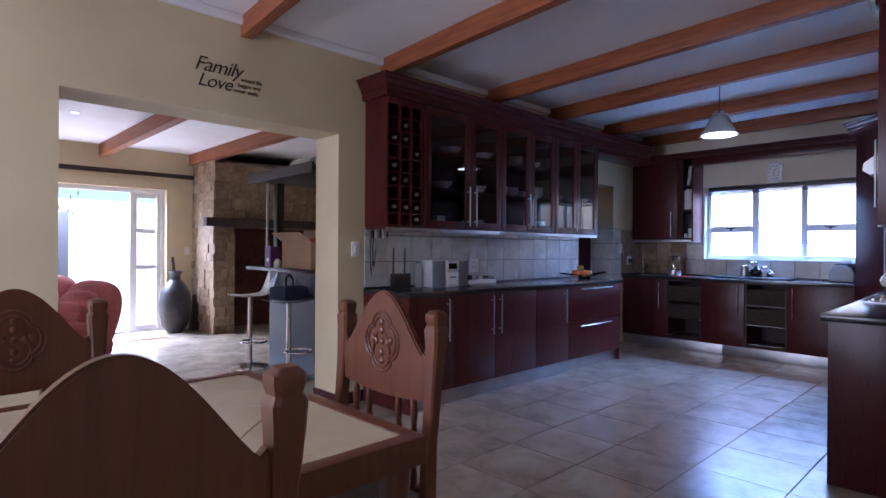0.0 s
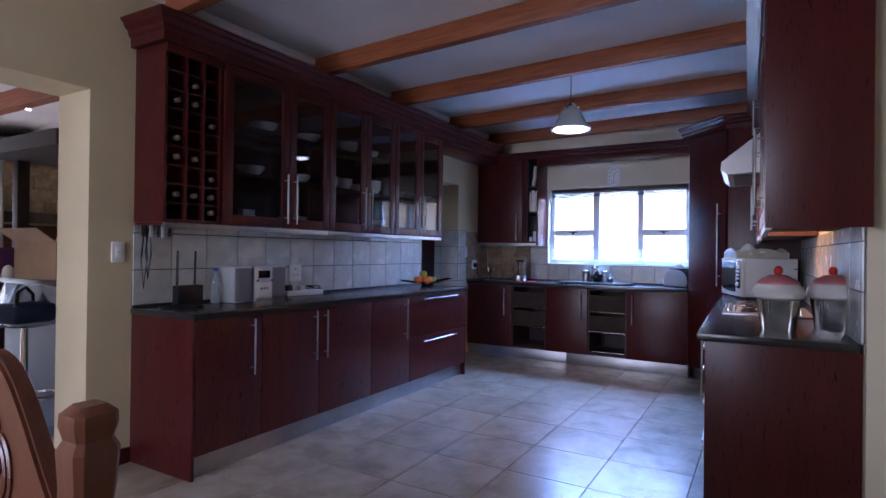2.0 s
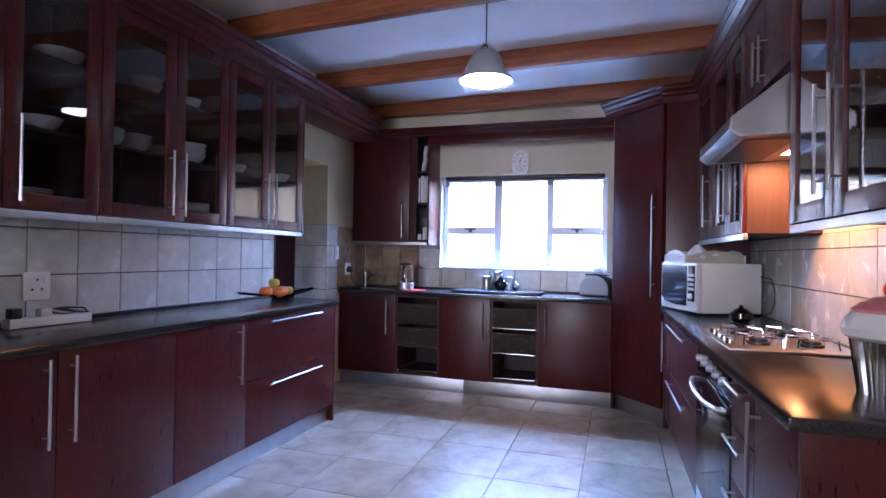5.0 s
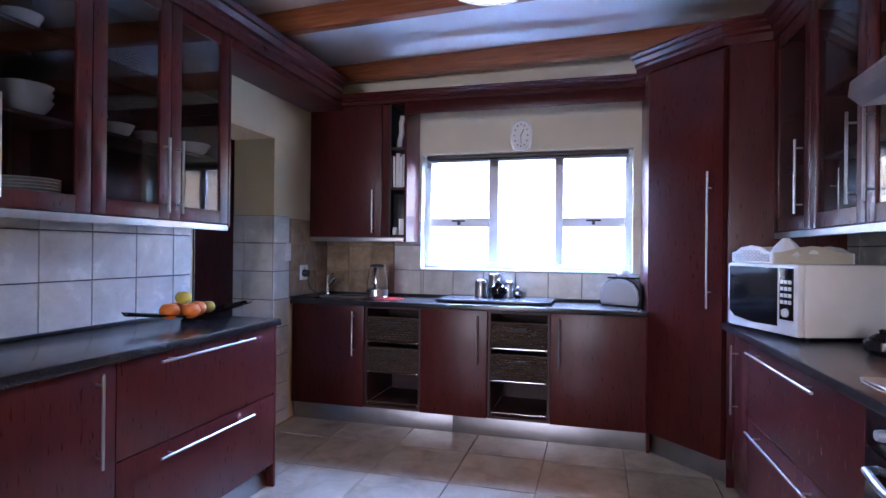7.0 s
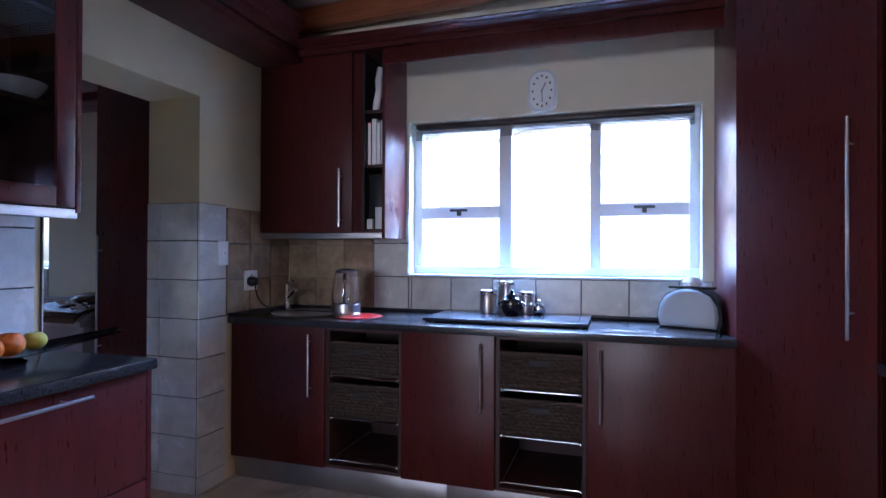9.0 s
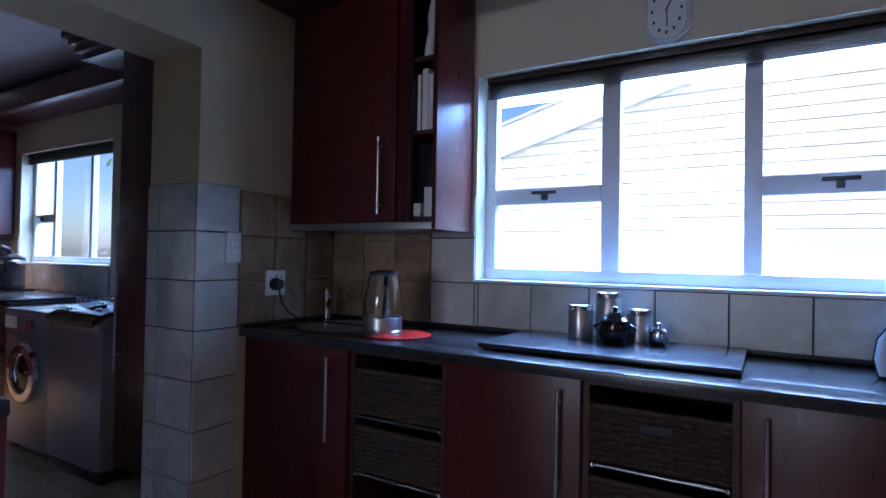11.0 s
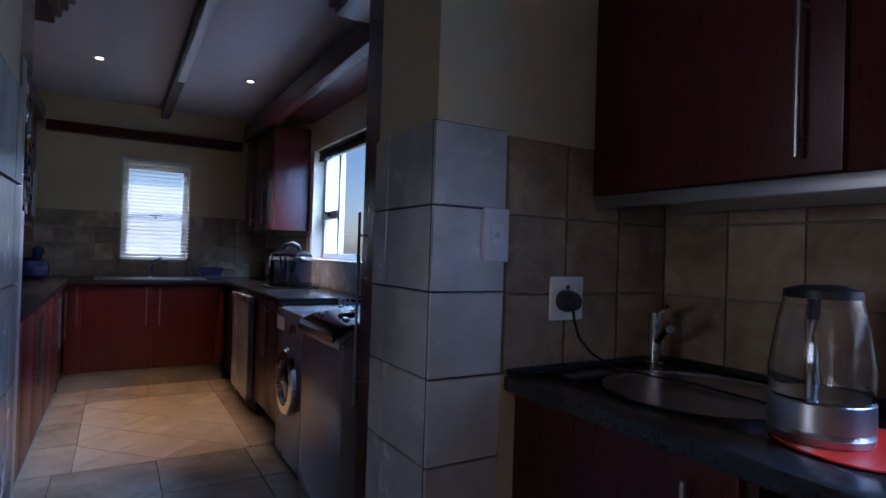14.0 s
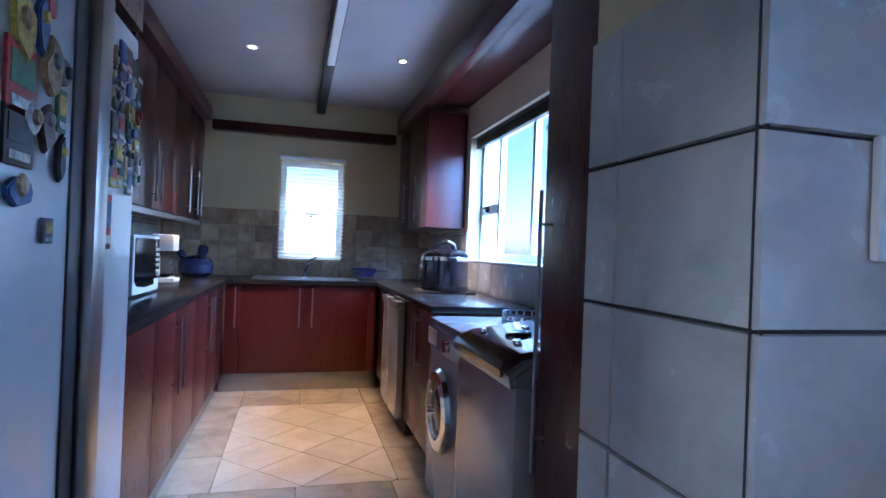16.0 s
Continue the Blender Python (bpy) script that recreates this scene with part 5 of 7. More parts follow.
clock = thing("wall_clock", "white oval wall clock over the window", "clock", Matrix.Translation((7.969, 2.305, 2.165)) @ pose(0, 0, 0, 0, 0, -90))
def oval(w, h, r, n=8):
    pts = []
    for cx, cz, a0 in ((w / 2 - r, h / 2 - r, 0), (-w / 2 + r, h / 2 - r, 90), (-w / 2 + r, -h / 2 + r, 180), (w / 2 - r, -h / 2 + r, 270)):
        pts += [(cx + r * math.cos(radians(a0 + 90 * k / n)), cz + r * math.sin(radians(a0 + 90 * k / n))) for k in range(n + 1)]
    return pts
part("case", prism(bmesh.new(), oval(0.165, 0.245, 0.075), -0.03, -0.001, 0.008), SILVER, clock, "silver-grey clock case")
part("dial", prism(bmesh.new(), oval(0.135, 0.215, 0.062), -0.033, -0.0305), WHITE, clock)
for _k in range(12):
    _a = radians(30 * _k)
    bpart("hour_mark", BLACK, clock, (0.052 * math.sin(_a) - 0.004, 0.052 * math.sin(_a) + 0.004, -0.0345, -0.0332, 0.085 * math.cos(_a) - 0.006, 0.085 * math.cos(_a) + 0.006), 0)
for _r, _l, _w in ((25, 0.05, 0.005), (178, 0.065, 0.004)):
    _bm = box(bmesh.new(), -_w / 2, _w / 2, -0.037, -0.0352, -0.008, _l)
    bmesh.ops.rotate(_bm, verts=_bm.verts, cent=(0, 0, 0), matrix=Matrix.Rotation(radians(_r), 3, "Y"))
    part("clock_hand", _bm, BLACK, clock)


def socket(m, label, w=0.078, h=0.078, rocker=False):
    s = thing("light_switch" if rocker else "wall_socket", label, "switch" if rocker else "socket", m)
    bpart("plate", PLASTIC, s, (-w / 2, w / 2, -0.011, 0, -h / 2, h / 2), 0.004)
    if rocker:
        bpart("rocker", WHITE, s, (-0.018, 0.018, -0.016, -0.0105, -0.028, 0.028), 0.003)
        part("dimple", lathe(bmesh.new(), [(0.008, 0), (0.007, 0.002), (0, 0.002)], 12, pose(0, -0.016, 0, 90, 0, 0)), SILVER, s)
    else:
        for dx, dz in ((0, 0.03), (-0.022, -0.015), (0.022, -0.015)):
            part("pin_hole", lathe(bmesh.new(), [(0.006, 0), (0.006, 0.001), (0, 0.001)], 10, pose(dx, -0.011, dz, 90, 0, 0)), BLACK, s)
        bpart("rocker", WHITE, s, (0.028, 0.046, -0.015, -0.0105, 0.012, 0.04), 0.002)
    return s


_s = socket(at(7.56, LW - 0.0125, 1.09), "white wall socket with a black plug", 0.112, 0.115)
_bm = lathe(bmesh.new(), [(0.028, 0), (0.03, 0.02), (0.022, 0.045), (0.0, 0.05)], 16, pose(-0.015, -0.012, -0.005, 90, 0, 0))
part("plug", _bm, BLACK, _s, "round black plug")
solid("kettle_cable", tube(bmesh.new(), [(7.545, LW - 0.06, 1.08), (7.55, LW - 0.06, 1.04), (7.575, LW - 0.055, 0.99), (7.62, LW - 0.06, 0.945), (7.66, LW - 0.10, 0.912), (7.72, LW - 0.30, 0.907), (7.70, LW - 0.50, 0.907), (7.63, 3.42, 0.907)], 0.004, 6), BLACK, "black kettle cable on the worktop", "cable")
socket(at(7.322, LW - 0.0125, 1.248), "white light switch on the tiled pier", 0.075, 0.13, True)
socket(at(3.10, LW - 0.001, 1.225), "white light switch on the cream wall", 0.075, 0.12, True)
socket(at(4.47, LW - 0.0125, 1.07), "white double wall socket over the worktop", 0.125, 0.13)
socket(SKEW @ pose(4.84, RW + 0.0125, 1.115, 0, 0, 180), "white wall socket on the cooker wall", 0.14, 0.13)
socket(at(3.53, 8.949, 1.17), "white light switch beside the sliding door", 0.075, 0.12, True)

# side worktop
router = thing("router", "black router with two upright aerials", "router", at(3.44, 3.80, 0.9015))
bpart("body", BLACK, router, (-0.085, 0.085, -0.03, 0.03, 0, 0.125), 0.006)
for _x in (-0.06, 0.06):
    part("aerial", rod(bmesh.new(), (_x, 0.02, 0.12), (_x + 0.004, 0.022, 0.335), 0.008, 0.006), BLACK, router)
solid("cable_loop", tube(bmesh.new(), [(3.30 + 0.10 * math.cos(a * 0.5), 3.66 + 0.05 * math.sin(a * 0.5) + 0.003 * a, 0.9065 + 0.0004 * a) for a in range(24)], 0.004, 6), BLACK, "loose black cable coiled on the worktop", "cable")
wb = thing("water_bottle", "clear plastic water bottle with a blue cap", "bottle", at(3.66, 3.83, 0.9015))
part("body", lathe(bmesh.new(), [(0.03, 0), (0.033, 0.01), (0.031, 0.05), (0.033, 0.06), (0.031, 0.10), (0.033, 0.11), (0.032, 0.15), (0.014, 0.19), (0.013, 0.205)], 18), glass("bottle_plastic", (0.82, 0.88, 0.92), 0.1), wb)
part("cap", lathe(bmesh.new(), [(0.016, 0.206), (0.016, 0.225), (0, 0.226)], 14), plain("blue_cap", (0.03, 0.08, 0.3), 0.4), wb, "blue screw cap")
def speaker(x, y):
    s = thing("loudspeaker", "silver hi-fi loudspeaker on the worktop", "loudspeaker", at(x, y, 0.9015), "hi-fi loudspeakers")
    bpart("cabinet", SILVER, s, (-0.075, 0.075, 0, 0.19, 0, 0.232), 0.006)
    bpart("grille", plain("grille_cloth", (0.22, 0.22, 0.24), 0.8, vary=0.2, scale=200, grain=0.4) if "grille_cloth" not in bpy.data.materials else bpy.data.materials["grille_cloth"], s, (-0.068, 0.068, -0.008, 0.0, 0.008, 0.224), 0.004)
    return s
speaker(3.77, 3.70)
speaker(4.10, 3.74)
hifi = thing("stereo", "silver mini stereo with a dark display", "stereo", at(3.93, 3.685, 0.9015))
bpart("body", SILVER, hifi, (-0.075, 0.075, 0, 0.22, 0, 0.232), 0.006)
bpart("display", GLOSSBLACK, hifi, (-0.05, 0.05, -0.004, 0.0, 0.155, 0.205), 0.006, "dark display")
bpart("cassette_door", PLASTIC, hifi, (-0.065, 0.065, -0.003, 0.0, 0.02, 0.125), 0.003)
for _x in (-0.06, 0.06):
    part("knob", lathe(bmesh.new(), [(0.008, 0), (0.007, 0.008), (0, 0.009)], 12, pose(_x, 0, 0.14, 90, 0, 0)), CHROME, hifi)
for _x in (-0.025, 0.0, 0.025):
    bpart("button", BLACK, hifi, (_x - 0.006, _x + 0.006, -0.006, -0.0025, 0.078, 0.092), 0.001)
strip = thing("power_strip", "white power strip with plugs on the worktop", "power strip", at(4.44, 3.83, 0.9015, -4))
bpart("body", PLASTIC, strip, (-0.17, 0.19, -0.03, 0.03, 0, 0.04), 0.006)
bpart("plug", BLACK, strip, (-0.16, -0.115, -0.022, 0.022, 0.0405, 0.085), 0.006, "black mains plug")
bpart("plug", PLASTIC, strip, (-0.04, 0.01, -0.022, 0.022, 0.0405, 0.075), 0.006)
solid("tangled_cable", tube(bmesh.new(), [(4.50 + 0.07 * math.cos(a * 0.7) + 0.004 * a, 3.84 + 0.03 * math.sin(a * 0.9), 0.955 + 0.015 * math.sin(a * 0.6)) for a in range(26)] + [(4.66, 3.82, 0.907), (4.72, 3.80, 0.906)], 0.004, 6), BLACK, "tangled black cable over the power strip", "cable")
platter = thing("fruit_platter", "long black curved platter with fruit", "platter", at(6.03, 3.69, 0.9015, -12))
_bm = bmesh.new()
_rows = []
for _k in range(17):
    _u = -1 + _k / 8
    _w = 0.10 * (1 - 0.75 * abs(_u) ** 1.6)
    _z = 0.018 + 0.042 * abs(_u) ** 1.2
    _rows.append([_bm.verts.new((_u * 0.36, _v * _w, _z + 0.018 * _v * _v)) for _v in (-1, -0.5, 0, 0.5, 1)])
for _a, _b in zip(_rows, _rows[1:]):
    for _k in range(4):
        _bm.faces.new((_a[_k], _a[_k + 1], _b[_k + 1], _b[_k]))
bmesh.ops.solidify(_bm, geom=_bm.faces[:], thickness=0.008)
part("dish", _bm, GLOSSBLACK, platter)
part("foot", lathe(bmesh.new(), [(0.06, 0), (0.065, 0.012), (0.05, 0.02)], 20), GLOSSBLACK, platter)
def fruit(name, x, y, z, r, material, label):
    bm = bmesh.new()
    bmesh.ops.create_uvsphere(bm, u_segments=20, v_segments=14, radius=r)
    for v in bm.verts:
        v.co.z *= 0.9
        if v.co.z > r * 0.8:
            v.co.z -= 0.004
    return solid(name, bm, material, label, "fruit", at(x, y, z))
for _x, _y, _z, _r in ((5.875, 3.70, 0.969, 0.045), (5.955, 3.645, 0.966, 0.043), (5.97, 3.73, 0.968, 0.044), (6.045, 3.685, 0.967, 0.044)):
    fruit("orange", _x, _y, _z, _r, ORANGE, "ripe orange lying on the black platter")
fruit("apple", 5.955, 3.69, 1.028, 0.038, APPLE, "yellow-green apple on top of the oranges")
fruit("apple", 6.12, 3.68, 0.968, 0.035, APPLE, "yellow-green apple on the black platter")
keys = thing("key_rack", "key rack with hanging keys and lanyards", "key rack", at(3.20, LW - 0.013, 1.37))
bpart("rail", STEEL, keys, (0.0, 0.20, -0.02, 0, 0.0, 0.02), 0.003)
_rng = random.Random(5)
for _k in range(8):
    _x = 0.012 + _k * 0.025
    _bm = box(bmesh.new(), _x - 0.007, _x + 0.007, -0.035 - 0.006 * (_k % 3), -0.028 - 0.006 * (_k % 3), -0.04 - 0.02 * _rng.random(), 0.03, 0.002)
    part("key", _bm, (STEEL, BLACK, PLASTIC)[_k % 3], keys)
for _x, _l in ((0.03, 0.36), (0.055, 0.30)):
    part("lanyard", tube(bmesh.new(), [(_x, -0.03, 0.0), (_x - 0.015, -0.03, -_l * 0.5), (_x, -0.03, -_l), (_x + 0.02, -0.03, -_l * 0.5), (_x + 0.012, -0.03, 0)], 0.005, 6), BLACK, keys, "dark lanyard loop")

# crockery behind the glass
def bowl(m, r, label, n=1):
    b = thing("bowl_stack" if n > 1 else "bowl", label, "bowl", m)
    for k in range(n):
        part("bowl_piece" if n > 1 else "body", lathe(bmesh.new(), [(r * 0.45, 0.0 + k * 0.028), (r * 0.8, 0.03 + k * 0.028), (r, 0.062 + k * 0.028), (r * 0.96, 0.062 + k * 0.028), (r * 0.75, 0.032 + k * 0.028), (0.0, 0.010 + k * 0.028)], 24), CERAMIC, b)
    return b
def plates(m, r, n, label):
    b = thing("plate_stack", label, "plates", m)
    for k in range(n):
        part("plate", lathe(bmesh.new(), [(r * 0.55, 0.012 * k), (r, 0.014 + 0.012 * k), (r, 0.018 + 0.012 * k), (r * 0.6, 0.008 + 0.012 * k), (0, 0.006 + 0.012 * k)], 28), CERAMIC, b)
    return b
_in = UY + 0.15
for _x, _z, _n, _r in ((4.01, 2.067, 1, 0.10), (3.90, 1.752, 1, 0.10), (4.445, 2.067, 1, 0.10), (4.365, 1.752, 1, 0.085), (4.70, 1.752, 2, 0.075), (4.865, 1.752, 2, 0.078), (5.03, 1.752, 1, 0.065), (4.93, 2.067, 2, 0.078),
                       (5.23, 2.067, 1, 0.07), (5.25, 1.752, 3, 0.09), (5.66, 1.752, 1, 0.07), (5.85, 1.752, 1, 0.07), (6.13, 1.752, 1, 0.095)):
    bowl(at(_x, _in, _z), _r, "white bowls on a shelf behind the glass" if _n > 1 else "white bowl on a shelf behind the glass", _n)
plates(at(4.30, _in, 1.419), 0.105, 6, "stack of white plates behind the glass")
plates(at(5.25, _in, 1.419), 0.115, 8, "stack of white plates behind the glass")
solid("cereal_box", boxes((-0.05, 0.05, -0.03, 0.03, 0, 0.10), bev=0.003), SILVER, "small silver tin behind the glass", "tin", at(3.87, _in, 1.419))
for _x, _z in ((6.3, 1.707), (6.4, 1.707), (6.5, 1.987), (6.65, 1.987), (6.75, 1.707), (5.78, 1.707), (6.05, 1.987), (4.05, 1.707), (4.25, 1.987), (4.6, 1.707), (6.35, 1.987), (5.9, 1.707)):
    solid("wine_glass", lathe(bmesh.new(), [(0.032, 0), (0.004, 0.006), (0.004, 0.08), (0.03, 0.11), (0.038, 0.145), (0.033, 0.19), (0.030, 0.19), (0.034, 0.145), (0.026, 0.112), (0.0, 0.09)], 16), GLASS, "clear wine glass behind the cabinet door", "glass", SKEW @ at(_x, 0.66, _z), "wine glasses")

# worktop under the window
kettle = thing("kettle", "glass and steel electric kettle on a red mat", "kettle", at(7.575, 3.33, 0.9065, -58))
part("base", lathe(bmesh.new(), [(0.078, 0), (0.08, 0.012), (0.075, 0.02), (0.08, 0.022), (0.079, 0.065), (0.077, 0.067)], 30), STEEL, kettle)
part("jug", lathe(bmesh.new(), [(0.076, 0.068), (0.08, 0.11), (0.066, 0.20), (0.058, 0.235), (0.056, 0.235), (0.064, 0.20), (0.077, 0.11), (0.073, 0.072), (0.0, 0.072)], 30), GLASS, kettle, "clear glass jug")
part("lid", lathe(bmesh.new(), [(0.060, 0.236), (0.058, 0.25), (0.03, 0.258), (0, 0.259)], 26), BLACK, kettle)
part("handle", tube(bmesh.new(), [(0.0, 0.05, 0.245), (0.0, 0.10, 0.235), (0.0, 0.118, 0.19), (0.0, 0.115, 0.12), (0.0, 0.085, 0.06)], 0.011, 10), BLACK, kettle)
solid("round_mat", lathe(bmesh.new(), [(0.135, 0), (0.137, 0.002), (0.135, 0.004), (0, 0.004)], 40), RED, "round red mat under the kettle", "mat", at(7.60, 3.27, 0.9015))
sink = thing("round_sink", "small round stainless steel sink in the worktop corner", "sink", at(7.68, 3.625, 0.9005))
part("bowl", lathe(bmesh.new(), [(0.215, 0.0), (0.217, 0.004), (0.195, 0.005), (0.185, -0.01), (0.175, -0.12), (0.15, -0.145), (0.03, -0.15), (0.0, -0.15)], 44, Matrix.Translation((0, 0, 0.0005))), STEEL, sink)
part("drain", lathe(bmesh.new(), [(0.03, -0.1485), (0.028, -0.146), (0.0, -0.147)], 20), CHROME, sink)
tap = thing("mixer_tap", "chrome mixer tap behind the round sink", "tap", at(7.85, 3.885, 0.9005))
part("column", lathe(bmesh.new(), [(0.026, 0), (0.026, 0.01), (0.02, 0.014), (0.02, 0.11), (0.022, 0.112), (0.022, 0.15), (0, 0.155)], 20), CHROME, tap)
part("spout", tube(bmesh.new(), [(0, -0.005, 0.07), (-0.05, -0.06, 0.10), (-0.10, -0.12, 0.135), (-0.115, -0.135, 0.125)], 0.012, 10), CHROME, tap)
part("lever", tube(bmesh.new(), [(0, 0, 0.15), (-0.02, -0.03, 0.165), (-0.045, -0.07, 0.175)], 0.006, 8), CHROME, tap)
solid("glass_board", boxes((7.49, 7.93, 2.03, 2.85, 0.9065, 0.924), bev=0.004), plain("dark_slate_glass", (0.020, 0.021, 0.026), 0.22, vary=0.2, scale=7), "black glass worktop saver on the counter", "board")
for _x in (7.53, 7.89):
    for _y in (2.07, 2.81):
        solid("board_foot", lathe(bmesh.new(), [(0.012, 0), (0.012, 0.0055)], 10), RUBBER, "small rubber foot under the board", "foot", at(_x, _y, 0.901))
def canister(x, y, r, h, label):
    c = thing("canister", label, "canister", at(x, y, 0.9245), "steel canisters")
    part("body", lathe(bmesh.new(), [(r * 0.98, 0), (r, 0.004), (r, h - 0.02), (r * 0.98, h - 0.018)], 26), STEEL, c)
    part("lid", lathe(bmesh.new(), [(r * 1.03, h - 0.018), (r * 1.03, h), (r * 0.9, h + 0.003), (0, h + 0.003)], 26), CHROME, c)
    return c
canister(7.83, 2.585, 0.047, 0.125, "brushed steel canister with a chrome lid")
canister(7.85, 2.485, 0.046, 0.175, "taller brushed steel canister with a chrome lid")
canister(7.85, 2.375, 0.044, 0.12, "brushed steel canister with a chrome lid")
sb = thing("sugar_bowl", "small chrome sugar bowl with a knobbed lid", "bowl", at(7.80, 2.30, 0.9245))
part("body", lathe(bmesh.new(), [(0.025, 0), (0.034, 0.015), (0.036, 0.045), (0.034, 0.05)], 22), CHROME, sb)
part("lid", lathe(bmesh.new(), [(0.036, 0.051), (0.026, 0.062), (0.006, 0.066), (0.009, 0.078), (0, 0.084)], 22), CHROME, sb)
tp = thing("teapot", "dark glazed teapot with a domed lid", "teapot", at(7.74, 2.435, 0.9245))
part("body", lathe(bmesh.new(), [(0.035, 0), (0.05, 0.02), (0.058, 0.05), (0.05, 0.085), (0.036, 0.097)], 26), GLOSSBLACK, tp)
part("lid", lathe(bmesh.new(), [(0.036, 0.098), (0.026, 0.112), (0.008, 0.118), (0.011, 0.13), (0, 0.137)], 22), GLOSSBLACK, tp)
for _y in (-1, 1):
    part("lug", tube(bmesh.new(), [(0, _y * 0.05, 0.07), (0, _y * 0.072, 0.06), (0, _y * 0.056, 0.035)], 0.006, 8), GLOSSBLACK, tp)
toaster = thing("toaster", "rounded steel toaster with black trim", "toaster", at(7.73, 1.555, 0.9015, -112))
_arch = [(-0.135, 0.0), (-0.147, 0.05), (-0.138, 0.11), (-0.105, 0.16), (-0.05, 0.188), (0.0, 0.194), (0.05, 0.188), (0.105, 0.16), (0.138, 0.11), (0.147, 0.05), (0.135, 0.0)]
part("body", prism(bmesh.new(), _arch, -0.065, 0.065, 0.008), BLACK, toaster, "black middle body")
for _a, _b in ((-0.092, -0.066), (0.066, 0.092)):
    part("side_shell", prism(bmesh.new(), [(x * 0.93, z * 0.93 + 0.008) for x, z in _arch], _a, _b, 0.014), SATIN, toaster, "brushed steel side shell")
for _y in (-0.025, 0.025):
    bpart("slot", GLOSSBLACK, toaster, (-0.10, 0.10, _y - 0.012, _y + 0.012, 0.186, 0.1965), 0.001)
bpart("lever", BLACK, toaster, (0.148, 0.172, -0.02, 0.02, 0.10, 0.12), 0.004)
solid("bread_bag", lathe(bmesh.new(), [(0.0, 0), (0.04, 0.004), (0.048, 0.02), (0.03, 0.045), (0.0, 0.05)], 9), PLASTIC, "crumpled white plastic bag on the toaster", "bag", at(7.73, 1.555, 1.098))

# open shelf beside the window
for _k, (_w, _h, _m) in enumerate(((0.022, 0.245, RED), (0.03, 0.265, PLASTIC), (0.02, 0.24, CERAMIC), (0.028, 0.26, BLACK))):
    _y = 3.263 - sum((0.022, 0.03, 0.02, 0.028, 0.024)[:_k]) - _k * 0.003
    _bk = thing("book", "upright cookbook on the open shelf", "book", at(7.70, _y, 1.7535, -90), "cookbooks")
    bpart("cover", _m, _bk, (0, _w, 0, 0.19, 0, _h), 0.002)
    bpart("page_block", WHITE, _bk, (0.003, _w - 0.003, -0.001, 0.0, 0.004, _h - 0.004), 0)
solid("white_jug", tube(bmesh.new(), [(7.72, 3.22, 2.064), (7.72, 3.215, 2.12), (7.72, 3.20, 2.18), (7.72, 3.205, 2.24), (7.72, 3.19, 2.31)], 0.022, 10), CERAMIC, "slender curved white ornament on the shelf", "ornament")
solid("black_canister", boxes((7.70, 7.85, 3.158, 3.255, 1.389, 1.70), bev=0.006), BLACK, "tall black box on the lower shelf", "box")
solid("salt_cellar", boxes((7.665, 7.695, 3.215, 3.25, 1.389, 1.445), bev=0.004), PLASTIC, "small white salt cellar on the shelf", "salt cellar")
solid("spice_box", boxes((7.665, 7.695, 3.158, 3.198, 1.389, 1.51), bev=0.002), PLASTIC, "small white and red spice carton", "carton")

# cooker run
def cupcake(x, y):
    c = thing("cupcake_jar", "ceramic cupcake jar with pink icing and a cherry", "jar", at(x, y, 0.9015) @ Matrix.Diagonal((0.77, 0.77, 0.92, 1)), "cupcake jars")
    bm = bmesh.new()
    n = 72
    lo = [bm.verts.new(((0.088 + 0.0045 * (-1) ** k) * math.cos(2 * math.pi * k / n), (0.088 + 0.0045 * (-1) ** k) * math.sin(2 * math.pi * k / n), 0)) for k in range(n)]
    hi = [bm.verts.new(((0.112 + 0.006 * (-1) ** k) * math.cos(2 * math.pi * k / n), (0.112 + 0.006 * (-1) ** k) * math.sin(2 * math.pi * k / n), 0.155)) for k in range(n)]
    bm.faces.new(lo[::-1])
    bm.faces.new(hi)
    for k in range(n):
        bm.faces.new((lo[k], lo[(k + 1) % n], hi[(k + 1) % n], hi[k]))
    part("case", bm, plain("silver_ceramic", (0.30, 0.29, 0.28), 0.14, 1.0) if "silver_ceramic" not in bpy.data.materials else bpy.data.materials["silver_ceramic"], c, "pleated silver case", smooth=15)
    part("cream", lathe(bmesh.new(), [(0.118, 0.156), (0.138, 0.168), (0.143, 0.19), (0.132, 0.215), (0.112, 0.235), (0.09, 0.247)], 40), CERAMIC, c, "white glazed cream ring")
    swirl = [(0.112, 0.232), (0.113, 0.245), (0.098, 0.252), (0.088, 0.262), (0.068, 0.266), (0.058, 0.276), (0.04, 0.28), (0.0, 0.283)]
    part("icing", lathe(bmesh.new(), swirl, 36), PINK, c, "pink icing swirl")
    bm = bmesh.new()
    bmesh.ops.create_uvsphere(bm, u_segments=18, v_segments=12, radius=0.025, matrix=Matrix.Translation((0, 0, 0.302)))
    part("cherry", bm, RED, c, "glossy red cherry")
    return c
cupcake(4.35, 0.70)
cupcake(4.52, 0.475)
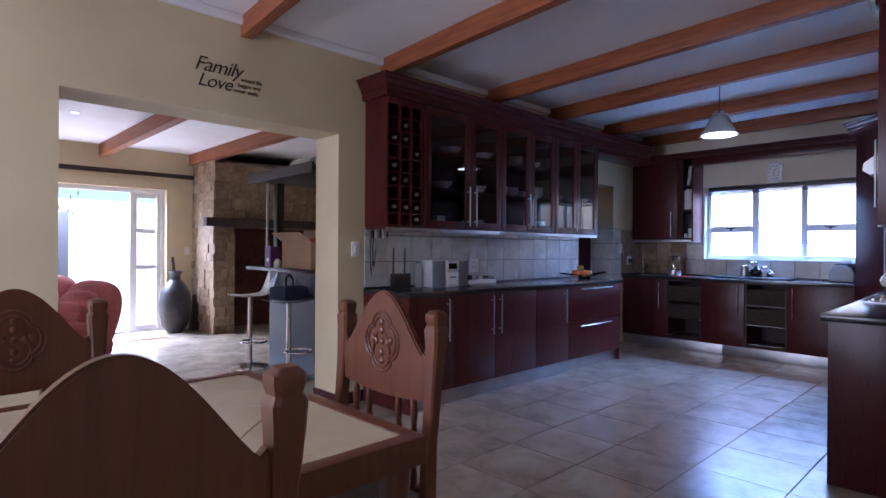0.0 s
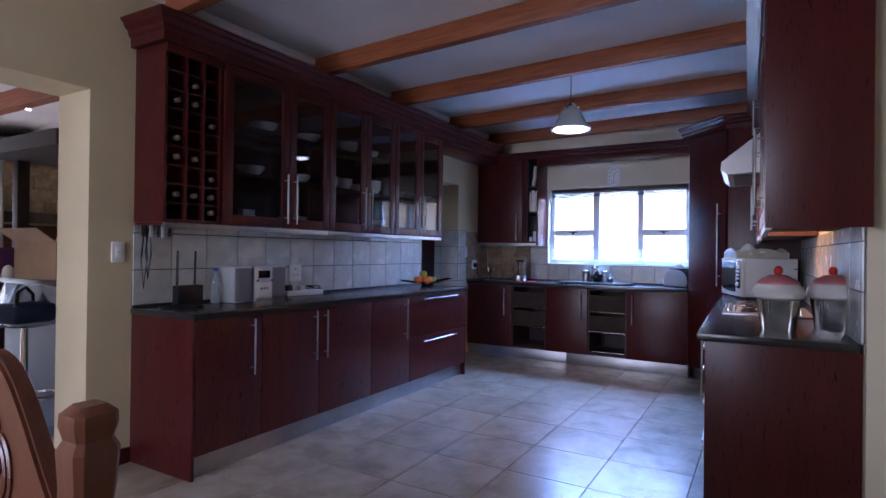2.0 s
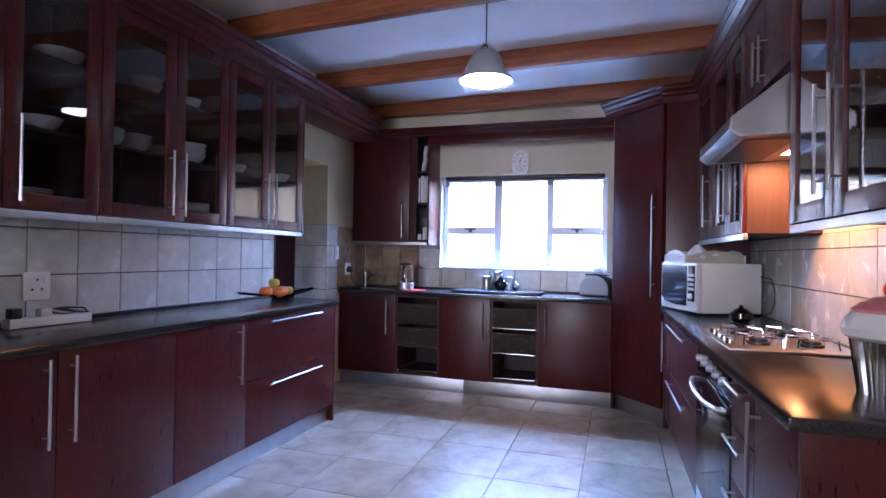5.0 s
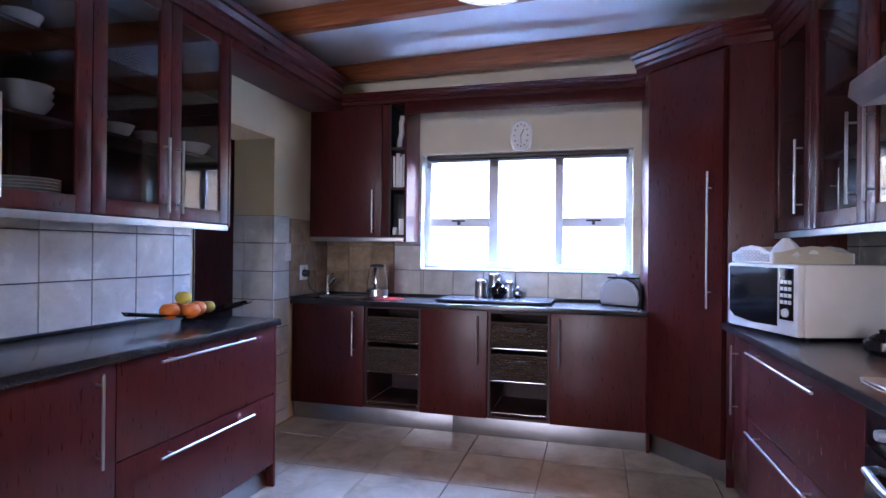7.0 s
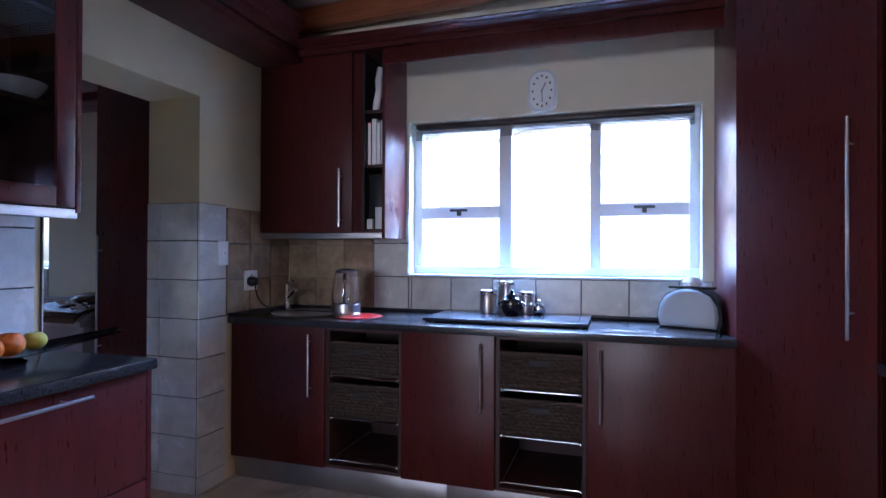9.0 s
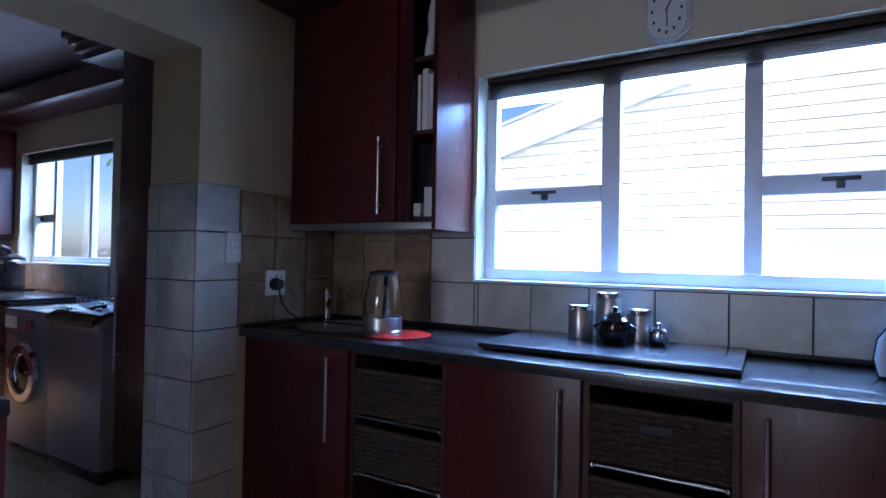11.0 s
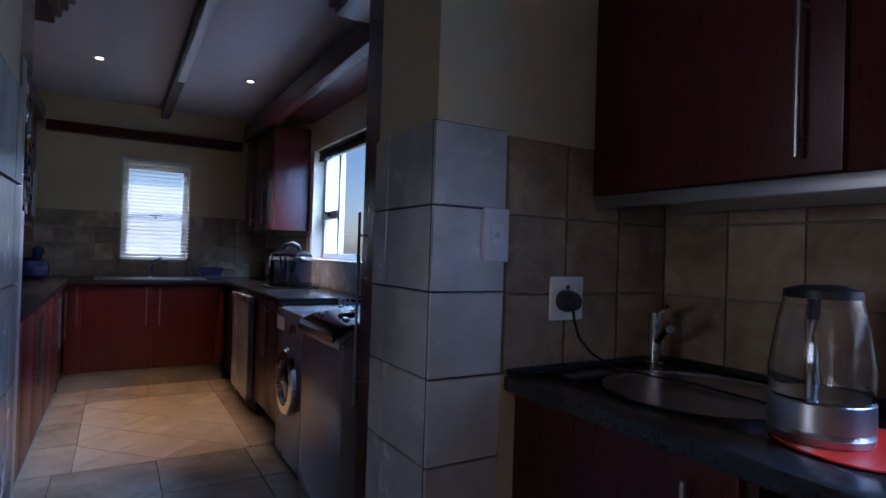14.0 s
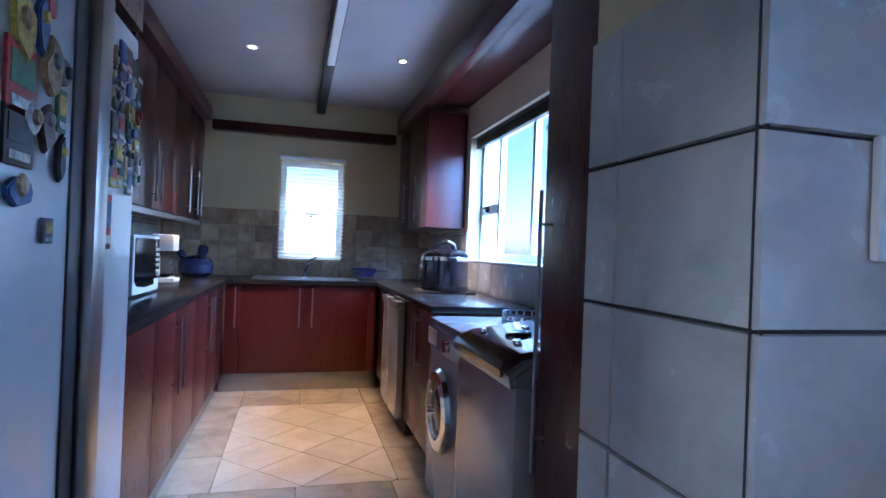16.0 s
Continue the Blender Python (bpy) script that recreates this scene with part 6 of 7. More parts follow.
def tray(m, label):
    t = thing("carved_tray", label, "tray", m)
    out = [(-0.15, 0.0), (-0.15, 0.05), (-0.12, 0.055), (-0.08, 0.075), (0.0, 0.085), (0.08, 0.075), (0.12, 0.055), (0.15, 0.05), (0.15, 0.0)]
    for y in (0.0, 0.40):
        e = part("end_board", prism(bmesh.new(), out, y, y + 0.012, 0.003), WHITE, t)
        bm = bmesh.new()
        for k in range(9):
            for z in (0.018, 0.036, 0.052 if 1 < k < 7 else 0.03):
                tube(bm, [(-0.12 + 0.03 * k + 0.012 * math.cos(a), y - 0.001, z + 0.008 * math.sin(a)) for a in [q * math.pi / 4 for q in range(9)]], 0.0022, 5)
        part("fretwork", bm, SILVER, e, "pierced scroll pattern")
    long_side = [(0.0125, 0.0), (0.0125, 0.05), (0.06, 0.055), (0.14, 0.075), (0.206, 0.082), (0.27, 0.075), (0.35, 0.055), (0.3995, 0.05), (0.3995, 0.0)]
    for x in (-0.15, 0.138):
        b = part("side_board", across(long_side, x, x + 0.012, 0.002), CREAMWOOD, t, "cream side board")
        part("cut_out", across([(0.18, 0.045), (0.19, 0.06), (0.206, 0.064), (0.222, 0.06), (0.232, 0.045)], x - 0.0015, x + 0.0135), WHITE, b, "pale arched cut-out")
    bpart("bottom", CREAMWOOD, t, (-0.137, 0.137, 0.0125, 0.3995, 0.0, 0.008), 0)
    return t
CREAMWOOD = plain("cream_painted_wood", (0.55, 0.50, 0.38), 0.55, vary=0.08, scale=12)
tray(at(6.66, 1.02, 1.2265, 200), "white carved wooden tray on the microwave")
solid("crumpled_bag", lathe(bmesh.new(), [(0.0, 0), (0.06, 0.004), (0.075, 0.03), (0.05, 0.075), (0.015, 0.11), (0.0, 0.112)], 7), PLASTIC, "crumpled white plastic bag inside the carved tray", "bag", at(6.62, 0.88, 1.2355))
bp = thing("small_pot", "small round black pot with a knobbed lid", "pot", at(6.08, 0.72, 0.9015))
part("body", lathe(bmesh.new(), [(0.04, 0), (0.06, 0.02), (0.058, 0.05), (0.04, 0.062)], 22), GLOSSBLACK, bp)
part("lid", lathe(bmesh.new(), [(0.042, 0.063), (0.02, 0.078), (0.01, 0.08), (0.013, 0.092), (0, 0.096)], 20), GLOSSBLACK, bp)
solid("microwave_cable", tube(bmesh.new(), [(6.36, 0.56, 1.15), (6.30, 0.52, 1.14), (6.24, 0.515, 1.08), (6.22, 0.52, 1.0), (6.26, 0.53, 0.94), (6.34, 0.56, 0.91)], 0.004, 6), BLACK, "black microwave cable against the tiles", "cable")

# ---- scullery things ----
for _x, _y in ((6.38, 7.40), (7.38, 7.31)):
    _d = thing("downlight", "round recessed downlight, lit", "light", at(_x, _y, 2.499), "scullery downlights")
    part("ring", lathe(bmesh.new(), [(0.042, 0.0), (0.042, -0.006), (0.025, -0.008), (0.025, 0.0)], 24), CHROME, _d)
    part("lens", lathe(bmesh.new(), [(0.024, -0.004), (0.0, -0.005)], 20), SPOTGLOW, _d, "glowing lens")
for _x, _y in ((1.76, 7.07), (3.95, 7.10)):
    _d = thing("downlight", "round recessed living room downlight, lit", "light", at(_x, _y, 2.619), "living room downlights")
    part("ring", lathe(bmesh.new(), [(0.045, 0.0), (0.045, -0.006), (0.034, -0.008), (0.034, 0.0)], 24), WHITE, _d)
    part("lens", lathe(bmesh.new(), [(0.033, -0.004), (0.0, -0.005)], 20), LAMPGLOW, _d, "glowing lens")
sk = thing("double_sink", "stainless steel double sink with a drainer", "sink", at(6.37, 8.17, 0.9005))
part("rim", boxes((0, 0.86, 0, 0.02, 0, 0.006), (0, 0.86, 0.40, 0.42, 0, 0.006), (0, 0.02, 0.02, 0.40, 0, 0.006), (0.40, 0.44, 0.02, 0.40, 0, 0.006), (0.84, 0.86, 0.02, 0.40, 0, 0.006), bev=0.002), STEEL, sk)
for _x0, _x1 in ((0.02, 0.40), (0.44, 0.84)):
    part("basin", boxes((_x0, _x1, 0.02, 0.40, 0.0005, 0.002)), plain("basin_steel", (0.22, 0.22, 0.23), 0.3, 1.0) if "basin_steel" not in bpy.data.materials else bpy.data.materials["basin_steel"], sk)
_t = thing("mixer_tap", "chrome mixer tap at the scullery sink", "tap", at(6.80, 8.63, 0.9005))
part("column", lathe(bmesh.new(), [(0.024, 0), (0.024, 0.012), (0.017, 0.016), (0.017, 0.12), (0, 0.125)], 18), CHROME, _t)
part("spout", tube(bmesh.new(), [(0, 0, 0.06), (0.01, -0.10, 0.10), (0.02, -0.19, 0.13), (0.022, -0.205, 0.115)], 0.011, 10), CHROME, _t)
part("lever", tube(bmesh.new(), [(0, 0, 0.12), (0.03, -0.02, 0.15), (0.09, -0.04, 0.185)], 0.007, 8), CHROME, _t)
dr = thing("dish_rack", "chrome wire dish rack with a purple basin", "dish rack", at(7.20, 8.33, 0.9065))
_bm = bmesh.new()
for _z in (0.01, 0.075):
    tube(_bm, [(0, 0, _z), (0.30, 0, _z), (0.30, 0.24, _z), (0, 0.24, _z), (0, 0, _z)], 0.003, 6)
part("rim", _bm, CHROME, dr)
for _k in range(13):
    part("wire", tube(bmesh.new(), [(0.025 * _k, 0, 0.075), (0.025 * _k, 0, 0.01), (0.025 * _k, 0.24, 0.01), (0.025 * _k, 0.24, 0.075)], 0.002, 5), CHROME, dr)
solid("basin", lathe(bmesh.new(), [(0.09, 0), (0.12, 0.07), (0.125, 0.075), (0.118, 0.075), (0.085, 0.006), (0, 0.006)], 24), plain("purple_plastic", (0.05, 0.03, 0.20), 0.4), "purple plastic basin in the dish rack", "basin", at(7.30, 8.47, 0.925))
ck = thing("multi_cooker", "black and steel electric multi-cooker", "cooker", at(7.70, 7.15, 0.9135))
part("body", lathe(bmesh.new(), [(0.14, 0), (0.155, 0.015), (0.158, 0.04), (0.158, 0.20), (0.162, 0.205), (0.162, 0.225)], 32), plain("blued_steel", (0.16, 0.17, 0.22), 0.16, 0.95), ck)
part("lid", lathe(bmesh.new(), [(0.163, 0.226), (0.155, 0.25), (0.11, 0.275), (0.04, 0.285), (0, 0.286)], 30), GLOSSBLACK, ck)
part("handle", tube(bmesh.new(), [(-0.07, 0.02, 0.27), (-0.05, 0.0, 0.315), (0, -0.01, 0.335), (0.05, 0.0, 0.315), (0.07, 0.02, 0.27)], 0.017, 10), BLACK, ck)
part("base_ring", lathe(bmesh.new(), [(0.161, 0.0), (0.163, 0.02), (0.161, 0.032), (0.157, 0.034)], 32), GLOSSBLACK, ck)
part("rim_ring", lathe(bmesh.new(), [(0.160, 0.196), (0.168, 0.203), (0.168, 0.226), (0.164, 0.23)], 32), CHROME, ck, "bright steel rim")
bpart("control_panel", GLOSSBLACK, ck, (-0.172, -0.15, -0.05, 0.05, 0.05, 0.19), 0.008)
for _y in (-1, 1):
    bpart("side_grip", BLACK, ck, (-0.03, 0.03, _y * 0.17 - 0.02, _y * 0.17 + 0.02, 0.20, 0.225), 0.008)
solid("chopping_board", boxes((7.52, 7.88, 7.00, 7.32, 0.9015, 0.913), bev=0.004), DARKWOOD, "wooden board under the multi-cooker", "board")
hen = thing("hen_tureen", "dark blue speckled pottery hen tureen", "tureen", at(5.93, 8.35, 0.9015))
SPECK = plain("speckled_blue", (0.018, 0.022, 0.06), 0.25, vary=0.9, scale=90)
part("dish", lathe(bmesh.new(), [(0.09, 0), (0.13, 0.03), (0.135, 0.09), (0.13, 0.10)], 26), SPECK, hen)
_bm = lathe(bmesh.new(), [(0.132, 0.101), (0.115, 0.14), (0.06, 0.165), (0, 0.17)], 26)
bmesh.ops.create_uvsphere(_bm, u_segments=14, v_segments=10, radius=0.042, matrix=Matrix.Translation((0.05, 0, 0.215)))
tube(_bm, [(0.04, 0, 0.16), (0.048, 0, 0.21)], 0.035, 10)
tube(_bm, [(-0.08, 0, 0.14), (-0.13, 0, 0.20)], 0.03, 8)
part("lid", _bm, SPECK, hen)
cm = thing("coffee_maker", "white drip coffee maker with a glass jug", "coffee maker", at(5.84, 7.58, 0.9015, 90))
bpart("base", PLASTIC, cm, (-0.09, 0.09, -0.10, 0.12, 0, 0.03), 0.008)
bpart("tower", PLASTIC, cm, (-0.09, 0.09, 0.05, 0.12, 0.03, 0.30), 0.01)
bpart("head", PLASTIC, cm, (-0.09, 0.09, -0.09, 0.05, 0.21, 0.32), 0.012)
part("jug", lathe(bmesh.new(), [(0.06, 0.032), (0.07, 0.06), (0.066, 0.13), (0.05, 0.165), (0.047, 0.165), (0.063, 0.13), (0.066, 0.06), (0.0, 0.036)], 24, Matrix.Translation((0, -0.02, 0))), GLASS, cm, "clear glass jug")
pb = thing("peg_basket", "pale blue mesh basket on the washing machine", "basket", at(7.70, 5.72, 0.8565))
_bm = bmesh.new()
for _z in (0.0, 0.03, 0.06):
    tube(_bm, [(0.11 * math.cos(a * math.pi / 10), 0.15 * math.sin(a * math.pi / 10), _z + 0.006) for a in range(21)], 0.005, 6)
part("hoops", _bm, plain("pale_blue_plastic", (0.35, 0.42, 0.62), 0.5), pb)
for _k in range(20):
    _a = _k * math.pi / 10
    part("stave", rod(bmesh.new(), (0.11 * math.cos(_a), 0.15 * math.sin(_a), 0.0), (0.11 * math.cos(_a), 0.15 * math.sin(_a), 0.068), 0.004, seg=6), PLASTIC, pb)

# magnets on the fridge; front plane x = 6.235
_rng = random.Random(11)
_cols = [plain("magnet_" + n, c, 0.45, vary=0.5, scale=60) for n, c in (("red", (0.40, 0.02, 0.02)), ("black", (0.02, 0.02, 0.025)), ("sand", (0.36, 0.24, 0.12)), ("yellow", (0.50, 0.36, 0.05)), ("white", (0.55, 0.55, 0.52)), ("blue", (0.04, 0.08, 0.25)), ("grey", (0.2, 0.2, 0.21)), ("brown", (0.10, 0.05, 0.03)), ("green", (0.06, 0.14, 0.05)))]
def magnet(y, z, w, h, shape, material, label):
    g = thing("fridge_magnet", label, "magnet", Matrix.Translation((6.2365, y, z)) @ pose(0, 0, 0, 0, 0, 90), "fridge magnets")
    if shape == 0:
        bpart("plaque", material, g, (-w / 2, w / 2, -0.008, -0.001, -h / 2, h / 2), 0.002)
        bpart("picture", _cols[_rng.randrange(9)], g, (-w * 0.4, w * 0.4, -0.0095, -0.0082, -h * 0.1, h * 0.35), 0)
        bpart("caption", _cols[4], g, (-w * 0.35, w * 0.35, -0.0095, -0.0082, -h * 0.4, -h * 0.25), 0)
    elif shape == 1:
        part("disc", lathe(bmesh.new(), [(w / 2, 0.001), (w / 2, 0.008), (w * 0.4, 0.012), (0, 0.012)], 16, pose(0, 0, 0, 90, 0, 0)), material, g)
        part("boss", lathe(bmesh.new(), [(w * 0.25, 0.0125), (w * 0.2, 0.02), (0, 0.021)], 12, pose(0, 0, 0, 90, 0, 0)), _cols[_rng.randrange(9)], g)
    elif shape == 2:
        part("ring", tube(bmesh.new(), [(w * 0.35 * math.cos(a * math.pi / 8), -0.005, h * 0.2 + w * 0.35 * math.sin(a * math.pi / 8)) for a in range(17)], 0.004, 6), CHROME, g)
        bpart("tag", material, g, (-w * 0.25, w * 0.25, -0.01, -0.002, -h / 2, h * 0.05), 0.003)
    else:
        pts = [(w / 2 * (0.6 + 0.4 * _rng.random()) * math.cos(a * math.pi / 5), h / 2 * (0.6 + 0.4 * _rng.random()) * math.sin(a * math.pi / 5)) for a in range(10)]
        part("figure", prism(bmesh.new(), pts, -0.014, -0.001, 0.003), material, g)
        part("detail", lathe(bmesh.new(), [(w * 0.2, 0.0145), (w * 0.15, 0.02), (0, 0.021)], 10, pose(0, 0, h * 0.12, 90, 0, 0)), _cols[_rng.randrange(9)], g)
    return g
_lab = ("small printed souvenir magnet on the fridge", "round souvenir magnet on the fridge", "key-ring magnet hanging on the fridge", "shaped souvenir magnet on the fridge")
for _y, _z, _w, _h, _sh, _c in ((4.606, 1.535, 0.085, 0.10, 3, 3), (4.678, 1.565, 0.05, 0.10, 3, 5), (4.617, 1.445, 0.09, 0.10, 0, 0), (4.735, 1.50, 0.075, 0.11, 3, 2), (4.79, 1.51, 0.045, 0.08, 1, 6), (4.66, 1.39, 0.05, 0.06, 1, 4), (4.715, 1.385, 0.06, 0.09, 3, 7),
                                (4.613, 1.345, 0.085, 0.08, 0, 1), (4.782, 1.335, 0.04, 0.09, 3, 1), (4.785, 1.43, 0.035, 0.07, 0, 8), (4.612, 1.255, 0.085, 0.055, 3, 5), (4.742, 1.187, 0.035, 0.04, 0, 6), (4.56, 1.62, 0.06, 0.08, 0, 2), (4.64, 1.645, 0.05, 0.06, 0, 1), (4.72, 1.64, 0.05, 0.07, 2, 0)):
    magnet(_y, _z, _w * 1.25, _h * 1.25, _sh, _cols[_c], _lab[_sh])
for _k in range(36):
    _sh = _rng.randrange(4)
    magnet(5.055 + 0.052 * (_k % 6) + _rng.uniform(-0.015, 0.015), 1.66 - 0.062 * (_k // 6) + _rng.uniform(-0.015, 0.015), _rng.uniform(0.04, 0.066), _rng.uniform(0.055, 0.085), _sh, _cols[_rng.randrange(9)], _lab[_sh])
magnet(5.08, 1.22, 0.07, 0.14, 0, _cols[0], "red printed leaflet held on the fridge")

# ---- living room things ----
INK = plain("black_vinyl", (0.03, 0.025, 0.02), 0.6)
def lettering(body, x, z, size, slant=0.0, stretch=1.0):
    cu = bpy.data.curves.new("lettering", "FONT")
    cu.body, cu.size, cu.shear, cu.extrude, cu.space_character = body, size, slant, 0.0008, 0.92
    cu.materials.append(INK)
    return cu, Matrix.Translation((x, LW - 0.0025, z)) @ pose(0, 0, 0, 90, 0, 0) @ Matrix.Diagonal((stretch, 1, 1, 1))
sign = thing("wall_sticker", "black vinyl wall lettering reading Family Love", "wall sticker", at(0, 0))
for _t, _x, _z, _sz, _sl in (("Family", 1.845, 2.38, 0.135, 0.35), ("Love", 1.865, 2.28, 0.125, 0.35), ("where life", 2.155, 2.36, 0.042, 0), ("begins and", 2.135, 2.32, 0.042, 0), ("never ends.", 2.105, 2.28, 0.042, 0)):
    _cu, _m = lettering(_t, _x, _z, _sz, _sl)
    _o = new("lettering", _cu)
    _o.parent, _o.matrix_basis = sign, _m
bag = thing("gift_bag", "purple gift bag on the bar", "bag", at(3.10, 5.36, 1.041))
bpart("bag_body", PURPLE, bag, (-0.05, 0.05, -0.06, 0.06, 0, 0.20), 0.004)
part("handle", tube(bmesh.new(), [(-0.05, -0.03, 0.20), (-0.05, 0, 0.26), (-0.05, 0.03, 0.20)], 0.003, 6), PLASTIC, bag)
part("heart", lathe(bmesh.new(), [(0.02, 0.0), (0.018, 0.002), (0, 0.002)], 14, pose(-0.0505, 0, 0.07, 0, -90, 0)), PLASTIC, bag)
cb = thing("cardboard_box", "open cardboard box on the bar", "box", at(3.22, 4.83, 1.041, 6))
for _b in ((-0.17, 0.17, -0.22, -0.215, 0, 0.24), (-0.17, 0.17, 0.215, 0.22, 0, 0.24), (-0.17, -0.165, -0.215, 0.215, 0, 0.24), (0.165, 0.17, -0.215, 0.215, 0, 0.24)):
    bpart("side", CARD, cb, _b, 0)
bpart("bottom", CARD, cb, (-0.165, 0.165, -0.215, 0.215, 0, 0.005), 0)
_bm = box(bmesh.new(), -0.17, -0.165, -0.215, 0.215, 0, 0.14)
bmesh.ops.rotate(_bm, verts=_bm.verts, cent=(-0.17, 0, 0), matrix=Matrix.Rotation(radians(-55), 3, "Y"))
bmesh.ops.translate(_bm, verts=_bm.verts, vec=(0, 0, 0.24))
part("flap", _bm, CARD, cb)
solid("red_bowl", lathe(bmesh.new(), [(0.05, 0), (0.10, 0.05), (0.12, 0.12), (0.10, 0.16), (0, 0.17)], 22), RED, "red plastic container in the cardboard box", "container", at(3.25, 4.72, 1.16))
solid("jar", lathe(bmesh.new(), [(0.03, 0), (0.035, 0.02), (0.03, 0.06), (0.015, 0.08), (0, 0.085)], 16), PLASTIC, "small white jar on the bar", "jar", at(3.03, 5.12, 1.041))
hb = thing("handbag", "navy handbag lying on a bar stool", "bag", at(3.06, 4.95, 0.752, 10))
bpart("bag_body", NAVY, hb, (-0.15, 0.13, -0.13, 0.11, 0, 0.13), 0.04)
part("strap", tube(bmesh.new(), [(-0.12, -0.10, 0.11), (-0.08, -0.05, 0.20), (0.0, 0.0, 0.23), (0.08, 0.05, 0.18), (0.10, 0.08, 0.10)], 0.012, 8), BLACK, hb)
for _x, _y, _r, _m in ((3.35, 5.65, 0.11, BLACK), (3.35, 5.40, 0.10, plain("maroon_cloth", (0.10, 0.02, 0.03), 0.8)), (3.30, 5.15, 0.12, PLASTIC), (3.35, 4.85, 0.13, plain("grey_cloth", (0.3, 0.3, 0.32), 0.85))):
    _bm = bmesh.new()
    bmesh.ops.create_icosphere(_bm, subdivisions=3, radius=_r)
    for _v in _bm.verts:
        _v.co *= 1 + 0.22 * noise.noise(_v.co * 14 + Vector((_x, _y, 0)))
        _v.co.z = max(_v.co.z * 0.7, -_r * 0.45)
    solid("folded_cloth", _bm, _m, "bundled cloth lying on the bar canopy", "cloth", at(_x, _y, 1.961 + _r * 0.45))
for _k in range(4):
    solid("fire_log", rod(bmesh.new(), (3.52 + 0.05 * (_k % 2), 8.75 - 0.07 * (_k // 2), 0.0), (3.56 + 0.05 * (_k % 2), 8.80 - 0.07 * (_k // 2), 0.40 + 0.06 * (_k % 3)), 0.035, 0.03, 9), DARKWOOD, "split log standing beside the vase", "log")
solid("door_mat", boxes((2.55, 3.05, 8.25, 8.60, 0.001, 0.012), bev=0.003), CARD, "small woven door mat", "mat")
solid("grill", boxes((1.75, 2.25, 10.2, 10.7, -0.14, 1.75), bev=0.02), plain("dark_unit", (0.03, 0.035, 0.05), 0.5), "dark cabinet standing outside the sliding door", "cabinet")
# shrubs beyond the scullery window and the sliding door
def shrub(m, r, h, n, seed):
    t = thing("shrub", "leafy green shrub outside the window", "shrub", m)
    part("trunk", rod(bmesh.new(), (0, 0, 0), (0.05, 0.03, h), 0.05, 0.02, 8), DARKWOOD, t)
    rng = random.Random(seed)
    bm = bmesh.new()
    for _ in range(n):
        p = Vector((rng.gauss(0, r * 0.5), rng.gauss(0, r * 0.5), h + rng.gauss(0, r * 0.45)))
        q = Euler((rng.uniform(0, 6), rng.uniform(0, 6), rng.uniform(0, 6))).to_matrix()
        s = rng.uniform(0.04, 0.08)
        bm.faces.new([bm.verts.new(p + q @ Vector(c)) for c in ((-s, 0, 0), (0, -s * 0.4, 0.01), (s, 0, 0), (0, s * 0.4, 0.01))])
    tagged(part("crown", bm, GREEN, t, smooth=0), kind="stuff")
    return t
shrub(at(10.6, 8.4, -0.14), 0.9, 2.6, 900, 2)
shrub(at(1.55, 11.4, -0.14), 0.7, 2.3, 700, 3)


# ---- tiles of floors and walls ----
def tile_mesh(w, h, d, material, name):
    bm = bmesh.new()
    c = 0.0015
    low = [bm.verts.new((x, y, 0)) for x, y in ((0, 0), (w, 0), (w, h), (0, h))]
    high = [bm.verts.new((x, y, d)) for x, y in ((c, c), (w - c, c), (w - c, h - c), (c, h - c))]
    bm.faces.new(high)
    for k in range(4):
        j = (k + 1) % 4
        bm.faces.new((low[k], low[j], high[j], high[k]))
    return mesh_of(bm, material, name, 0)


_tiles = {}
def lay(parent, m, w, h, d, material):
    key = (round(w, 3), round(h, 3), d, material.name)
    if key not in _tiles:
        _tiles[key] = tile_mesh(w, h, d, material, "tile")
    ob = new("tile", _tiles[key])
    ob.parent, ob.matrix_basis = parent, m
    return ob


def grid(lo, hi, step, start):
    """Cuts lo..hi at start + n * step."""
    k = math.floor((lo - start) / step) + 1
    cuts = [lo]
    while start + k * step < hi - 1e-6:
        if start + k * step > lo + 0.01:
            cuts.append(start + k * step)
        k += 1
    return list(zip(cuts, cuts[1:] + [hi]))


def wall_tiles(name, frame_m, u0, u1, v0, v1, du, dv, us, vs, material, gap=0.004, d=0.007, bed=GROUT):
    """Tiles on a wall: frame_m maps (u, v, out) to the place."""
    base = tagged(new(name, mesh_of(boxes((u0, u1, v0, v1, 0.001, 0.004)), bed, name, 0)), "grouted wall tiles", "tiles", kind="structure")
    base.matrix_basis = frame_m
    for a, b in grid(u0, u1, du, us):
        for c, e in grid(v0, v1, dv, vs):
            if b - a > 0.012 and e - c > 0.012:
                lay(base, Matrix.Translation((a + gap / 2, c + gap / 2, 0.004)), b - a - gap, e - c - gap, d, material)
    return base


def on_wall(origin, u, v):
    n = Vector(u).cross(Vector(v))
    return Matrix.Translation(origin) @ Matrix(((u[0], v[0], n[0], 0), (u[1], v[1], n[1], 0), (u[2], v[2], n[2], 0), (0, 0, 0, 1)))


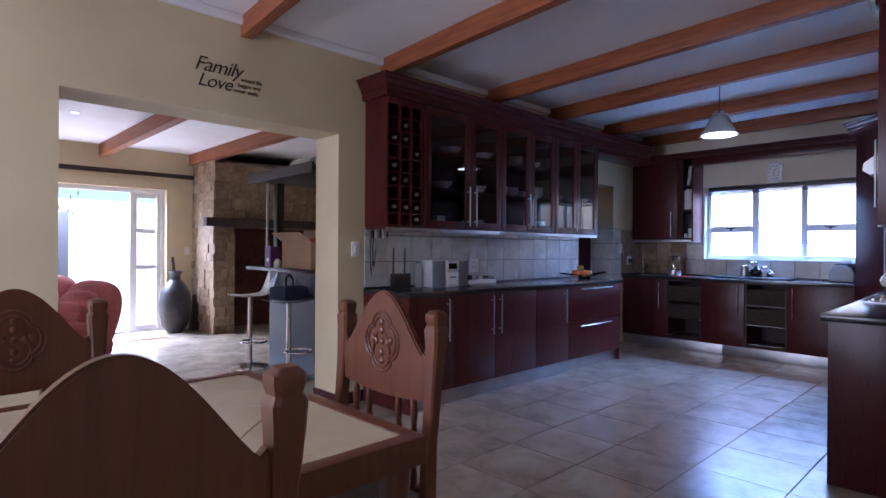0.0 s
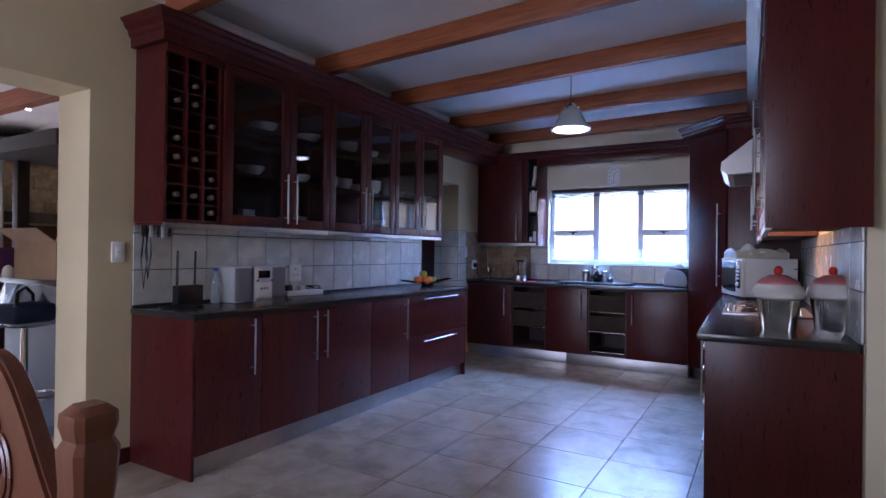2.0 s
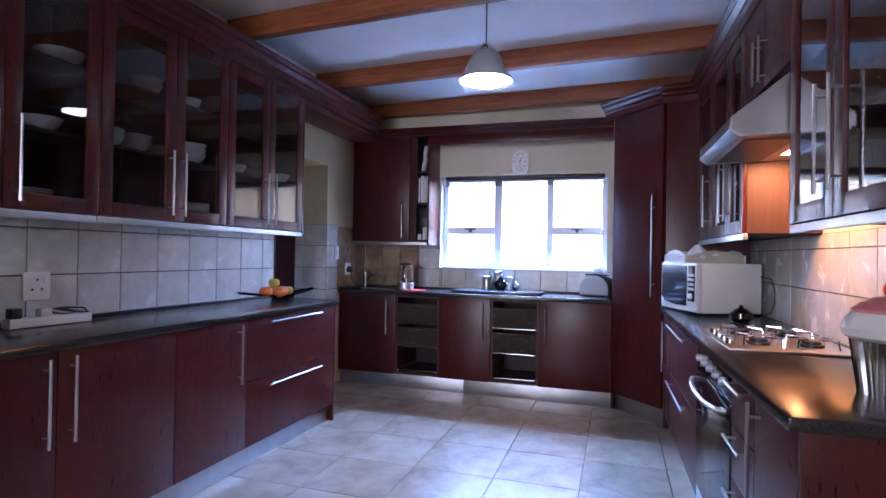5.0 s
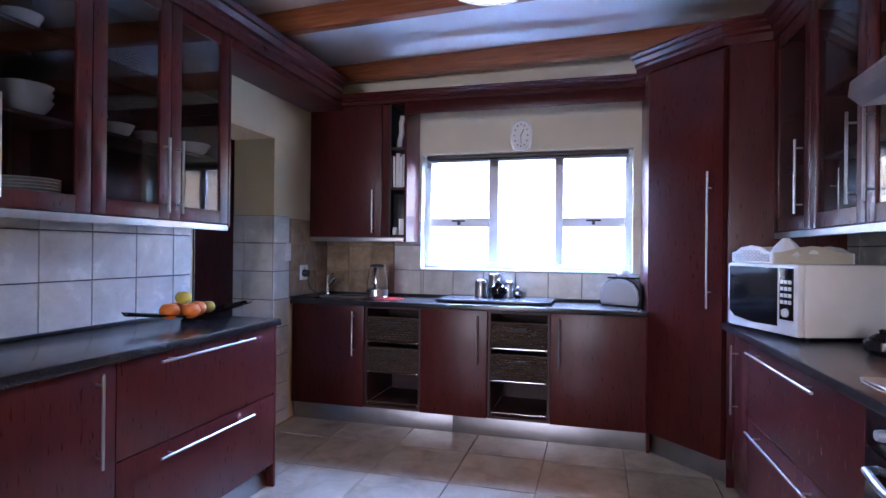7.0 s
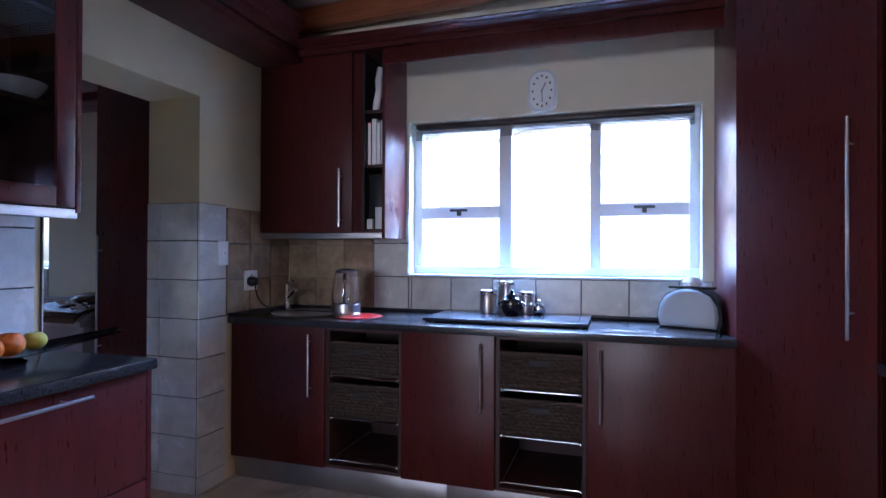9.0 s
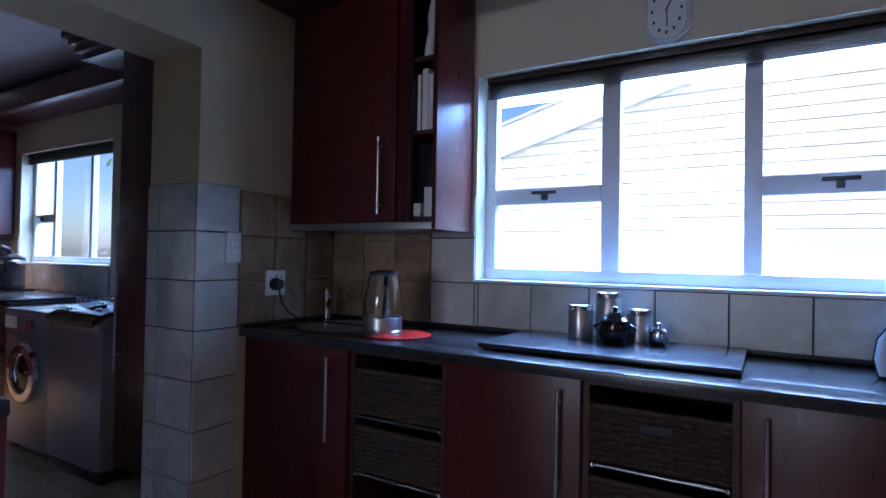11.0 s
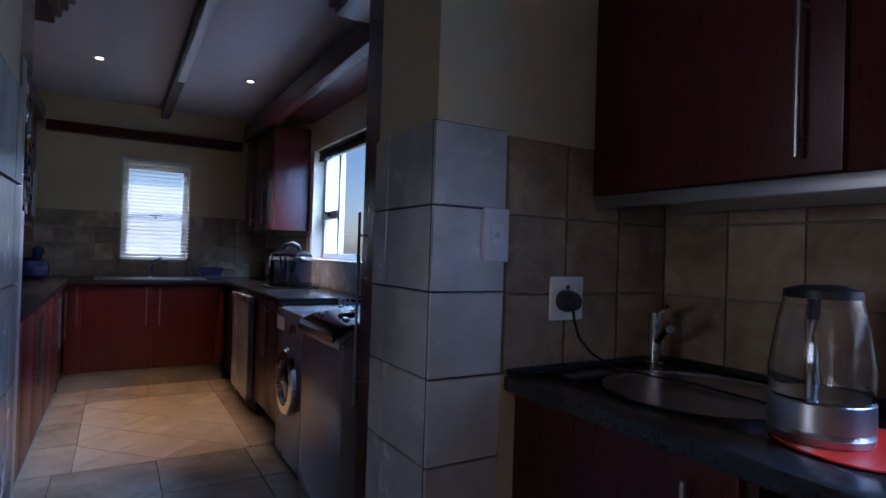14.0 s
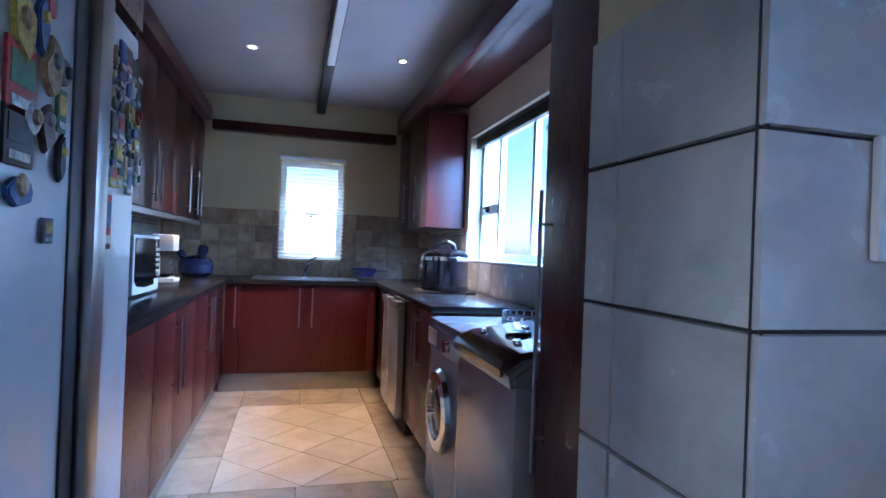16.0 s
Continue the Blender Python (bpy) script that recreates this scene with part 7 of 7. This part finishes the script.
FACE_MY = on_wall((0, LW, 0), (1, 0, 0), (0, 0, 1))      # faces -y
FACE_MX = on_wall((XW, 0, 0), (0, -1, 0), (0, 0, 1))     # faces -x, u = -y
FACE_PY = SKEW @ on_wall((0, RW, 0), (-1, 0, 0), (0, 0, 1))     # faces +y, u = -x
PIER = on_wall((7.16, 0, 0), (0, -1, 0), (0, 0, 1))
TV = 0.2033
wall_tiles("splashback", FACE_MY, 3.185, 6.315, 0.90, 1.384, 0.25, 0.219, 5.178, 0.901, WALLTILE)
wall_tiles("jamb_tiles", on_wall((6.34, 0, 0), (0, 1, 0), (0, 0, 1)), LW - 0.008, LB, 0.0, 1.51, 0.25, TV, 3.952, 0.905, WALLTILE)
wall_tiles("pier_tiles", FACE_MY, 7.148, 7.358, 0.0, 1.51, 0.25, TV, 7.148, 0.905, WALLTILE)
wall_tiles("pier_tiles", PIER, -4.288, -3.952, 0.0, 1.51, 0.25, TV, -3.952 - 0.25, 0.905, WALLTILE)
wall_tiles("stone_splashback", FACE_MY, 7.36, 7.969, 0.90, 1.50, 0.20, 0.20, 7.36, 0.90, STONE, 0.005, 0.008, FLOORGROUT)
wall_tiles("stone_splashback", FACE_MX, -3.945, -3.34, 0.90, 1.34, 0.20, 0.20, -3.945, 0.90, STONE, 0.005, 0.008, FLOORGROUT)
wall_tiles("splashback", FACE_MX, -3.34, -3.11, 0.90, 1.50, 0.25, TV, -3.34, 0.905, WALLTILE)
wall_tiles("splashback", FACE_MX, -3.11, -1.43, 0.90, 1.11, 0.25, 0.21, -3.09, 0.90, WALLTILE)
wall_tiles("splashback", FACE_PY, -6.98, -4.03, 0.90, 1.384, 0.25, TV, -5.59, 0.905, WALLTILE)
wall_tiles("stone_splashback", on_wall((0, 8.73, 0), (1, 0, 0), (0, 0, 1)), 5.575, 6.555, 0.90, 1.49, 0.15, 0.15, 5.90, 0.90, SCULSTONE, 0.004, 0.008, FLOORGROUT)
wall_tiles("stone_splashback", on_wall((0, 8.73, 0), (1, 0, 0), (0, 0, 1)), 6.555, 7.115, 0.90, 1.06, 0.15, 0.15, 5.90, 0.90, SCULSTONE, 0.004, 0.008, FLOORGROUT)
wall_tiles("stone_splashback", on_wall((0, 8.73, 0), (1, 0, 0), (0, 0, 1)), 7.115, 7.955, 0.90, 1.49, 0.15, 0.15, 5.90, 0.90, SCULSTONE, 0.004, 0.008, FLOORGROUT)
wall_tiles("splashback", FACE_MX, -8.70, -7.52, 0.90, 1.34, 0.25, TV, -7.45, 0.905, WALLTILE)
wall_tiles("splashback", FACE_MX, -7.52, -6.10, 0.90, 1.11, 0.25, 0.21, -7.45, 0.90, WALLTILE)
wall_tiles("splashback", on_wall((5.56, 0, 0), (0, 1, 0), (0, 0, 1)), 5.40, 8.71, 0.90, 1.35, 0.25, TV, 5.40, 0.905, WALLTILE)

ground_floor = bpy.data.objects["floor"]
def floor_field(x0, x1, y0, y1, step, sx, sy, gap=0.003):
    for a, b in grid(x0, x1, step, sx):
        for c, e in grid(y0, y1, step, sy):
            if b - a > 0.02 and e - c > 0.02:
                lay(ground_floor, Matrix.Translation((a + gap / 2, c + gap / 2, -0.012)), b - a - gap, e - c - gap, 0.012, FLOOR)
floor_field(0.0, 7.96, RW, LB, 0.4725, 4.72, 1.565)
floor_field(5.57, 7.96, LB, 6.29, 0.4725, 6.75, 6.29)
floor_field(5.57, 6.36, 6.29, 8.72, 0.4725, 6.36, 6.29)
floor_field(7.26, 7.96, 6.29, 8.72, 0.4725, 7.26, 6.29)
floor_field(6.36, 7.26, 7.74, 8.72, 0.4725, 6.78, 7.74)
for _q in diamonds(6.36, 7.26, 6.292, 7.74, 0.325, 0.003, 6.785, 6.99):
    _bm, (_cx, _cy) = slab(_q, -0.012, 0.0)
    part("tile", _bm, PALEFLOOR, ground_floor, smooth=0).location = (_cx, _cy, 0)
# the rest of the floor, out of the way, as one sheet of tiles
_bm = bmesh.new()
for _x0, _x1, _y0, _y1 in ((-2.3, 0.0, RW, LB), (-2.3, 3.715, -1.2, RW), (-2.3, 5.36, LB, 8.95)):
    for _a, _b in grid(_x0, _x1, 0.4725, 4.72):
        for _c2, _e in grid(_y0, _y1, 0.4725, 1.565):
            box(_bm, _a + 0.002, _b - 0.002, _c2 + 0.002, _e - 0.002, -0.012, -0.0005)
_rest = part("far_tiles", _bm, FLOOR, ground_floor, smooth=0)
tagged(_rest, kind="stuff")
